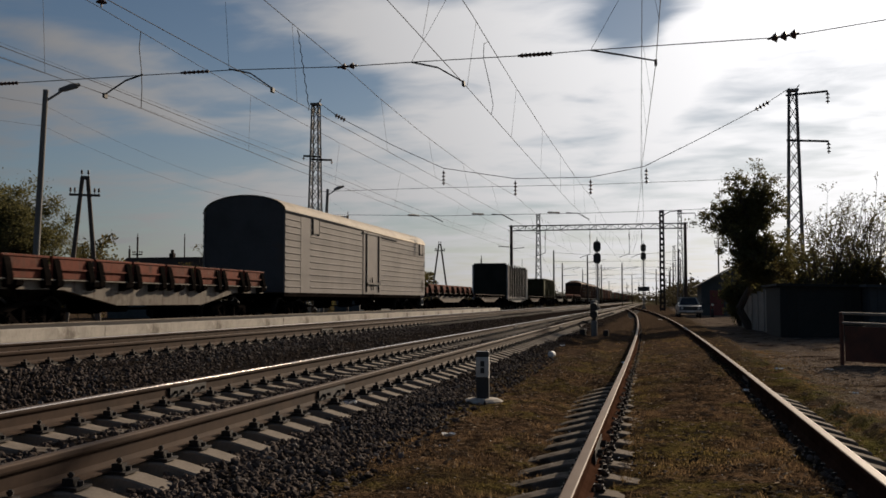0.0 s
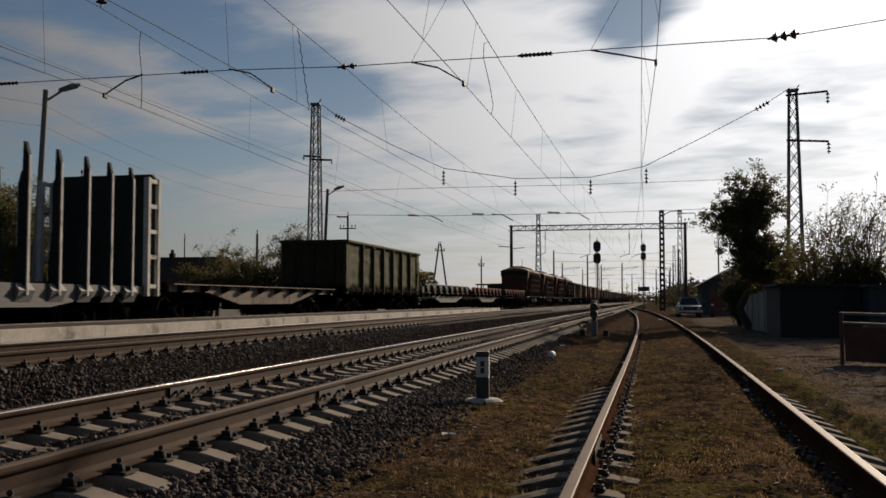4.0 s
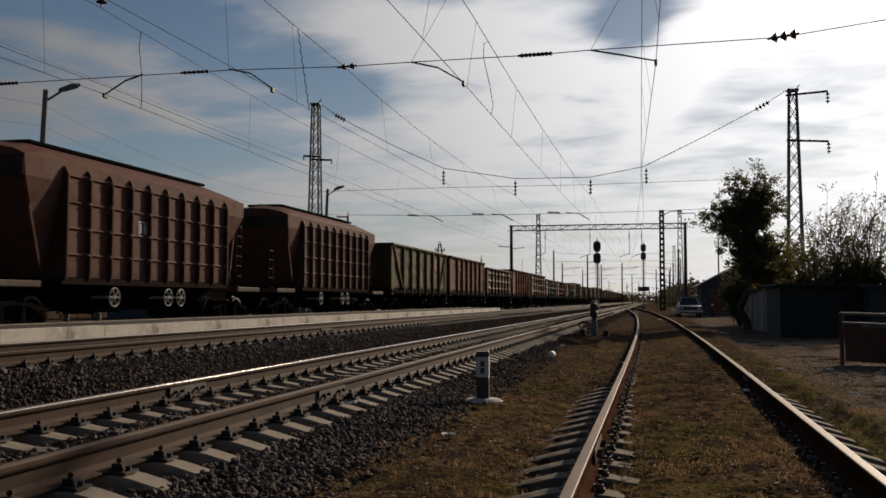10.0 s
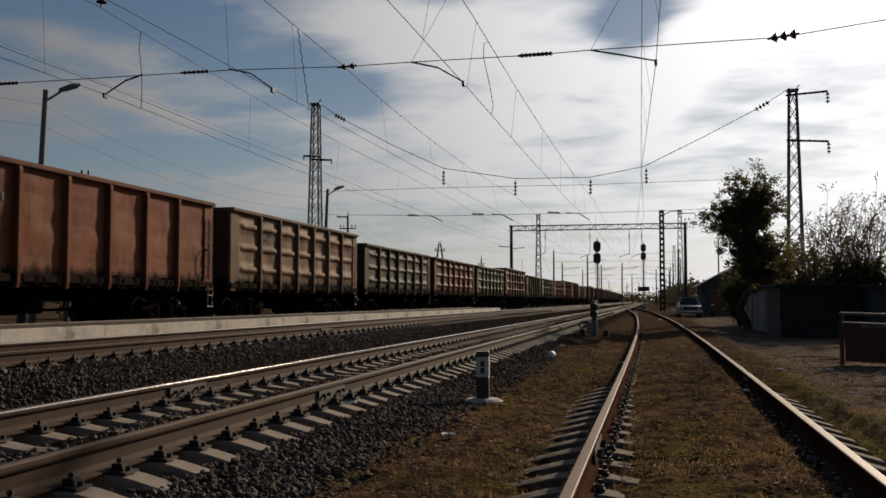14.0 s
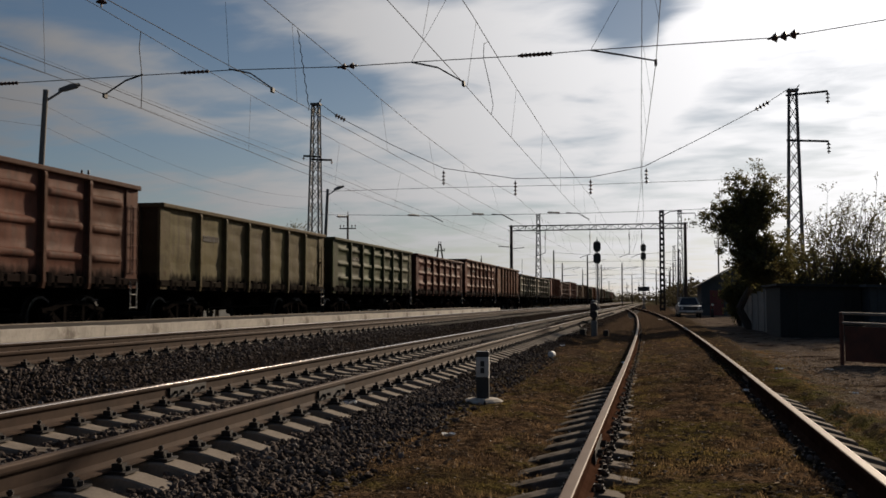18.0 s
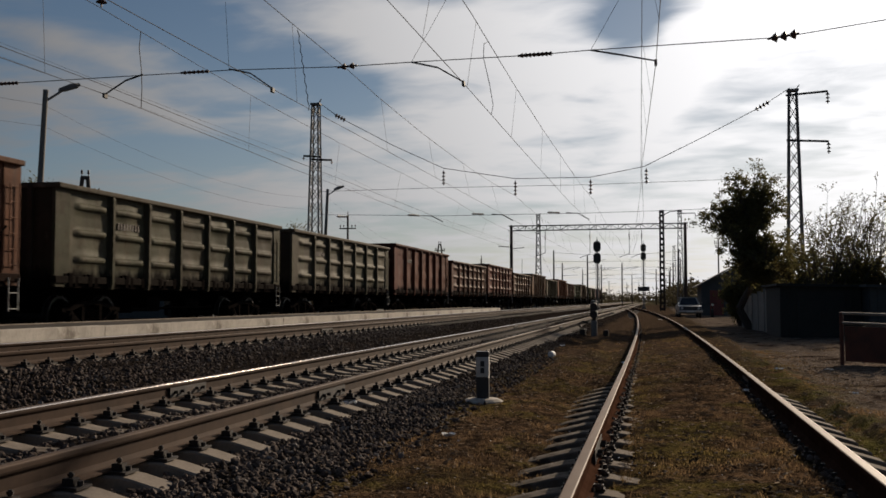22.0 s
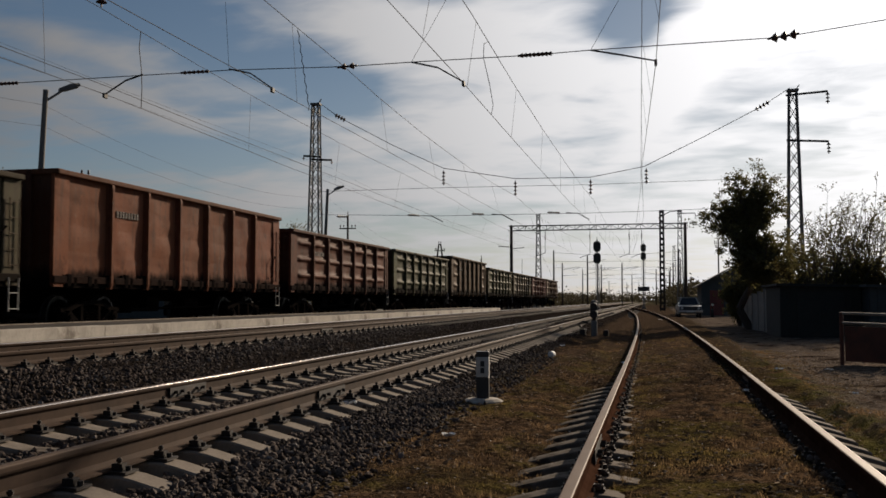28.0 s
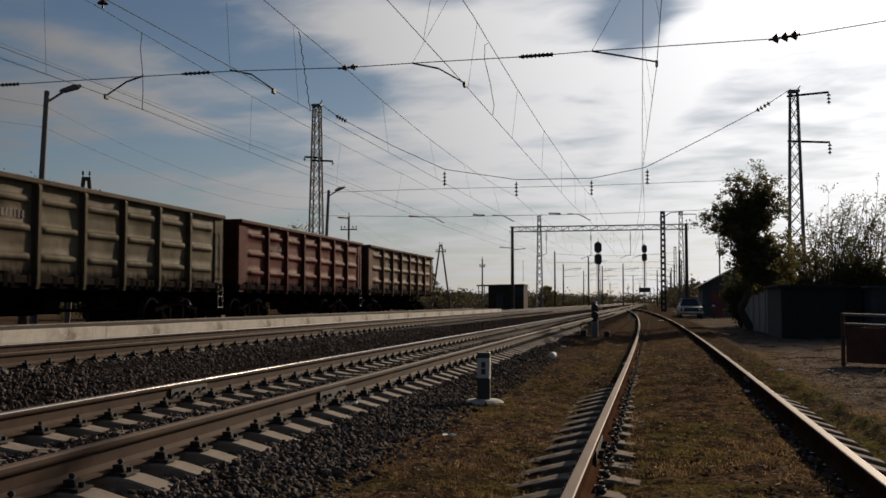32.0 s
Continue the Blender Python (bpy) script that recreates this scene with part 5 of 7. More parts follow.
def build_hopper():
    w = thing("grain_hopper", "rust-brown covered grain hopper wagon with deep vertical ribs", "hopper wagon", "wagons of the goods train")
    hw, z0, ze, top = 1.42, 1.36, 3.90, 4.36
    hb, ht = 4.06, 5.45                       # half length of the ribbed side, and of the roof
    running_gear(w, 7.36, 5.25)
    paint = (0.22, 0.125, 0.095)
    section = [(-hw, ze), (-1.18, ze + 0.20), (-0.62, top - 0.05), (0.0, top + 0.02), (0.62, top - 0.05), (1.18, ze + 0.20), (hw, ze)]
    part("body", Mesh().box(-hw, hw, -hb, hb, z0, ze), M_PAINT, w)
    for e in (-1, 1):                         # the funnel-shaped ends draw in below on three sides
        o = Mesh()
        o.v = [(-hw, e * hb, ze), (hw, e * hb, ze), (hw, e * ht, ze), (-hw, e * ht, ze), (-hw, e * (ht - 0.05), 3.45), (hw, e * (ht - 0.05), 3.45),
               (hw - 0.48, e * (hb + 0.02), z0), (-hw + 0.48, e * (hb + 0.02), z0), (hw, e * hb, 3.45), (-hw, e * hb, 3.45)]
        o.f = [(0, 1, 2, 3), (3, 2, 5, 4), (4, 5, 6, 7), (1, 8, 5, 2), (0, 3, 4, 9), (8, 6, 5), (9, 4, 7), (0, 9, 7, 6, 8, 1)]
        part("end_hopper", o, M_PAINT, w, "funnel-shaped end that draws in below")
        part("end_wall", Mesh().prism([(e * (ht + 0.003), 3.46), (e * (ht + 0.018), 3.46), (e * (ht + 0.018), ze - 0.02), (e * (ht + 0.003), ze - 0.02)], -hw + 0.01, hw - 0.01, "x"), M_PAINT, w, "upper end wall with its shade painted in")
    roof = Mesh().prism(section, -ht + 1.15, ht - 1.15)
    n = len(section)
    for e in (-1, 1):
        o = len(roof.v)
        roof.v += [(x, e * (ht - 1.15), z) for x, z in section] + [(x, e * ht, ze + (z - ze) * 0.55) for x, z in section]
        roof.f += [(o + i, o + i + 1, o + n + i + 1, o + n + i) for i in range(n - 1)] + [tuple(range(o + n, o + 2 * n))]
    part("roof", roof, M_PAINT, w, "dusty sloping roof")
    part("roof_walkway", Mesh().box(-0.66, 0.66, -ht + 1.2, ht - 1.2, top - 0.02, top + 0.05), M_UNDER, w)
    for y in (-3.3, -1.1, 1.1, 3.3):
        part("loading_hatch", Mesh().box(-0.35, 0.35, y - 0.7, y + 0.7, top + 0.05, top + 0.075, 0.01), M_PAINT, w)
    for s in (-1, 1):
        for i in range(10):
            y = -hb + i * 2 * hb / 9
            x0 = hw - 0.55 if i in (0, 9) else hw - 0.02
            d = 0.125
            r = Mesh().prism([(s * x0, z0 - 0.05), (s * (hw + d - 0.02), z0 - 0.05), (s * (hw + d), z0 + 0.2), (s * (hw + d), ze - 0.26), (s * (hw + 0.06), ze - 0.13), (s * (hw + 0.002), ze - 0.08), (s * (hw - 0.02), ze - 0.08),
                              (s * (hw - 0.02), 3.4), (s * x0, z0 + 0.1)], y - 0.03, y + 0.03)
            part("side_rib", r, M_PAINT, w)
        for i in range(9):
            y0, y1 = -hb + i * 2 * hb / 9, -hb + (i + 1) * 2 * hb / 9
            for k in range(4):
                z = z0 + 0.50 + k * 0.585
                g = Mesh().prism([(s * (hw - 0.01), z - 0.035), (s * (hw + 0.045), z), (s * (hw - 0.01), z + 0.06)], y0 + 0.03, y1 - 0.03)
                g.add([(s * hw, y1 - 0.04, z - 0.16), (s * hw, y1 - 0.34, z + 0.03), (s * (hw + 0.115), y1 - 0.04, z + 0.03), (s * hw, y1 - 0.04, z + 0.09)], [(0, 1, 2), (0, 2, 3), (1, 3, 2), (0, 3, 1)])
                part("stiffener", g, M_PAINT, w)
                part("bolt_cap", BOLT_CAP, None, w).location = (s * (hw + 0.10), y1 - 0.06, z + 0.005)
        part("side_sill", Mesh().box(min(s * (hw - 0.1), s * (hw + 0.06)), max(s * (hw - 0.1), s * (hw + 0.06)), -hb - 0.1, hb + 0.1, z0 - 0.16, z0 - 0.02), M_PAINT, w)
        for e in (-1, 1):
            part("end_platform", Mesh().box(min(s * 0.6, s * 1.5), max(s * 0.6, s * 1.5), min(e * 4.9, e * 6.6), max(e * 4.9, e * 6.6), 1.12, 1.26, 0.02), M_PAINT, w, "end platform sill")
            part("corner_strut", Mesh().bar((s * (hw - 0.18), e * (ht - 0.25), 3.44), (s * (hw - 0.12), e * (hb + 0.55), 1.26), 0.05, 0.05), M_PAINT, w)
            ladder(w, s * (hw - 0.4), e * 6.0, 1.26, ze - 0.3, 0.36, M_PAINT)
        for y in (-1.97, 0.65, 1.34):
            wheel = Mesh()
            pts = [(s * (hw + 0.02), y + 0.225 * math.cos(t * math.pi / 8), 0.92 + 0.225 * math.sin(t * math.pi / 8)) for t in range(17)]
            wheel.line(pts, 0.016, 6)
            for t in range(6):
                wheel.rod((s * (hw + 0.02), y, 0.92), pts[(t * 16) // 6], 0.010, 5)
            wheel.rod((s * (hw - 0.6), y, 0.92), (s * (hw + 0.05), y, 0.92), 0.035, 8)
            part("discharge_handwheel", wheel, M_PALE_EDGE, w, "pale discharge handwheel")
    for e in (-3.0, -1.0, 1.0, 3.0):
        f = Mesh()
        f.add([(-1.3, e - 0.95, z0), (1.3, e - 0.95, z0), (1.3, e + 0.95, z0), (-1.3, e + 0.95, z0), (-0.6, e - 0.25, 0.62), (0.6, e - 0.25, 0.62), (0.6, e + 0.25, 0.62), (-0.6, e + 0.25, 0.62)],
              [(0, 1, 2, 3), (4, 7, 6, 5), (0, 4, 5, 1), (1, 5, 6, 2), (2, 6, 7, 3), (3, 7, 4, 0)])
        part("discharge_hopper", f, M_UNDER, w)
    colour_all(w, paint)
    for o in w.children:
        if o.name.startswith(("roof", "body", "end_hopper", "side_rib", "stiffener")):
            o.color = (0.130, 0.074, 0.052, 0.3)
        # ribs darker than the body: shade of their near faces painted in
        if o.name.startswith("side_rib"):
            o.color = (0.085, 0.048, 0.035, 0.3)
        # near-black end walls and ladders: the shade of the ends is in their colour
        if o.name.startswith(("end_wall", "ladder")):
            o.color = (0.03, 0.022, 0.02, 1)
        if o.name.startswith("end_platform"):
            o.color = (0.10, 0.082, 0.068, 0.2)
    TRAIN.append((w, 178.34))
    for yc in (193.42, 208.34, 223.03):
        last = copy_thing(w, Matrix.Identity(4))
        TRAIN.append((last, yc))
        for o in last.children:                    # the last two are darker red
            if yc > 200 and o.name.startswith(("roof", "body", "end_hopper", "side_rib", "stiffener")):
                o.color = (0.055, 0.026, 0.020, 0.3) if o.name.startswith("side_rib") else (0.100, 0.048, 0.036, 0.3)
        if yc == 208.34:                           # a boxed mark on one of them only
            bars = Mesh()
            for y in (-0.80, -0.60):
                bars.box(hw + 0.004, hw + 0.012, y - 0.05, y + 0.05, 2.53, 2.77)
            for y0, y1, za, zb in ((-0.92, -0.48, 2.81, 2.84), (-0.92, -0.48, 2.46, 2.49), (-0.92, -0.89, 2.49, 2.81), (-0.51, -0.48, 2.49, 2.81)):
                bars.box(hw + 0.004, hw + 0.012, y0, y1, za, zb)
            part("painted_mark", bars, M_PALE_EDGE, last, "pale painted mark in a box")


build_hopper()


# ---- overhead line ----
def lattice_mast(label, x, y, h, w0=0.95, w1=0.42, arms=(), z=-0.45):
    mast = thing("lattice_mast", label, "lattice mast", "steel masts of the overhead line", at=(x, y, z))
    part("footing", Mesh().box(-0.75, 0.75, -0.75, 0.75, -0.3, 0.45, 0.06), M_POLE, mast)

    def half(t):
        return (w0 + (w1 - w0) * t / h) / 2

    for sx in (-1, 1):
        for sy in (-1, 1):
            part("leg", Mesh().bar((sx * half(0.4), sy * half(0.4), 0.4), (sx * half(h), sy * half(h), h), 0.08, 0.08), M_GALV, mast)
    n = 15 if abs(y) < 100 else 13
    near = abs(y) < 100
    br = [Mesh() for _ in range(4)]
    for i in range(n):
        za, zb = 0.5 + (h - 0.6) * i / n, 0.5 + (h - 0.6) * (i + 1) / n
        a, b = half(za), half(zb)
        for k, (p, q) in enumerate((((-a, -a), (a, -a)), ((-a, a), (a, a)), ((-a, -a), (-a, a)), ((a, -a), (a, a)))):
            f = b / a
            for u, v in ((p, q), (q, p)):
                if near:
                    part("brace", Mesh().bar((u[0], u[1], za), (v[0] * f, v[1] * f, zb), 0.038, 0.038), M_GALV, mast)
                else:
                    br[k].bar((u[0], u[1], za), (v[0] * f, v[1] * f, zb), 0.05, 0.05)
    for m in br:
        if m.v:
            tagged(part("bracing", m, M_GALV, mast), kind="stuff")
    part("cap", Mesh().box(-half(h) - 0.12, half(h) + 0.12, -half(h) - 0.05, half(h) + 0.05, h - 0.14, h, 0.02).bar((half(h), 0, h), (half(h) + 0.18, 0, h + 0.28), 0.06, 0.06), M_GALV, mast)
    for za, length, drop in arms:
        s = 1 if length > 0 else -1
        arm = part("bracket", Mesh().bar((-s * 0.4, 0, za), (length, 0, za + drop), 0.09, 0.12), M_STEEL_DARK, mast)
        string = 0.28 if x < 0 else 0.75
        insulator(arm, (length, 0, za + drop), (length, 0, za + drop - string), 3 if string > 0.5 else 1, 0.13 if string > 0.5 else 0.09)
    return mast


def insulator(parent, p, q, n=3, r=0.13, name="insulator"):
    """A string of porcelain sheds from p to q."""
    p, q = Vector(p), Vector(q)
    m = Mesh().rod(p, q, 0.025, 6)
    d = (q - p)
    for i in range(n):
        c = p + d * ((i + 0.7) / (n + 0.4))
        u = d.normalized() * 0.05
        m.rod(c - u, c + u, r * 0.35, 10, r2=r)
        m.rod(c + u, c + u * 1.5, r, 10, r2=r * 0.4)
    return part(name, m, M_GLASS_INS, parent)


def sagging(p, q, sag, n=10):
    p, q = Vector(p), Vector(q)
    return [p.lerp(q, i / n) - Vector((0, 0, 4 * sag * (i / n) * (1 - i / n))) for i in range(n + 1)]


lattice_mast("tall tapering galvanised lattice mast with short side brackets", -22.2, 61, 14.6, arms=((10.8, 1.15, -0.1), (10.95, -0.85, 0.1)))
lattice_mast("tall tapering galvanised lattice mast with two long brackets", 8.35, 61, 14.1, 1.0, 0.42, arms=((13.75, 2.0, 0.15), (11.0, 2.0, -0.15)))
lattice_mast("distant galvanised lattice mast beside the goods track", -16.95, 144, 14.2)
lattice_mast("distant galvanised lattice mast with a top bracket", 3.75, 144, 14.3, arms=((14.0, 2.2, 0.0),))
lattice_mast("distant galvanised lattice mast by the bend of the line", 4.6, 230, 14.0)
lattice_mast("distant galvanised lattice mast far along the line", -17.4, 310, 14.0)


def rigid_gantry(y, x0, x1, zb, zt, label):
    g = thing("portal_gantry", label, "gantry", "gantries over the tracks", at=(0, y, 0))
    for x in (x0, x1):
        part("post", Mesh().rod((x, 0, -0.6), (x, 0, zt + 0.1), 0.23, 12, r2=0.17), M_POST_DARK, g)
    for dy in (-0.28, 0.28):
        for z in (zb, zt):
            part("chord", Mesh().bar((x0 - 0.3, dy, z), (x1 + 0.3, dy, z), 0.09, 0.09), M_GALV, g)
        n = 24
        m = Mesh()
        for i in range(n):
            a, b = x0 + (x1 - x0) * i / n, x0 + (x1 - x0) * (i + 1) / n
            m.bar((a, dy, zb if i % 2 else zt), (b, dy, zt if i % 2 else zb), 0.045, 0.045)
            m.bar((b, dy, zb), (b, dy, zt), 0.04, 0.04)
        tagged(part("bracing", m, M_GALV, g), kind="stuff")
    return g


G1 = rigid_gantry(117, -17.1, 3.65, 9.4, 9.98, "rigid lattice gantry on two concrete posts across the tracks")
for x, zz, s in ((-17.1, 7.4, -1), (-17.1, 7.2, 1)):
    part("side_bracket", Mesh().bar((x, 0, zz), (x + s * 1.6, 0, zz + 0.1), 0.08, 0.08), M_STEEL_DARK, G1)
for x, zc in ((A_X, 6.0), (B_X, 6.0), (C_X, 6.2), (-2.6, 6.0)):
    part("dropper_tube", Mesh().rod((x + 1.2, 0, 9.4), (x + 1.2, 0, zc + 0.4), 0.03, 6).bar((x + 1.2, 0, zc + 0.45), (x, 0, zc + 0.02), 0.05, 0.05), M_STEEL_DARK, G1)
    insulator(G1, (x + 1.2, 0, 8.9), (x + 1.2, 0, 8.2))


# flexible cross-span on the two tall lattice masts
def cross_span_far():
    c = thing("cross_span", "sagging steel cross-span cables with hanging porcelain insulators", "cross span", "cross spans", at=(0, 61, 0))
    pts = [(-22.0, 14.2), (-20.55, 13.13), (-16.8, 11.1), (-13.36, 9.47), (-8.64, 8.66), (-3.85, 8.62), (-0.53, 9.2), (3.0, 10.9), (6.45, 12.64), (8.2, 13.75)]
    part("load_cable", Mesh().line([(x, 0, z) for x, z in pts], 0.022, 5), M_WIRE, c)
    part("upper_fixing_cable", Mesh().line([(-22.0, 0, 8.15), (-13.4, 0, 8.2), (-4, 0, 8.15), (8.2, 0, 8.3)], 0.014, 5), M_WIRE, c)
    part("lower_fixing_cable", Mesh().line([(-22.0, 0, 6.6), (-13.4, 0, 6.35), (-4, 0, 6.35), (1.6, 0, 6.43), (8.2, 0, 6.6)], 0.014, 5), M_WIRE, c)
    insulator(c, (-20.9, 0, 13.35), (-20.1, 0, 12.9), 4, 0.16)
    insulator(c, (6.1, 0, 12.45), (7.0, 0, 12.95), 4, 0.16)
    for x, z in ((-13.36, 9.45), (-8.64, 8.64), (-3.85, 8.6), (-0.4, 9.2)):
        insulator(c, (x, 0, z - 0.1), (x, 0, z - 1.1), 4, 0.13)
    for x in (-20.3, -15.4, -11.1, -6.2, 3.8):
        insulator(c, (x - 0.4, 0, 6.45), (x + 0.4, 0, 6.4), 5, 0.09)
    for x, tx in ((-14.9, -13.4), (-10.2, -8.8), (-5.4, -3.95), (1.7, 0.3)):
        part("registration_arm", Mesh().bar((x, 0, 6.4), ((x + tx) / 2, 0, 6.35), 0.05, 0.05).bar(((x + tx) / 2, 0, 6.35), (tx, 0, 5.95), 0.05, 0.05), M_STEEL_DARK, c)
    return c


cross_span_far()


def cross_span_near():
    c = thing("cross_span", "dark fixing cable with insulators and registration arms over the tracks", "cross span", "cross spans", at=(0, 21.5, 0))
    pts = [(-24, 6.4), (-16.26, 6.42), (-12.26, 6.44), (-10.07, 6.45), (-7.08, 6.38), (-5.48, 6.4), (-2.61, 6.41), (-1.33, 6.45), (2.74, 6.50), (4.84, 6.75), (12, 7.7)]
    part("fixing_cable", Mesh().line([(x, 0, z) for x, z in pts], 0.011, 5), M_WIRE, c)
    for xa, xb, n, r in ((-16.5, -15.9, 5, 0.05), (-11.35, -10.6, 6, 0.05), (-2.98, -2.2, 8, 0.055)):
        za, zb = (lerp(xa, pts), lerp(xb, pts))
        insulator(c, (xa, 0, za), (xb, 0, zb), n, r)
    insulator(c, (2.45, 0, 6.48), (3.1, 0, 6.56), 3, 0.115)
    insulator(c, (-7.3, 0, 6.37), (-6.8, 0, 6.39), 2, 0.085)
    for a, b, q in (((-12.37, 6.46), (-12.85, 6.33), (-13.41, 6.01)), ((-10.07, 6.48), (-9.5, 6.34), (-8.93, 5.94)), ((-5.48, 6.4), (-4.85, 6.24), (-4.24, 5.87)), ((-1.33, 6.45), (-0.6, 6.29), (0.09, 6.13))):
        part("registration_arm", Mesh().bar((a[0], 0, a[1]), (b[0], 0, b[1]), 0.035, 0.035).bar((b[0], 0, b[1]), (q[0], 0, q[1]), 0.03, 0.03), M_STEEL_DARK, c)
        part("clamp", Mesh().box(q[0] - 0.03, q[0] + 0.03, -0.08, 0.08, q[1] - 0.1, q[1] + 0.02, 0.01), M_STEEL_DARK, c)
        if a[0] > -12:
            lean = -0.16 if a[0] < -9 else 0.95
            part("stay_wire", Mesh().line([(a[0], 0, a[1]), (a[0] + lean, 0.1, a[1] + 1.7)], 0.006, 4), M_WIRE, c)
    return c


cross_span_near()


def catenary(label, xz, mess, drop_at, skew=1.0):
    """A contact wire through (x, y, z) points with its carrier wire above and droppers between them; skew: how far these slant along the track."""
    c = thing("overhead_wire", label, "overhead wire", "overhead wires")
    part("contact_wire", Mesh().line(xz, 0.0085, 5), M_WIRE, c)
    pts = []
    for a, b in zip(mess, mess[1:]):
        pts += sagging(a, b, 0.00016 * (b[1] - a[1]) ** 2, 10)[:-1]
    pts.append(Vector(mess[-1]))
    part("carrier_wire", Mesh().line(pts, 0.0095, 5), M_WIRE, c)
    for y in drop_at:
        yb = y * skew
        x0, z0 = lerp(yb, [(p[1], p[0]) for p in xz]), lerp(yb, [(p[1], p[2]) for p in xz])
        x1, z1 = lerp(y, [(p[1], p[0]) for p in pts]), lerp(y, [(p[1], p[2]) for p in pts])
        part("dropper", Mesh().rod((x0, yb, z0), (x1, y, z1), 0.005, 4), M_WIRE, c)
    return c


catenary("contact and carrier wires over the near main track", [(-4.7, -30, 5.95), (-4.34, 15.4, 5.9), (-4.28, 21.5, 5.89), (-4.2, 30.3, 5.80), (-4.0, 48, 5.66), (-3.9, 61, 5.8), (-4.3, 117, 5.95), (-3.9, 170, 6.0), (-4.1, 500, 6)],
         [(-4.05, -30, 8.2), (-4.05, 21.5, 7.46), (-4.05, 28.8, 7.33), (-4.05, 36, 7.31), (-4.05, 42.6, 7.36), (-4.0, 66, 7.74), (-4.1, 117, 8.3), (-4.0, 170, 7.7), (-4.1, 230, 7.8), (-4.1, 500, 7.8)],
         (17.8, 22.1, 28.9, 36, 43, 50, 57, 68, 76, 84, 92, 100))
catenary("contact and carrier wires over the second main track", [(-9.4, -30, 5.95), (-9.03, 14.6, 5.95), (-8.97, 21.5, 5.95), (-8.88, 31, 5.95), (-8.75, 45, 5.92), (-8.6, 61, 5.9), (-8.6, 117, 5.95), (-8.8, 170, 6.0), (-8.8, 500, 6)],
         [(-8.72, -30, 8.6), (-8.72, 20.4, 7.77), (-8.72, 26.4, 7.62), (-8.72, 30, 7.46), (-8.72, 36, 7.32), (-8.72, 42.3, 7.28), (-8.7, 50.4, 7.32), (-8.7, 61, 7.6), (-8.7, 117, 8.3), (-8.7, 170, 7.7), (-8.7, 500, 7.8)],
         (22.2, 30.2, 37, 44, 52, 68, 76, 84, 92, 100), 1.045)
catenary("contact and carrier wires over the goods track", [(-12.8, -30, 5.75), (-13.35, 17.4, 5.93), (-13.41, 21.5, 6.01), (-13.55, 30.8, 5.96), (-13.6, 34, 5.93), (-14.0, 61, 5.98), (-14.3, 117, 6.15), (-14, 500, 6.1)],
         [(-14.1, -30, 10.0), (-14.13, 22.0, 8.53), (-14.13, 28.5, 8.32), (-14.13, 35, 8.18), (-14.13, 42, 8.12), (-14.13, 54, 8.18), (-14.1, 67, 8.12), (-14.1, 117, 8.3), (-14, 500, 8)], (19.9, 32.0, 42, 53, 70, 82, 95), 0.955)
catenary("contact and carrier wires over the siding", [(0.9, -30, 6.1), (0.09, 21.5, 6.05), (-0.42, 38, 6.02), (-0.6, 61, 6.0), (-2.6, 117, 6.0), (-3.9, 150, 6.0)],
         [(0.5, -30, 7.9), (-0.19, 21.5, 7.7), (-0.75, 61, 7.9), (-2.4, 117, 8.3), (-3.9, 150, 8.0)], (14, 18, 25, 30, 36, 44, 50, 70, 84, 98))
extra = thing("overhead_wire", "second contact wire and jumpers over the goods track", "overhead wire", "overhead wires")
part("contact_wire", Mesh().line([(-12.8, -30, 6.0), (-13.35, 17.4, 6.17), (-13.41, 21.8, 6.23), (-13.52, 28, 6.22), (-13.61, 35, 6.26), (-13.74, 43.3, 6.29), (-14.0, 61, 6.35), (-14.1, 117, 6.9)], 0.0085, 5), M_WIRE, extra)
insulator(extra, (-14.13, 22.4, 9.15), (-14.13, 22.4, 8.55), 2, 0.15)
part("jumper_wire", Mesh().line([(-14.13, 24.4, 8.46), (-14.0, 24.1, 7.9), (-13.75, 23.8, 7.2), (-13.55, 23.5, 6.6), (-13.45, 23.3, 6.0)], 0.012, 5), M_WIRE, extra, "straight dark jumper wire")
part("jumper_wire", Mesh().line([(-4.05, 23.8, 7.42), (-4.11, 23.5, 7.28), (-4.14, 23.6, 6.95), (-4.13, 24.4, 6.5), (-4.18, 25.3, 6.1), (-4.24, 25.4, 5.86)], 0.009, 5), M_WIRE, extra, "curved hanging jumper wire")
zig = [(-8.72 - 0.2 * u + (0.016 if k % 2 else -0.016), 22.6 + 1.4 * u, 7.66 - 1.76 * u) for k, u in enumerate(i / 16 for i in range(17))]
part("zigzag_dropper", Mesh().line(zig, 0.011, 5), M_WIRE, extra)
feeder = thing("feeder_wires", "thin feeder wires running beside the goods track", "wire", "overhead wires")
for x, z in ((-21.05, 9.7), (-23.05, 10.0)):
    part("wire", Mesh().line(sagging((x, -40, z + 0.6), (x, 61, z), 0.6, 16) + sagging((x, 61, z), (x + 1, 144, z), 0.9, 12)[1:], 0.005, 4), M_WIRE, feeder)
lamp_line = thing("feeder_wires", "thin slack cables strung between the lamp posts", "wire", "overhead wires")
for z, sag in ((6.1, 0.75), (6.75, 0.8)):
    part("wire", Mesh().line(sagging((-17.98, -1, z), (-17.98, 25.5, z), 0.7, 10) + sagging((-17.98, 25.5, z), (-17.98, 51.2, z - 0.1), sag, 12)[1:] + sagging((-17.98, 51.2, z - 0.1), (-25, 112, z), 1.2, 10)[1:], 0.004, 4), M_WIRE, lamp_line)


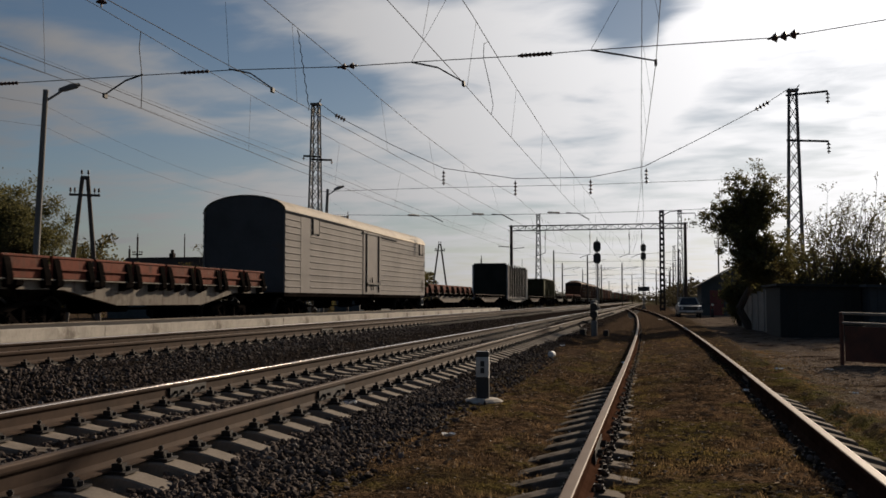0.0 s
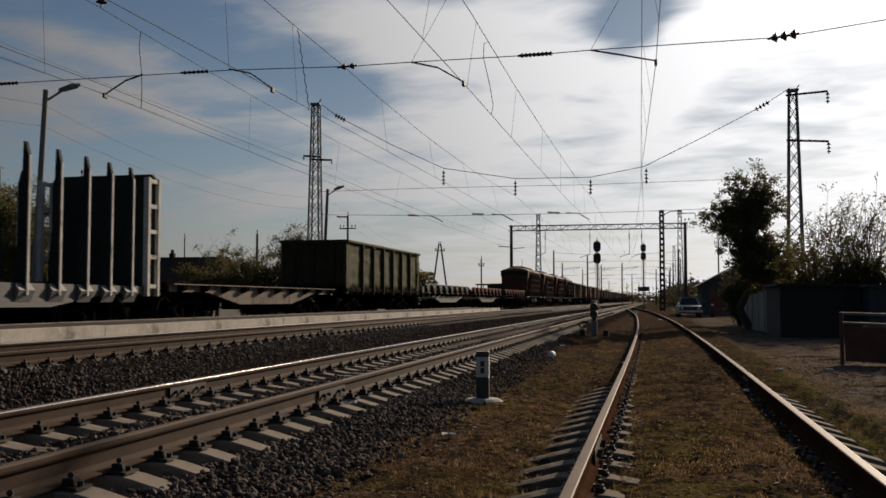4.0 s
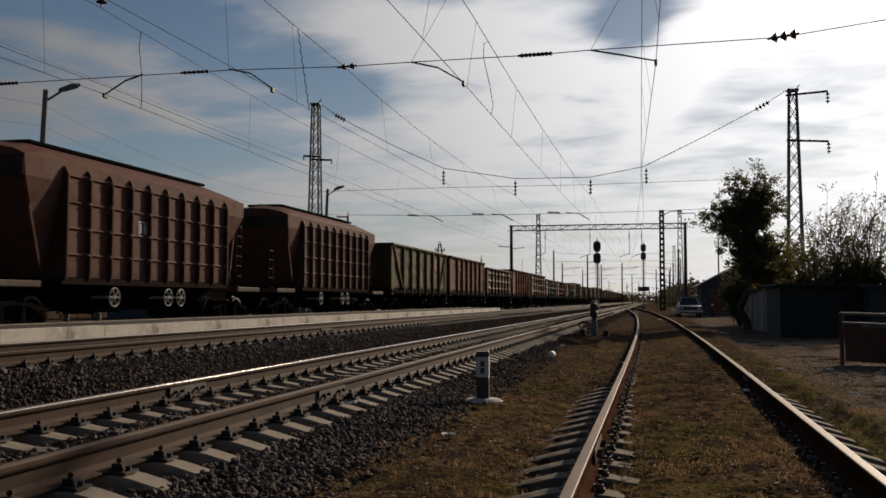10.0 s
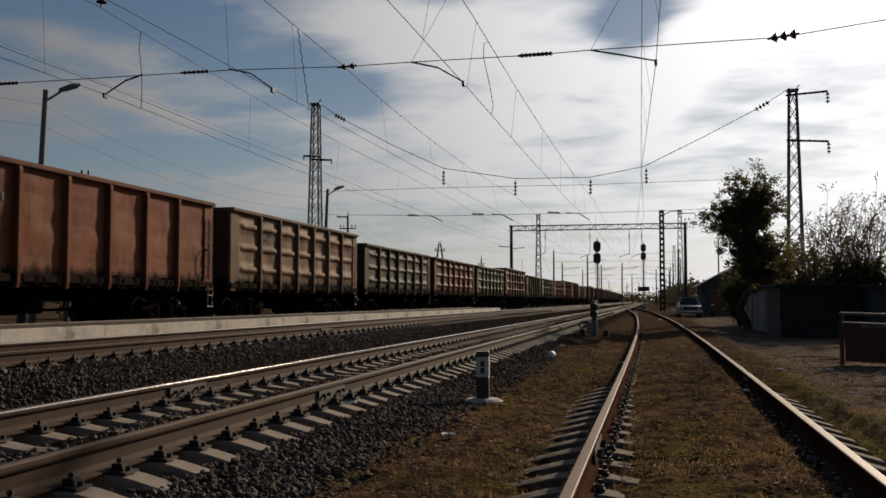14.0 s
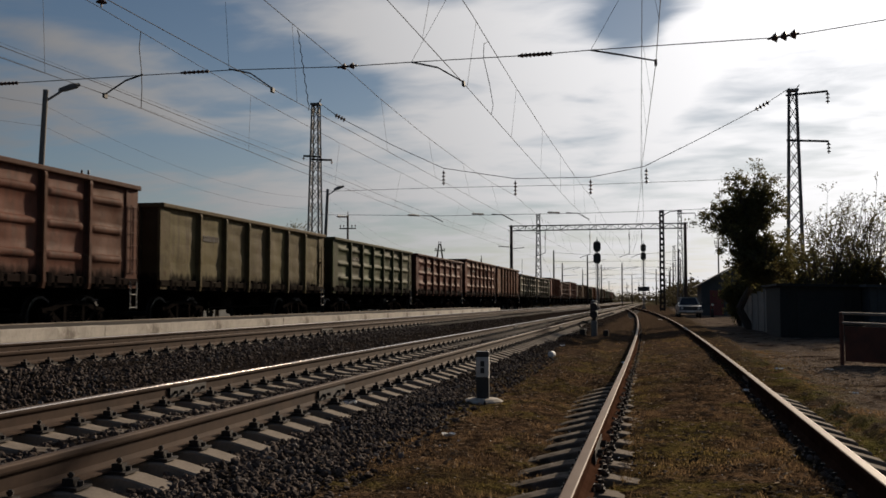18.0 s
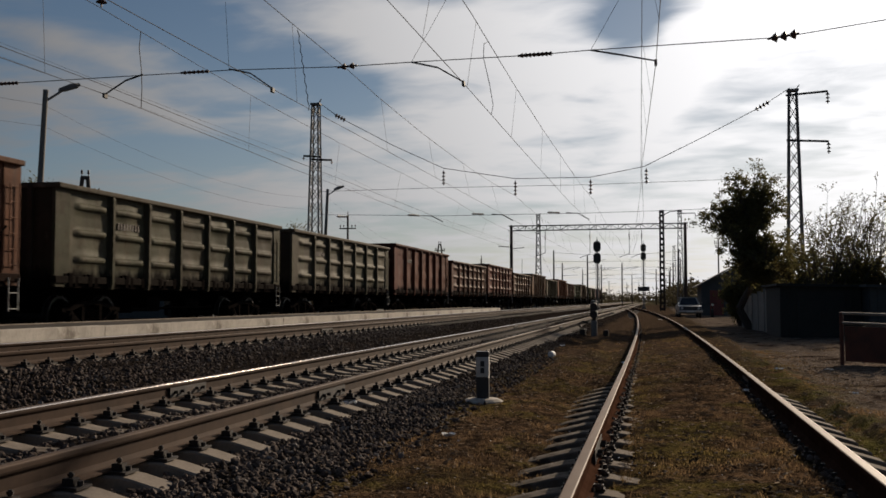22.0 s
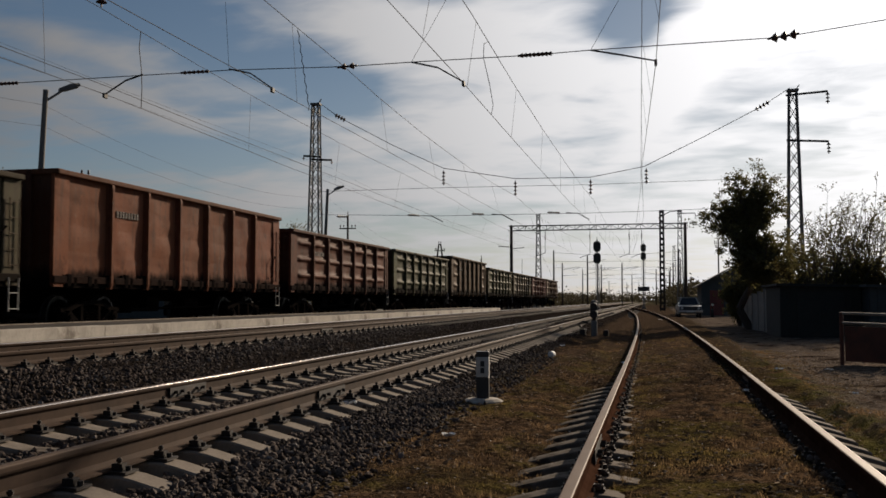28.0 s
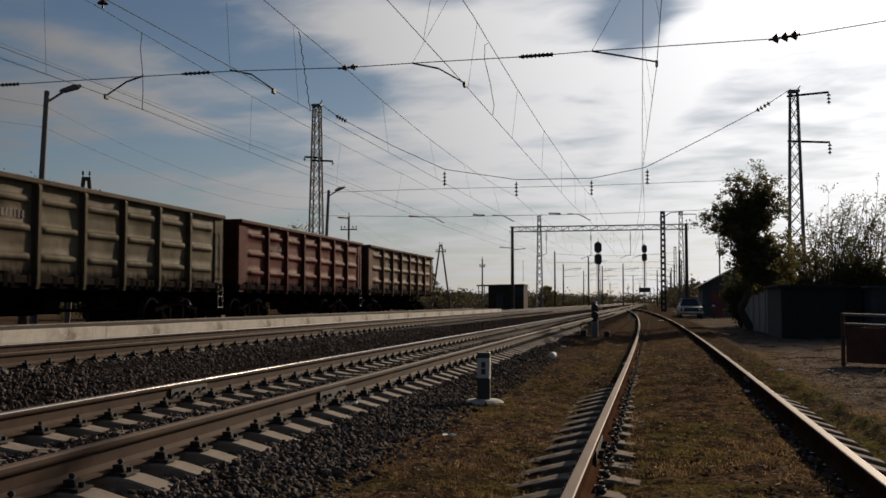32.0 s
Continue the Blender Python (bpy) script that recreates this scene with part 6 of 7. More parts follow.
# ---- poles and signals ----
def lamp_post(x, y, h, arm):
    p = thing("street_lamp", "grey concrete lamp post with a single cobra-head lamp", "street lamp", "lamp posts of the platform", at=(x, y, -0.5))
    part("pole", Mesh().rod((-0.22, 0, 0), (0.1, 0, h), 0.112, 12, r2=0.078), M_POLE, p)
    part("bracket", Mesh().rod((0.1, 0, h - 0.35), (0.45, arm * 0.35, h + 0.05), 0.035, 8), M_GALV, p)
    head = part("lamp_head", Mesh().prism([(-0.08, 0.0), (-0.05, 0.09), (0.30, 0.13), (0.55, 0.08), (0.58, 0.0)], -0.11, 0.11), M_GALV, p, "grey cobra-shaped lamp head")
    head.matrix_basis = pose(0.42, arm * 0.32, h + 0.02, 0, -22, math.degrees(math.atan2(arm, 1)))
    part("lens", Mesh().box(0.05, 0.5, -0.08, 0.08, -0.04, 0.0, 0.015), M_POLE, head, "milky lamp lens")
    return p


lamp_post(-18.0, 25.5, 7.7, 1.0)
lamp_post(-18.0, 51.2, 7.6, 1.6)


def small_insulator(m, x, y, z):
    m.lathe([(0.015, 0), (0.015, 0.10), (0.055, 0.10), (0.055, 0.14), (0.035, 0.17), (0.05, 0.20), (0.04, 0.26), (0.01, 0.28)], x, y, 8, z)


def a_frame_pole(x, y, h, spread, label):
    p = thing("utility_pole", label, "utility pole", "utility poles", at=(x, y, -0.6), rz=-57)
    for s in (-1, 1):
        part("leg", Mesh().rod((0, s * spread / 2, 0), (0, s * 0.11, h), 0.125, 10, r2=0.09), M_TIMBER, p)
    part("crossbar", Mesh().box(-0.06, 0.06, -0.66, 0.66, h - 0.87, h - 0.77, 0.01), M_TIMBER, p)
    part("top_block", Mesh().box(-0.1, 0.1, -0.18, 0.18, h - 0.12, h + 0.04, 0.01), M_TIMBER, p)
    m = Mesh()
    for yy, zz in ((-0.6, h - 0.77), (-0.42, h - 0.77), (0.42, h - 0.77), (0.6, h - 0.77), (-0.14, h + 0.04), (0.14, h + 0.04)):
        m = Mesh()
        small_insulator(m, 0, yy, zz)
        part("insulator", m, M_GLASS_INS, p)
    return p


a_frame_pole(-25, 38.6, 7.0, 1.45, "dark A-shaped timber pole with a crossbar and insulators")
a_frame_pole(-25, 112, 8.2, 2.6, "distant dark A-shaped timber pole with a lamp")


def t_pole(x, y, h, label, bars=((0.4, 1.0),), mat=None, r=0.11):
    p = thing("utility_pole", label, "utility pole", "utility poles", at=(x, y, -0.6))
    part("pole", Mesh().rod((0, 0, 0), (0, 0, h), r, 10, r2=r * 0.75), mat or M_TIMBER, p)
    for d, w in bars:
        part("crossbar", Mesh().box(-w, w, -0.05, 0.05, h - d - 0.1, h - d, 0.01), M_TIMBER, p)
        for xx in (-w * 0.9, -w * 0.5, w * 0.5, w * 0.9):
            m = Mesh()
            small_insulator(m, xx, 0, h - d)
            part("insulator", m, M_GLASS_INS, p)
    m = Mesh()
    small_insulator(m, 0, 0, h)
    part("insulator", m, M_GLASS_INS, p)
    return p


t_pole(-26, 79.7, 8.9, "slim dark timber pole with one crossbar", ((1.15, 0.75),))
t_pole(-20.5, 115, 6.6, "dark wooden post with small insulators on top", ((0.9, 0.35),))
t_pole(7.6, 120, 8.8, "dark utility pole with small crossbars", ((0.4, 0.5), (0.9, 0.4)))
t_pole(-27.65, 64, 6.2, "short dark timber post among the bushes", ())
t_pole(-46.3, 80, 7.3, "slim pole with a crossbar behind the house", ((1.6, 0.5),))
t_pole(-41.6, 80, 7.2, "thin plain post behind the house", (), r=0.07)
t_pole(-47.1, 80, 6.2, "short dark post behind the house", (), r=0.13)
t_pole(-60, 150, 10.5, "far timber pole with a crossbar", ((0.9, 1.2),))
t_pole(-20.6, 54, 5.0, "thin leaning post beside the goods track", (), r=0.07)


def perforated_column(x, y, h, w, label):
    p = thing("mast_column", label, "mast", "columns along the line", at=(x, y, -0.5))
    for s in (-1, 1):
        part("flange", Mesh().bar((s * w / 2, 0, 0), (s * w / 2 * 0.8, 0, h), 0.075, 0.2), M_STEEL_DARK, p)
    n = int(h / 0.62)
    m = Mesh()
    for i in range(n):
        z = 0.3 + i * (h - 0.4) / n
        m.box(-w / 2 * 0.9, w / 2 * 0.9, -0.06, 0.06, z, z + 0.26)
    part("batten_plates", m, M_STEEL_DARK, p)
    part("cap", Mesh().box(-w * 0.42, w * 0.42, -0.11, 0.11, h * 0.97, h), M_STEEL_DARK, p)
    return p


perforated_column(0.85, 104, 10.9, 0.40, "dark battened steel column standing between siding and road")


def far_posts():
    rng = random.Random(21)
    for x, y, h in ((-17.2, 185, 8.5), (-17.3, 240, 9.0), (-17.2, 300, 9.0), (3.6, 190, 8.5), (3.9, 260, 9.0), (-6.4, 200, 9.0), (-11.4, 170, 9.2), (-11.4, 215, 9.2), (-6.4, 290, 9.0),
                    (-17.2, 380, 9.0), (4.0, 340, 9.0), (-11.4, 420, 9.0), (-6.4, 420, 9.0), (0.5, 240, 9.0), (5.5, 210, 10.0)):
        t = thing("overhead_line_post", "distant dark post carrying an overhead line bracket", "post", "distant posts of the overhead line", at=(x, y, -0.5))
        part("pole", Mesh().rod((0, 0, 0), (0, 0, h), 0.16, 8, r2=0.11), M_POST_DARK, t)
        s = 1 if x < -6 else -1
        part("bracket", Mesh().bar((0, 0, h - 1.3), (s * 3.2, 0, h - 0.7), 0.07, 0.07).bar((0, 0, h - 2.4), (s * 3.0, 0, h - 2.3), 0.05, 0.05), M_STEEL_DARK, t)


far_posts()


def far_cross_span(y, x0, x1, h):
    g = thing("cross_span", "distant cross-span of thin wires between two dark posts", "cross-span", "distant cross-spans", at=(0, y, -0.5))
    for x in (x0, x1):
        part("post", Mesh().rod((x, 0, 0), (x, 0, h), 0.16, 8, r2=0.12), M_POST_DARK, g)
    for z, sag in ((h - 0.4, 0.5), (h - 2.0, 0.05), (h - 3.1, 0.05)):
        part("span_wire", Mesh().line(sagging((x0, 0, z), (x1, 0, z), sag), 0.02, 5), M_WIRE, g)
    for x in (A_X, B_X, C_X):
        part("steady_arm", Mesh().bar((x + 1.4, 0, h - 3.1), (x, 0, h - 3.5), 0.06, 0.06), M_STEEL_DARK, g)
    return g


for y in (172, 262):
    far_cross_span(y, -17.5, 4.2, 10.3)


def mast_signal(x, y, z, h, scale, label, box=False):
    s = thing("railway_signal", label, "railway signal", "mast signals", at=(x, y, z))
    part("mast", Mesh().rod((0, 0, 0), (0, 0, h), 0.09, 10, r2=0.08), M_GALV, s)
    part("footing", Mesh().box(-0.3, 0.3, -0.3, 0.3, -0.2, 0.35, 0.04), M_POLE, s)
    for zc in (h - 0.75 * scale, h - 2.15 * scale):
        head = part("signal_head", Mesh().prism([(-0.26 * scale, -0.62 * scale), (0.26 * scale, -0.62 * scale), (0.43 * scale, -0.36 * scale), (0.43 * scale, 0.36 * scale), (0.26 * scale, 0.62 * scale), (-0.26 * scale, 0.62 * scale), (-0.43 * scale, 0.36 * scale), (-0.43 * scale, -0.36 * scale)],
                                                -0.16, -0.10), M_BLACK, s, "black backing plate with hooded lenses")
        head.location = (0, 0, zc)
        for dz in (-0.28 * scale, 0.28 * scale):
            part("hood", Mesh().rod((0, -0.16, dz), (0, -0.42, dz - 0.02), 0.16 * scale, 12, r2=0.17 * scale), M_BLACK, head)
    part("ladder", Mesh().rod((-0.2, 0.25, 0.2), (-0.2, 0.25, h - 1), 0.02, 5).rod((0.2, 0.25, 0.2), (0.2, 0.25, h - 1), 0.02, 5), M_GALV, s)
    part("tip", Mesh().rod((0, 0, h), (0, 0, h + 0.4), 0.04, 6, r2=0.02), M_GALV, s)
    if box:
        part("route_box", Mesh().box(-0.75, 0.75, -0.35, -0.05, 2.4, 3.0, 0.03), M_BLACK, s, "dark indicator box")
    return s


mast_signal(-6.45, 113, -0.3, 8.15, 0.98, "two-headed black railway mast signal between the main tracks")
mast_signal(-1.35, 129, -0.35, 8.7, 0.80, "two-headed black railway mast signal with an indicator box", True)


def dwarf_signal():
    s = thing("dwarf_signal", "squat two-lens shunting signal on a concrete stump", "shunting signal", at=(-2.0, 32.9, -0.36))
    part("stump", Mesh().box(-0.10, 0.10, -0.10, 0.10, -0.1, 0.52, 0.03), M_POLE, s, "grey concrete stump")
    part("post", Mesh().rod((0, 0, 0.5), (0, 0, 0.72), 0.07, 10), M_STEEL_DARK, s)
    head = part("signal_head", Mesh().box(-0.12, 0.12, -0.10, 0.10, 0.62, 1.14, 0.05), M_BLACK, s)
    for z in (0.76, 1.02):
        part("hood", Mesh().rod((0, -0.10, z), (0, -0.30, z - 0.02), 0.115, 14, r2=0.12), M_BLACK, head)
    part("crown", Mesh().lathe([(0.115, 1.12), (0.11, 1.16), (0.06, 1.20), (0.01, 1.21)], 0, 0, 12), M_BLACK, s)
    box = part("cable_box", Mesh().box(-0.48, -0.28, -0.1, 0.15, -0.05, 0.24, 0.03), M_STEEL_DARK, s, "dark cable box")
    part("cable_box", Mesh().box(0.30, 0.48, -0.1, 0.15, -0.05, 0.20, 0.03), M_STEEL_DARK, s, "dark cable box")
    part("cable", Mesh().line([(-0.45, -0.1, 0.3), (-0.5, -0.2, 0.42), (-0.35, -0.22, 0.5), (-0.2, -0.1, 0.45)], 0.03, 6), M_RUBBER, s)
    return s


dwarf_signal()


def marker_post():
    p = thing("marker_post", "short square concrete marker post with white, grey and black bands", "marker post", at=(-1.99, 11.25, -0.36), rz=6)
    for name, z0, z1, mat, lab in (("base_band", -0.1, 0.30, M_BLACK, "black painted foot"), ("number_band", 0.30, 0.535, M_PALE_EDGE, "dirty pale band with dark marks"),
                                   ("top_band", 0.535, 0.60, M_BLACK, "dark weathered top")):
        part(name, Mesh().box(-0.075, 0.075, -0.075, 0.075, z0, z1, 0.006), mat, p, lab)
    part("base_mound", Mesh().lathe([(0.25, -0.05), (0.24, 0.02), (0.19, 0.045), (0.10, 0.055)], 0, 0, 14), M_WHITE_WALL, p, "whitewashed round mound")
    part("number_mark", Mesh().box(-0.024, 0.024, -0.081, -0.077, 0.345, 0.41).box(-0.024, 0.024, -0.081, -0.077, 0.425, 0.49), M_BLACK, p, "dark painted bars")
    return p


marker_post()


# ---- trees and bushes ----
def leaf_cloud(centres, per, size, rng):
    """Many small leaf clumps round the given centres (x, y, z, radius)."""
    V, F = [], []
    k = 0
    for cx, cy, cz, r in centres:
        for _ in range(per):
            c = np.array([cx, cy, cz]) + rng.normal(size=3) * r * np.array([0.62, 0.62, 0.5])
            a, b = rng.normal(size=3), rng.normal(size=3)
            a /= np.linalg.norm(a) + 1e-9
            b -= a * (a @ b)
            b /= np.linalg.norm(b) + 1e-9
            s = size * rng.uniform(0.6, 1.35)
            a, b = a * s, b * s * 0.55
            V += [tuple(c - a), tuple(c + b), tuple(c + a), tuple(c - b)]
            F.append((k, k + 1, k + 2, k + 3))
            k += 4
    m = Mesh()
    m.v, m.f = V, F
    return m


def tree(label, x, y, h, crown, trunk_r, mat, seed, limbs=9, per=130, size=0.09, gap=0.25, lean=(0, 0), base=0.3, fork=1, aims=(), rise=(0.15, 0.7), z=-0.4):
    rng = np.random.default_rng(seed)
    t = thing("tree", label, "tree", "trees and bushes", at=(x, y, z))
    wood = Mesh()
    cents = []
    tops = []
    for f in range(fork):
        off = (rng.uniform(-0.3, 0.3), rng.uniform(-0.3, 0.3)) if fork > 1 else (0, 0)
        top = np.array([lean[0] + off[0] * h * 0.5, lean[1] + off[1] * h * 0.5, h * 0.86 * rng.uniform(0.85, 1.0)])
        pts = [np.array([off[0] * 0.3, off[1] * 0.3, -0.2])]
        for i in range(1, 6):
            u = i / 5
            pts.append(top * np.array([u ** 1.3, u ** 1.3, u]) + rng.normal(size=3) * 0.035 * h * np.array([1, 1, 0]))
        for i in range(5):
            wood.rod(pts[i], pts[i + 1], trunk_r * (1 - 0.17 * i), 8, r2=trunk_r * (1 - 0.17 * (i + 1)))
        tops.append(pts)
    for i in range(limbs):
        pts = tops[i % fork]
        u = base + (0.95 - base) * (i + 0.5) / limbs
        k = min(4, int(u * 5))
        s = pts[k] + (pts[k + 1] - pts[k]) * (u * 5 - k)
        ang = rng.uniform(0, 6.283)
        reach = crown * rng.uniform(0.6, 1.05) * (1.15 - 0.65 * abs(u - 0.55))
        e = s + np.array([math.cos(ang) * reach, math.sin(ang) * reach, reach * rng.uniform(*rise)])
        if aims:                                   # limbs that reach for the lobes of an uneven crown
            ax, az, ar = aims[i % len(aims)]
            e = np.array([ax, rng.uniform(-0.6, 0.6), az]) + rng.normal(size=3) * ar * 0.35
            s = pts[k] * np.array([1, 1, 0]) + np.array([0, 0, min(az * 0.8, h * 0.6)])
        mid = (s + e) / 2 + np.array([0, 0, -0.06 * reach])
        r0 = trunk_r * 0.42 * (1.1 - u)
        wood.rod(s, mid, r0, 6, r2=r0 * 0.7)
        wood.rod(mid, e, r0 * 0.7, 6, r2=r0 * 0.25)
        for _ in range(9):
            w = rng.uniform(0.3, 1.05)
            c = s + (e - s) * w
            tw = c + rng.normal(size=3) * crown * 0.22 + np.array([0, 0, 0.08 * crown])
            wood.rod(c, tw, r0 * 0.3, 5, r2=0.008)
            if rng.uniform() > gap:
                cents.append((*tw, crown * rng.uniform(0.10, 0.26)))
    part("trunk", wood, M_BARK, t, "brown forking trunk")
    part("crown", leaf_cloud(cents, per, size, rng), mat, t, "uneven crown of small leaves")
    return t


# right-hand side
LOBES = ((-1.95, 4.47, 0.3), (-1.48, 4.75, 0.35), (-0.99, 5.0, 0.4), (-0.46, 5.21, 0.45), (-0.66, 5.83, 0.32), (0.08, 6.12, 0.4), (0.43, 5.8, 0.35), (0.17, 5.31, 0.45), (0.75, 5.4, 0.32), (0.99, 5.0, 0.3), (-0.15, 4.72, 0.4), (-0.85, 4.52, 0.3), (-1.32, 4.09, 0.25))
MASS = ((-1.09, 3.64, 0.3), (-0.57, 3.74, 0.35), (-1.1, 3.0, 0.4), (-0.48, 2.99, 0.5), (0.13, 3.41, 0.45), (0.64, 3.19, 0.5), (-0.91, 2.35, 0.45), (-0.09, 2.35, 0.5), (0.95, 2.5, 0.4), (0.52, 2.24, 0.5))


def shrub(label, x, y, h, spread, mat, seed, stems=40, per=16, size=0.04, side=0.0, z=-0.4, cluster=0.09):
    """A fan of thin stems from one stool, small leaves along their upper part."""
    rng = np.random.default_rng(seed)
    t = thing("bush", label, "bush", "trees and bushes", at=(x, y, z))
    wood, cents = Mesh(), []
    for _ in range(stems):
        ex, ey = rng.normal() * spread * 0.62 + side, rng.normal() * spread * 0.45
        top = h * rng.uniform(0.55, 1.0) * (1.0 - 0.25 * min(1.0, abs(ex - side) / (spread * 1.6)))
        pts = [np.array([ex * 0.12, ey * 0.12, -0.1])]
        for i in range(1, 6):
            u = i / 5
            pts.append(np.array([ex * (0.12 + 0.88 * u ** 1.35), ey * (0.12 + 0.88 * u ** 1.35), top * u]) + rng.normal(size=3) * 0.05)
        for i in range(5):
            wood.rod(pts[i], pts[i + 1], 0.026 * (1 - 0.17 * i), 5, r2=0.026 * (1 - 0.17 * (i + 1)))
            for _ in range(3):
                u = rng.uniform()
                s = pts[i] + (pts[i + 1] - pts[i]) * u
                if i >= 1:
                    e = s + np.array([rng.normal() * 0.20 + 0.12 * ex / spread, rng.normal() * 0.2, rng.uniform(0.10, 0.42)])
                    wood.rod(s, e, 0.009, 4, r2=0.004)
                    for w in (0.45, 0.75, 1.0):
                        cents.append((*(s + (e - s) * w), cluster))
    part("stem", wood, M_BARK, t, "thin brown stems")
    part("crown", leaf_cloud(cents, per, size, rng), mat, t, "feathery sprays of small leaves")
    return t


tree("dark dense tree with a wide uneven crown over the road", 4.08, 42.0, 6.2, 0.85, 0.17, M_LEAF_DARK, 3, limbs=60, per=42, size=0.048, gap=0.10, base=0.42, aims=LOBES, z=-0.51).scale = (1.09, 1.09, 1.09)
tree("dark dense undergrowth tree beside the panel fence", 4.45, 41.2, 3.9, 0.9, 0.16, M_LEAF_DARK, 5, limbs=52, per=56, size=0.05, gap=0.02, base=0.18, aims=MASS, z=-0.5).scale = (1.08, 1.08, 1.08)
shrub("feathery pale-leaved bush behind the shed", 6.0, 36.4, 5.4, 1.45, M_LEAF_LIGHT, 8, 54, 3, 0.042, 0.5)
shrub("feathery pale-leaved bush over the shed roof", 7.5, 37.2, 5.6, 1.6, M_LEAF_LIGHT, 9, 54, 3, 0.042, 0.3)
shrub("dense olive-green bush behind the sheds", 5.6, 38.2, 3.7, 0.9, M_LEAF_OLIVE, 12, 30, 7, 0.055, 0.0)
shrub("dense olive-green bush behind the sheds", 6.9, 37.6, 2.9, 1.6, M_LEAF_OLIVE, 14, 44, 6, 0.055, 0.0)
shrub("dense dark olive bush behind the blue shed", 9.0, 36.4, 3.0, 1.5, M_LEAF_OLIVE, 13, 50, 12, 0.06, 0.0, cluster=0.16)
shrub("dark overgrown bush in front of the house", 4.0, 47.0, 2.6, 0.75, M_LEAF_DARK, 15, 40, 16, 0.06, 0.0, cluster=0.16)
shrub("dark overgrown bush beside the house wall", 5.2, 49.0, 3.2, 0.9, M_LEAF_DARK, 16, 40, 16, 0.06, 0.0, cluster=0.16)
# left-hand side, beyond the goods track
tree("olive autumn tree beyond the goods track", -29.5, 40.5, 6.2, 2.3, 0.22, M_LEAF_DARK, 21, limbs=26, per=200, size=0.062, gap=0.10, base=0.25)
tree("olive autumn tree beyond the goods track", -33.5, 42.5, 7.2, 2.5, 0.22, M_LEAF_DARK, 22, limbs=26, per=200, size=0.062, gap=0.10, base=0.25)
tree("low olive bush beyond the goods track", -28.0, 44.5, 4.0, 1.7, 0.12, M_LEAF_OLIVE, 23, limbs=12, per=60, size=0.10, gap=0.1, fork=3, base=0.15)
for i, (x, y, h, c, m, gap) in enumerate(((-30.7, 64, 6.2, 1.6, M_LEAF_OLIVE, 0.82), (-28.7, 64, 5.3, 1.6, M_LEAF_OLIVE, 0.2), (-25.0, 64, 6.7, 1.8, M_LEAF_OLIVE, 0.1), (-23.4, 64.5, 5.3, 1.4, M_LEAF_OLIVE, 0.35), (-29.8, 61, 3.5, 1.7, M_LEAF_OLIVE, 0.15), (-26.8, 62, 3.9, 1.8, M_LEAF_OLIVE, 0.1), (-24.4, 62, 3.6, 1.7, M_LEAF_OLIVE, 0.15))):
    tree("autumn bush of brown and olive leaves with bare twigs", x, y, h, c, 0.10, m, 40 + i, limbs=26, per=60, size=0.06, gap=gap, fork=3, base=0.18)
tree("small half-bare tree beyond the platform's end", -29, 118, 5.0, 2.2, 0.14, M_LEAF_OLIVE, 60, limbs=12, per=40, size=0.16, gap=0.4, base=0.3)


M_LEAF_FAR = leaf_mat("brown_hedge_leaf", (0.055, 0.047, 0.038), (0.095, 0.08, 0.063), None, 0.2)


def far_woods():
    """Hedges and woods along the line, too far to count."""
    rng = np.random.default_rng(77)
    cents = []
    for _ in range(620):
        y = rng.uniform(150, 420)
        cents.append((rng.uniform(-60, -21), y, rng.uniform(-0.2, 1.9), rng.uniform(0.9, 1.6)))
    for _ in range(520):
        y = rng.uniform(130, 420)
        cents.append((rng.uniform(2.6 if y > 150 else 6.5, 26), y, rng.uniform(-0.2, 3.0), rng.uniform(0.9, 1.7)))
    m = leaf_cloud(cents, 170, 0.24, rng)
    single("hedge_woods", m, M_LEAF_FAR, "brown-green bushes and trees along the distant line", "bushes", kind="stuff")
    cents = []
    for _ in range(1100):
        y = rng.uniform(460, 800)
        cents.append((y * rng.uniform(-0.85, 0.36), y, rng.uniform(-1, 3.6), rng.uniform(2.5, 4.5)))
    m = leaf_cloud(cents, 90, 0.6, rng)
    single("distant_trees", m, M_LEAF_FAR, "hazy line of distant trees on the horizon", "distant trees", kind="stuff")
    for x, y, h in ((-22.5, 205, 4.2), (6.5, 175, 4.6), (8.5, 180, 4.4)):
        tree("small olive distant tree beside the line", x, y, h, 1.6, 0.12, M_LEAF_OLIVE, int(h * 10 + x), limbs=10, per=60, size=0.25, gap=0.1)


far_woods()

# ---- buildings, fence and car on the right ----
M_ROOF_SLATE = surf("grey_asbestos_slate", (0.17, 0.17, 0.17), (0.12, 0.12, 0.125), 0.9, scale=1.5, grain=15)
M_ROOF_BROWN = surf("dark_brown_roof_sheet", (0.05, 0.038, 0.032), (0.035, 0.027, 0.024), 0.95, scale=1.5, grain=15, spec=0.05)
M_HOUSE = surf("dull_blue_plaster", (0.075, 0.08, 0.08), (0.055, 0.06, 0.062), 0.9, scale=1.2, grain=20)
M_RED_DOOR = surf("dark_red_boards", (0.20, 0.045, 0.035), (0.14, 0.035, 0.03), 0.7, scale=2, grain=30)
M_FENCE = surf("grey_concrete_panel", (0.30, 0.275, 0.24), (0.23, 0.205, 0.175), 0.9, scale=1.4, grain=25, c3=(0.15, 0.135, 0.115))
M_SHED = surf("dark_green_sheet_steel", (0.018, 0.019, 0.018), (0.026, 0.026, 0.024), 0.9, scale=1.2, grain=20, c3=(0.05, 0.035, 0.025))
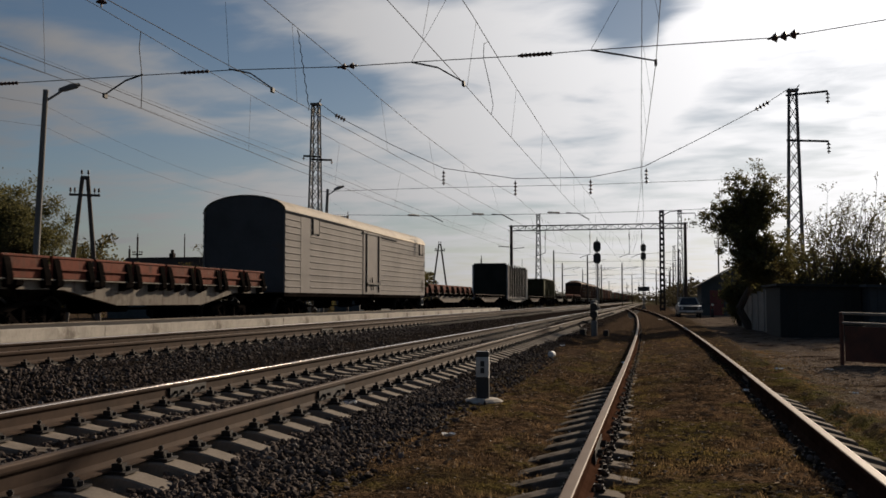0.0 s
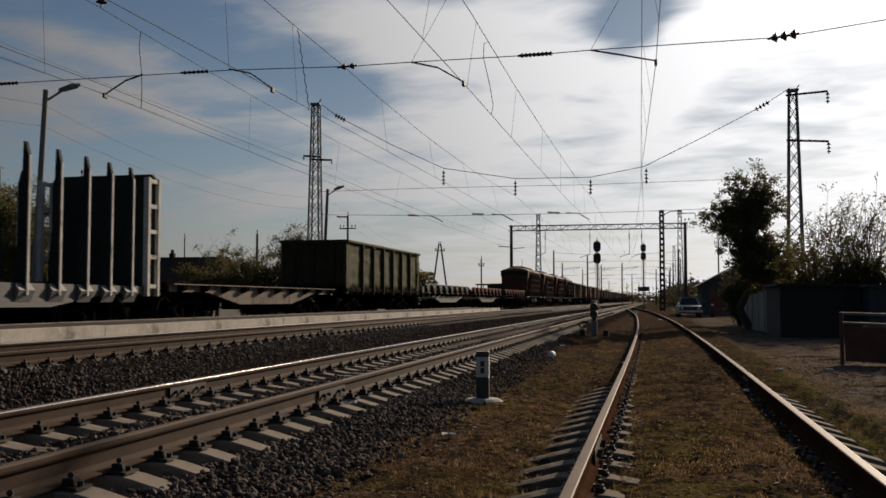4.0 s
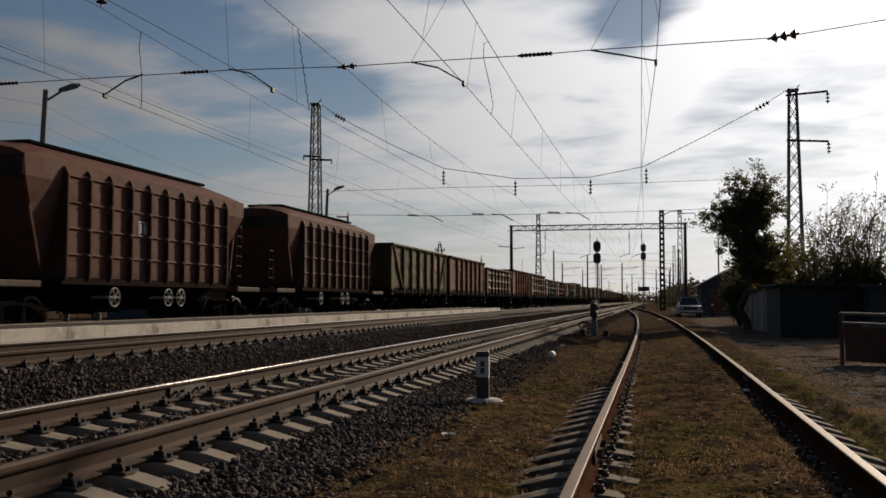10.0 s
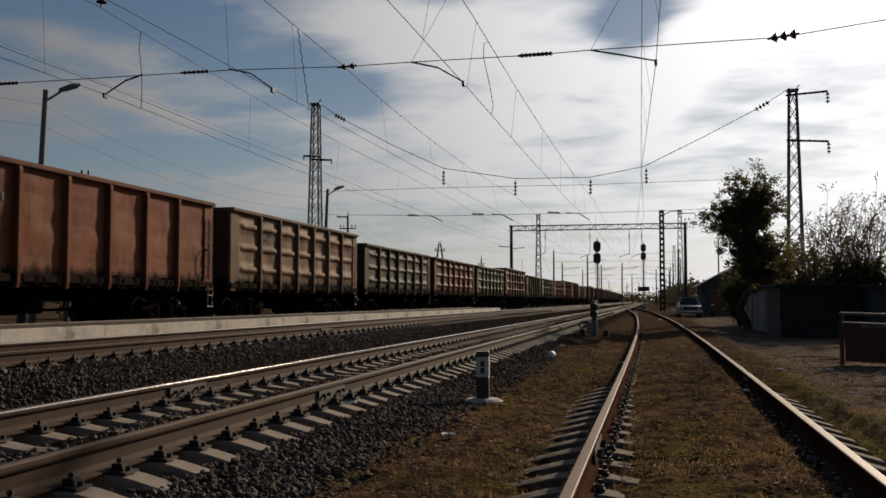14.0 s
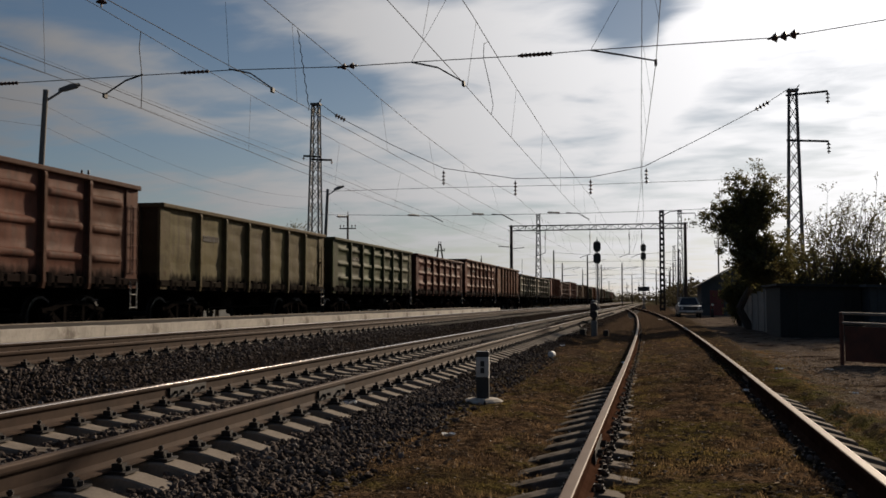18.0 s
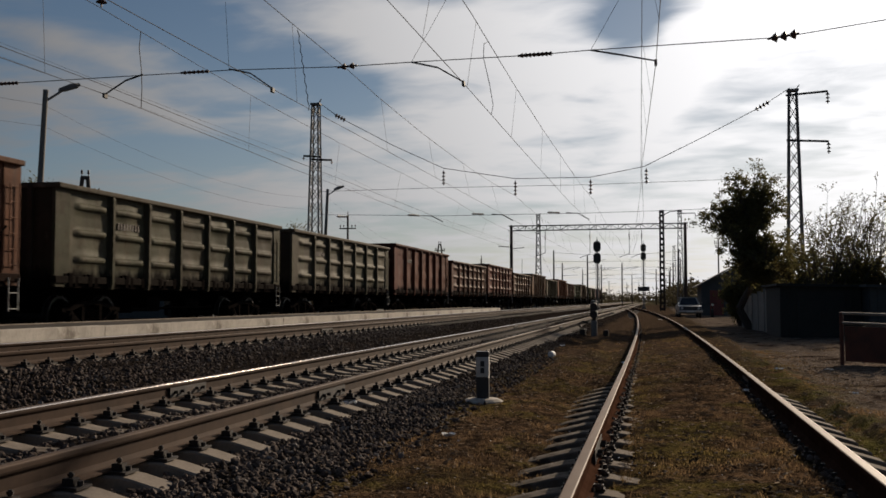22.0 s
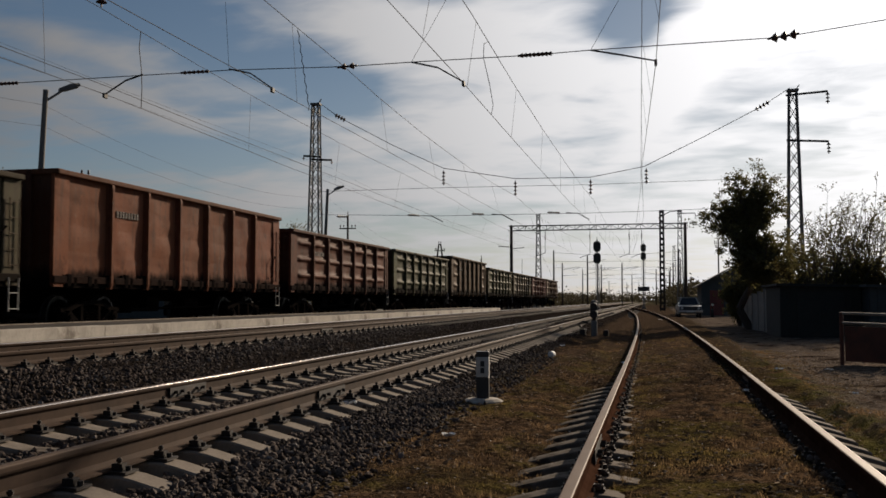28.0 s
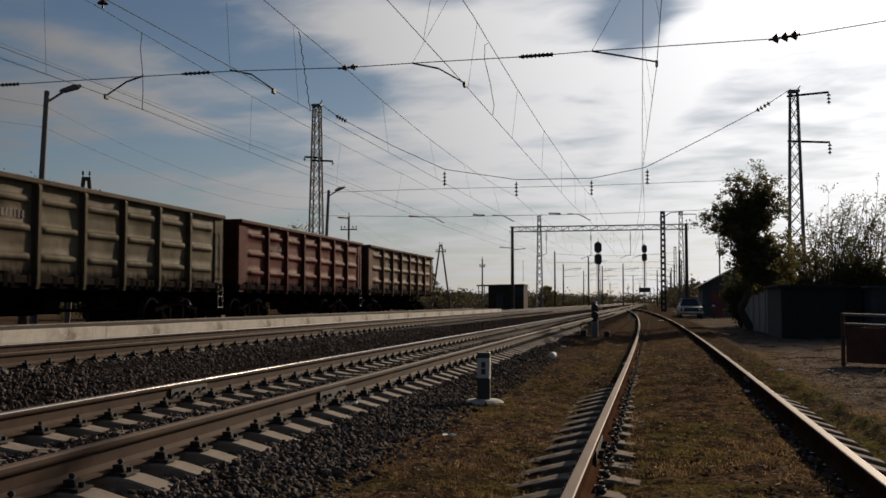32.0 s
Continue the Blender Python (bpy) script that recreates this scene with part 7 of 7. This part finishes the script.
M_SHED_BLUE = surf("faded_blue_sheet_steel", (0.040, 0.048, 0.052), (0.028, 0.033, 0.036), 0.8, scale=1.2, grain=20, c3=(0.05, 0.04, 0.03))
M_RUST = surf("rusty_steel", (0.10, 0.038, 0.026), (0.068, 0.030, 0.022), 0.85, scale=4, grain=40, c3=(0.05, 0.03, 0.02))
M_GLASS = surf("dark_window_glass", (0.02, 0.022, 0.025), (0.03, 0.032, 0.035), 0.08, scale=2, grain=20, bump=0.02, spec=0.6)


def house():
    h = thing("house", "low house with a grey slate gable roof and dark red door", "house", at=(5.6, 80, -0.4))
    for name, b in (("front_wall", (-1.9, 4.2, -0.15, 0.0, 0, 2.55)), ("side_wall", (-1.9, -1.75, 0.0, 7.0, 0, 2.55)), ("back_wall", (-1.9, 4.2, 7.0, 7.15, 0, 2.55)), ("side_wall", (4.05, 4.2, 0.0, 7.0, 0, 2.55))):
        part(name, Mesh().box(*b), M_HOUSE, h)
    part("gable", Mesh().prism([(-1.9, 2.55), (4.2, 2.55), (1.15, 4.15)], -0.15, 0.0), M_HOUSE, h)
    part("roof_slope", Mesh().prism([(-2.35, 2.40), (1.15, 4.28), (1.15, 4.18), (-2.35, 2.30)], -0.6, 7.4), M_ROOF_SLATE, h, "grey slate roof slope")
    part("roof_slope", Mesh().prism([(4.65, 2.40), (1.15, 4.28), (1.15, 4.18), (4.65, 2.30)], -0.6, 7.4), M_ROOF_SLATE, h, "grey slate roof slope")
    d = part("door", Mesh().box(-1.25, -0.2, -0.19, -0.15, 0.05, 2.05, 0.01), M_RED_DOOR, h, "dark red boarded door")
    part("door_handle", Mesh().rod((-0.35, -0.19, 1.0), (-0.35, -0.25, 1.0), 0.02, 6), M_GALV, d)
    w = part("window", Mesh().box(0.6, 1.8, -0.17, -0.14, 0.95, 1.95), M_GLASS, h, "dark window")
    part("window_frame", Mesh().box(0.52, 0.6, -0.19, -0.15, 0.87, 2.03).box(1.8, 1.88, -0.19, -0.15, 0.87, 2.03).box(0.6, 1.8, -0.19, -0.15, 1.95, 2.03).box(0.6, 1.8, -0.19, -0.15, 0.87, 0.95), M_POLE, w)


house()


def concrete_fence():
    f = thing("panel_fence", "grey concrete panel fence beside the dirt road", "fence")
    a, b = Vector((3.89, 45.0, -0.45)), Vector((4.2, 34.7, -0.45))
    n = 6
    ang = math.degrees(math.atan2(b.y - a.y, b.x - a.x))
    L = (b - a).length / n
    for i in range(n + 1):
        p, h = a.lerp(b, i / n), 1.42 + 0.37 * i / n
        post = Mesh().box(-0.07, 0.07, -0.07, 0.07, 0, h + 0.05, 0.012)
        part("fence_post", post, M_FENCE, f).matrix_basis = pose(p.x, p.y, p.z, 0, 0, ang)
        if i < n:
            pane = Mesh().box(0.05, L - 0.05, -0.03, 0.03, 0.0, h, 0.012)
            for k in range(1, 4):
                pane.box(0.07, L - 0.07, -0.042, -0.03, h * k / 4 - 0.03, h * k / 4 + 0.03)
            part("fence_panel", pane, M_FENCE, f).matrix_basis = pose(p.x, p.y, p.z, 0, 0, ang)


concrete_fence()


def sheet_shed(x, y, w, d, h, mat, label):
    s = thing("garage", label, "garage", "sheet steel garages", at=(x, y, -0.45), rz=0)
    n = int(w / 0.25)
    for name, y0 in (("front_wall", 0.0), ("back_wall", d)):
        outline = [(0.0, y0 + 0.02)]
        for i in range(n):
            xa, xb = i * w / n, (i + 1) * w / n
            outline += [(xa, y0 - 0.02), (xb - 0.05, y0 - 0.02), (xb - 0.04, y0 - 0.035), (xb - 0.01, y0 - 0.035)]
        part(name, Mesh().prism(outline + [(w, y0 - 0.02), (w, y0 + 0.02)], 0, h, "z"), mat, s)
    for xx in (0.0, w):
        part("side_wall", Mesh().box(xx - 0.02, xx + 0.02, 0.03, d - 0.03, 0, h), mat, s)
    part("roof", Mesh().prism([(-0.15, h), (w + 0.15, h - 0.05), (w + 0.15, h + 0.02), (-0.15, h + 0.08)], -0.2, d + 0.2), mat, s)
    dr = part("door", Mesh().box(w * 0.2, w * 0.8, -0.07, -0.04, 0.06, h - 0.2, 0.01), mat, s)
    part("hasp", Mesh().box(w * 0.49, w * 0.55, -0.1, -0.07, h * 0.45, h * 0.5), M_STEEL_DARK, dr)
    return s


sheet_shed(3.98, 32.6, 2.42, 4.0, 1.76, M_SHED, "dark green corrugated steel garage in shade")
sheet_shed(6.46, 31.6, 2.8, 4.0, 1.70, M_SHED_BLUE, "faded blue sheet steel garage in shade")


def pipe_fence():
    f = thing("pipe_railing", "rusty steel pipe railing in front of the garages", "railing")
    pts = [(3.45, 19.4), (4.15, 18.6), (5.0, 17.7)]
    for x, y in pts:
        part("post", Mesh().rod((x, y, -0.5), (x, y, 0.62), 0.04, 8), M_RUST, f)
    # rails paler than the rusty posts: their highlight is in the colour
    for z in (0.60, 0.42):
        for a, b in zip(pts, pts[1:]):
            part("rail", Mesh().rod((*a, z), (*b, z - 0.02), 0.025, 8), M_GALV, f, "pale pipe rail with painted highlight")
    for a, b in zip(pts, pts[1:]):
        part("infill_sheet", Mesh().prism([(a[0] + 0.05, a[1] - 0.05), (b[0] - 0.05, b[1] + 0.05), (b[0] - 0.05, b[1] + 0.07), (a[0] + 0.05, a[1] - 0.03)], -0.30, 0.36, "z"), M_RUST, f, "rust-red sheet infill")


pipe_fence()

M_CAR = surf("silver_grey_car_paint", (0.27, 0.275, 0.275), (0.22, 0.225, 0.225), 0.35, scale=2, grain=20, bump=0.02, c3=(0.24, 0.22, 0.20), spot=(0.62, 0.8), spec=0.5)
M_CHROME = surf("dull_chrome", (0.55, 0.55, 0.56), (0.45, 0.45, 0.46), 0.3, 0.9, scale=5, grain=40, bump=0.02)
M_HEADLIGHT = surf("headlight_glass", (0.6, 0.6, 0.58), (0.5, 0.5, 0.48), 0.15, scale=9, grain=40, bump=0.05)


def car():
    c = thing("car", "small silver-grey boxy saloon car parked on the dirt road", "car", at=(2.35, 70.6, -0.37), rz=2)
    hw = 0.76
    lower = [(-2.02, 0.30), (-2.04, 0.58), (-1.98, 0.80), (-0.85, 0.90), (1.05, 0.92), (1.95, 0.86), (2.02, 0.60), (2.0, 0.30)]
    part("body", Mesh().prism(lower, -hw, hw, "x"), M_CAR, c)
    roof = [(-0.85, 0.90), (-0.35, 1.40), (0.85, 1.42), (1.30, 0.92)]
    cab = Mesh()
    cab.v = [(s * (hw - 0.05), y, z) if z < 1 else (s * (hw - 0.27), y, z) for s in (-1, 1) for y, z in roof]
    cab.f = [(0, 1, 2, 3), (7, 6, 5, 4), (0, 4, 5, 1), (2, 6, 7, 3), (3, 7, 4, 0)]
    part("cabin_glass", cab, M_GLASS, c, "dark windscreen and side windows")
    part("roof", Mesh().box(-hw + 0.24, hw - 0.24, -0.42, 0.92, 1.38, 1.44, 0.02), M_CAR, c)
    for s in (-1, 1):
        part("pillar", Mesh().bar((s * (hw - 0.06), -0.88, 0.90), (s * (hw - 0.27), -0.36, 1.42), 0.06, 0.06), M_CAR, c)
        part("pillar", Mesh().bar((s * (hw - 0.06), 1.3, 0.92), (s * (hw - 0.27), 0.86, 1.42), 0.09, 0.09), M_CAR, c)
        part("headlight", Mesh().rod((s * 0.56, -2.0, 0.67), (s * 0.56, -2.075, 0.67), 0.09, 14), M_HEADLIGHT, c, "round headlight")
        part("mirror", Mesh().box(s * 0.88 - 0.07, s * 0.88 + 0.07, -0.62, -0.56, 0.93, 1.03, 0.015), M_BLACK, c)
        for y in (-1.25, 1.2):
            wh = part("wheel", Mesh().disc_wheel([(0.29, -0.08), (0.30, -0.05), (0.30, 0.05), (0.29, 0.08), (0.18, 0.085)], s * 0.70, y, 0.29, 20), M_RUBBER, c, "black tyre")
            part("rim", Mesh().disc_wheel([(0.17, -0.09), (0.17, 0.09), (0.05, 0.095)], s * 0.70, y, 0.29, 14), M_GALV, wh)
    # grille widened and black skirt added to darken the shaded front
    part("grille", Mesh().box(-0.70, 0.70, -2.055, -2.0, 0.53, 0.78, 0.01).box(-0.74, 0.74, -2.05, -2.0, 0.30, 0.39, 0.01), M_BLACK, c)
    part("bumper", Mesh().box(-0.82, 0.82, -2.14, -2.02, 0.40, 0.52, 0.02), M_CHROME, c, "dull chrome bumper")
    part("number_plate", Mesh().box(-0.26, 0.26, -2.155, -2.142, 0.40, 0.51), M_WHITE, c, "blank pale number plate")


car()


def moped():
    s = thing("parked_motorcycle", "dark motorcycle parked by the house", "motorcycle", at=(4.1, 72.5, -0.37))
    for y in (-0.6, 0.6):
        part("wheel", Mesh().disc_wheel([(0.30, -0.05), (0.30, 0.05), (0.22, 0.05), (0.22, -0.05)], 0, y, 0.3, 16), M_RUBBER, s)
    part("tank", Mesh().box(-0.13, 0.13, -0.3, 0.25, 0.62, 0.85, 0.05), M_RED_DOOR, s, "dark red tank")
    part("saddle", Mesh().box(-0.12, 0.12, 0.25, 0.75, 0.66, 0.76, 0.03), M_RUBBER, s)
    part("handlebar", Mesh().rod((-0.33, -0.4, 1.0), (0.33, -0.4, 1.0), 0.02, 6).rod((0, -0.4, 1.0), (0, -0.6, 0.3), 0.03, 6), M_STEEL_DARK, s)
    part("headlamp", Mesh().rod((0, -0.45, 0.9), (0, -0.56, 0.9), 0.09, 12), M_CHROME, s)


moped()

# ---- hut beyond the platform and roofs beyond the goods track ----
M_HUT_BROWN = surf("dark_brown_hut_boards", (0.065, 0.048, 0.042), (0.045, 0.034, 0.03), 0.9, scale=1.2, grain=20, spec=0.05)


def signal_hut():
    h = thing("signal_hut", "dark brown flat-roofed railway hut with an open lean-to", "hut", at=(-19.6, 128, -0.4))
    M_HUT = M_HUT_BROWN
    part("front_wall", Mesh().box(-2.4, 2.4, 0, 0.15, 0, 3.4), M_HUT, h)
    part("back_wall", Mesh().box(-2.4, 2.4, 4.0, 4.15, 0, 3.4), M_HUT, h)
    for x in (-2.4, 2.25):
        part("side_wall", Mesh().box(x, x + 0.15, 0.15, 4.0, 0, 3.4), M_HUT, h)
    part("roof", Mesh().prism([(-4.0, 3.32), (2.5, 3.42), (2.5, 3.58), (-4.0, 3.48)], -0.15, 4.2), M_DARK_END, h)
    for x in (-3.8, -3.0):
        part("canopy_post", Mesh().box(x, x + 0.1, 0, 0.1, 0, 3.4), M_GALV, h)
    # glazed window drawn as a flat blue plate
    part("window", Mesh().box(1.1, 2.2, -0.04, 0.0, 1.9, 3.1, 0.01), M_SHED_BLUE, h, "pale blue window")
    d = part("door", Mesh().box(-1.3, -0.4, -0.05, 0.0, 0.02, 2.1, 0.01), M_DARK_END, h)
    part("door_handle", Mesh().rod((-0.5, -0.05, 1.0), (-0.5, -0.1, 1.0), 0.02, 6), M_GALV, d)
    part("aerial", Mesh().rod((2.2, 1, 3.9), (2.2, 1, 6.8), 0.03, 6), M_STEEL_DARK, h)


signal_hut()


def far_roof(x, y, w, d, h, rise, label):
    b = thing("farmhouse", label, "house", "low houses beyond the goods track", at=(x, y, -0.6))
    part("wall", Mesh().box(-w / 2, w / 2, 0, d, 0, h), M_HOUSE, b)
    part("roof", Mesh().prism([(0 - 0.4, h - 0.1), (d + 0.4, h - 0.1), (d / 2, h + rise)], -w / 2 - 0.4, w / 2 + 0.4, "x"), M_ROOF_BROWN, b)
    part("chimney", Mesh().box(-0.62, -0.22, d / 2 - 0.2, d / 2 + 0.2, h + rise * 0.4, h + rise + 0.32, 0.03).box(-0.53, -0.31, d / 2 - 0.11, d / 2 + 0.11, h + rise + 0.3, h + rise + 0.62, 0.03), M_ROOF_BROWN, b, "sooty stepped chimney")
    for xx in (-w * 0.3, 0.1 * w):
        part("window", Mesh().box(xx, xx + 0.9, -0.03, 0.0, 1.0, 2.1), M_GLASS, b)


far_roof(-38.9, 70, 8.4, 7.0, 2.9, 2.15, "low house with a dark slate roof and chimney")
far_roof(-37, 104, 9.0, 7.0, 2.6, 1.6, "low house with a dark slate roof and chimney")
far_roof(-44, 130, 12.0, 7.0, 2.6, 1.4, "low long house with a dark roof and chimney")


# ---- small litter ----
def litter():
    rng = random.Random(5)
    for i, (x, y, s) in enumerate(((-1.75, 8.2, 0.05), (-0.5, 17.2, 0.06), (1.9, 16.0, 0.06), (2.45, 13.0, 0.05), (1.05, 12.0, 0.03), (-2.3, 24.5, 0.06), (2.9, 17.5, 0.05), (0.3, 55, 0.12), (3.1, 14.0, 0.05), (3.3, 12.2, 0.05))):
        m = Mesh()
        n = 5
        for a in range(n):
            for b in range(n):
                m.v.append(((a - 2) * s * 0.6, (b - 2) * s * 0.45, 0.03 + rng.uniform(-0.012, 0.02)))
        for a in range(n - 1):
            for b in range(n - 1):
                m.f.append((a * n + b, a * n + n + b, a * n + n + b + 1, a * n + b + 1))
        o = single("paper_scrap", m, M_PAPER, "crumpled scrap of white paper on the ground", "litter", "scraps of litter", at=(x, y, ground_z(x, y)))
        o.rotation_euler = (0, 0, rng.uniform(0, 3))
    b = thing("plastic_bottle", "crushed clear plastic bottle on the ballast edge", "bottle", "scraps of litter", at=(-2.12, 20.34, ground_z(-2.12, 20.34) + 0.07), rz=80)
    part("bottle", Mesh().rod((-0.12, 0, 0), (-0.09, 0, 0), 0.045, 12, r2=0.068).rod((-0.09, 0, 0), (0.06, 0, 0), 0.068, 12, cap=False).rod((0.06, 0, 0), (0.13, 0, 0), 0.068, 12, r2=0.015), M_PAPER, b)
    part("cap", Mesh().rod((0.13, 0, 0), (0.15, 0, 0), 0.016, 10), M_WHITE, b)
    ring = Mesh()
    pts = [(0.055 * math.cos(t * math.pi / 6), 0.055 * math.sin(t * math.pi / 6), 0.02 + 0.012 * math.sin(t)) for t in range(10)]
    ring.line(pts, 0.012, 6)
    single("plastic_ring", ring, M_PAPER, "broken white plastic ring lying on a sleeper", "litter", "scraps of litter", at=(-2.95, 9.15, -0.19))
    chips = Mesh()                                 # chips and broken glass in the turf, white in place of glints
    for _ in range(420):
        x, y = rng.uniform(-2.3, 4.2), 4.0 + 22 * rng.random() ** 1.5
        r, z = rng.uniform(0.004, 0.011), ground_z(x, y) + 0.012
        o = len(chips.v)
        chips.v += [(x - r, y, z), (x, y - r, z + rng.uniform(0, r)), (x + r * 1.3, y, z + r * 0.5), (x, y + r, z + rng.uniform(0, r)), (x, y, z + r)]
        chips.f += [(o, o + 1, o + 4), (o + 1, o + 2, o + 4), (o + 2, o + 3, o + 4), (o + 3, o, o + 4), (o + 3, o + 2, o + 1, o)]
    single("pale_chips", chips, M_PAPER, "stone chips and broken glass, whitened as painted glints", "stone chips", kind="stuff")


litter()


# ---- movement ----
def motions():
    for w, yc in TRAIN:
        walk(w, [(t, pose(C_X, yc - SPEED * t, C_Z)) for t in (0.0, 8.0, 16.0, 24.0, 32.0)])


motions()
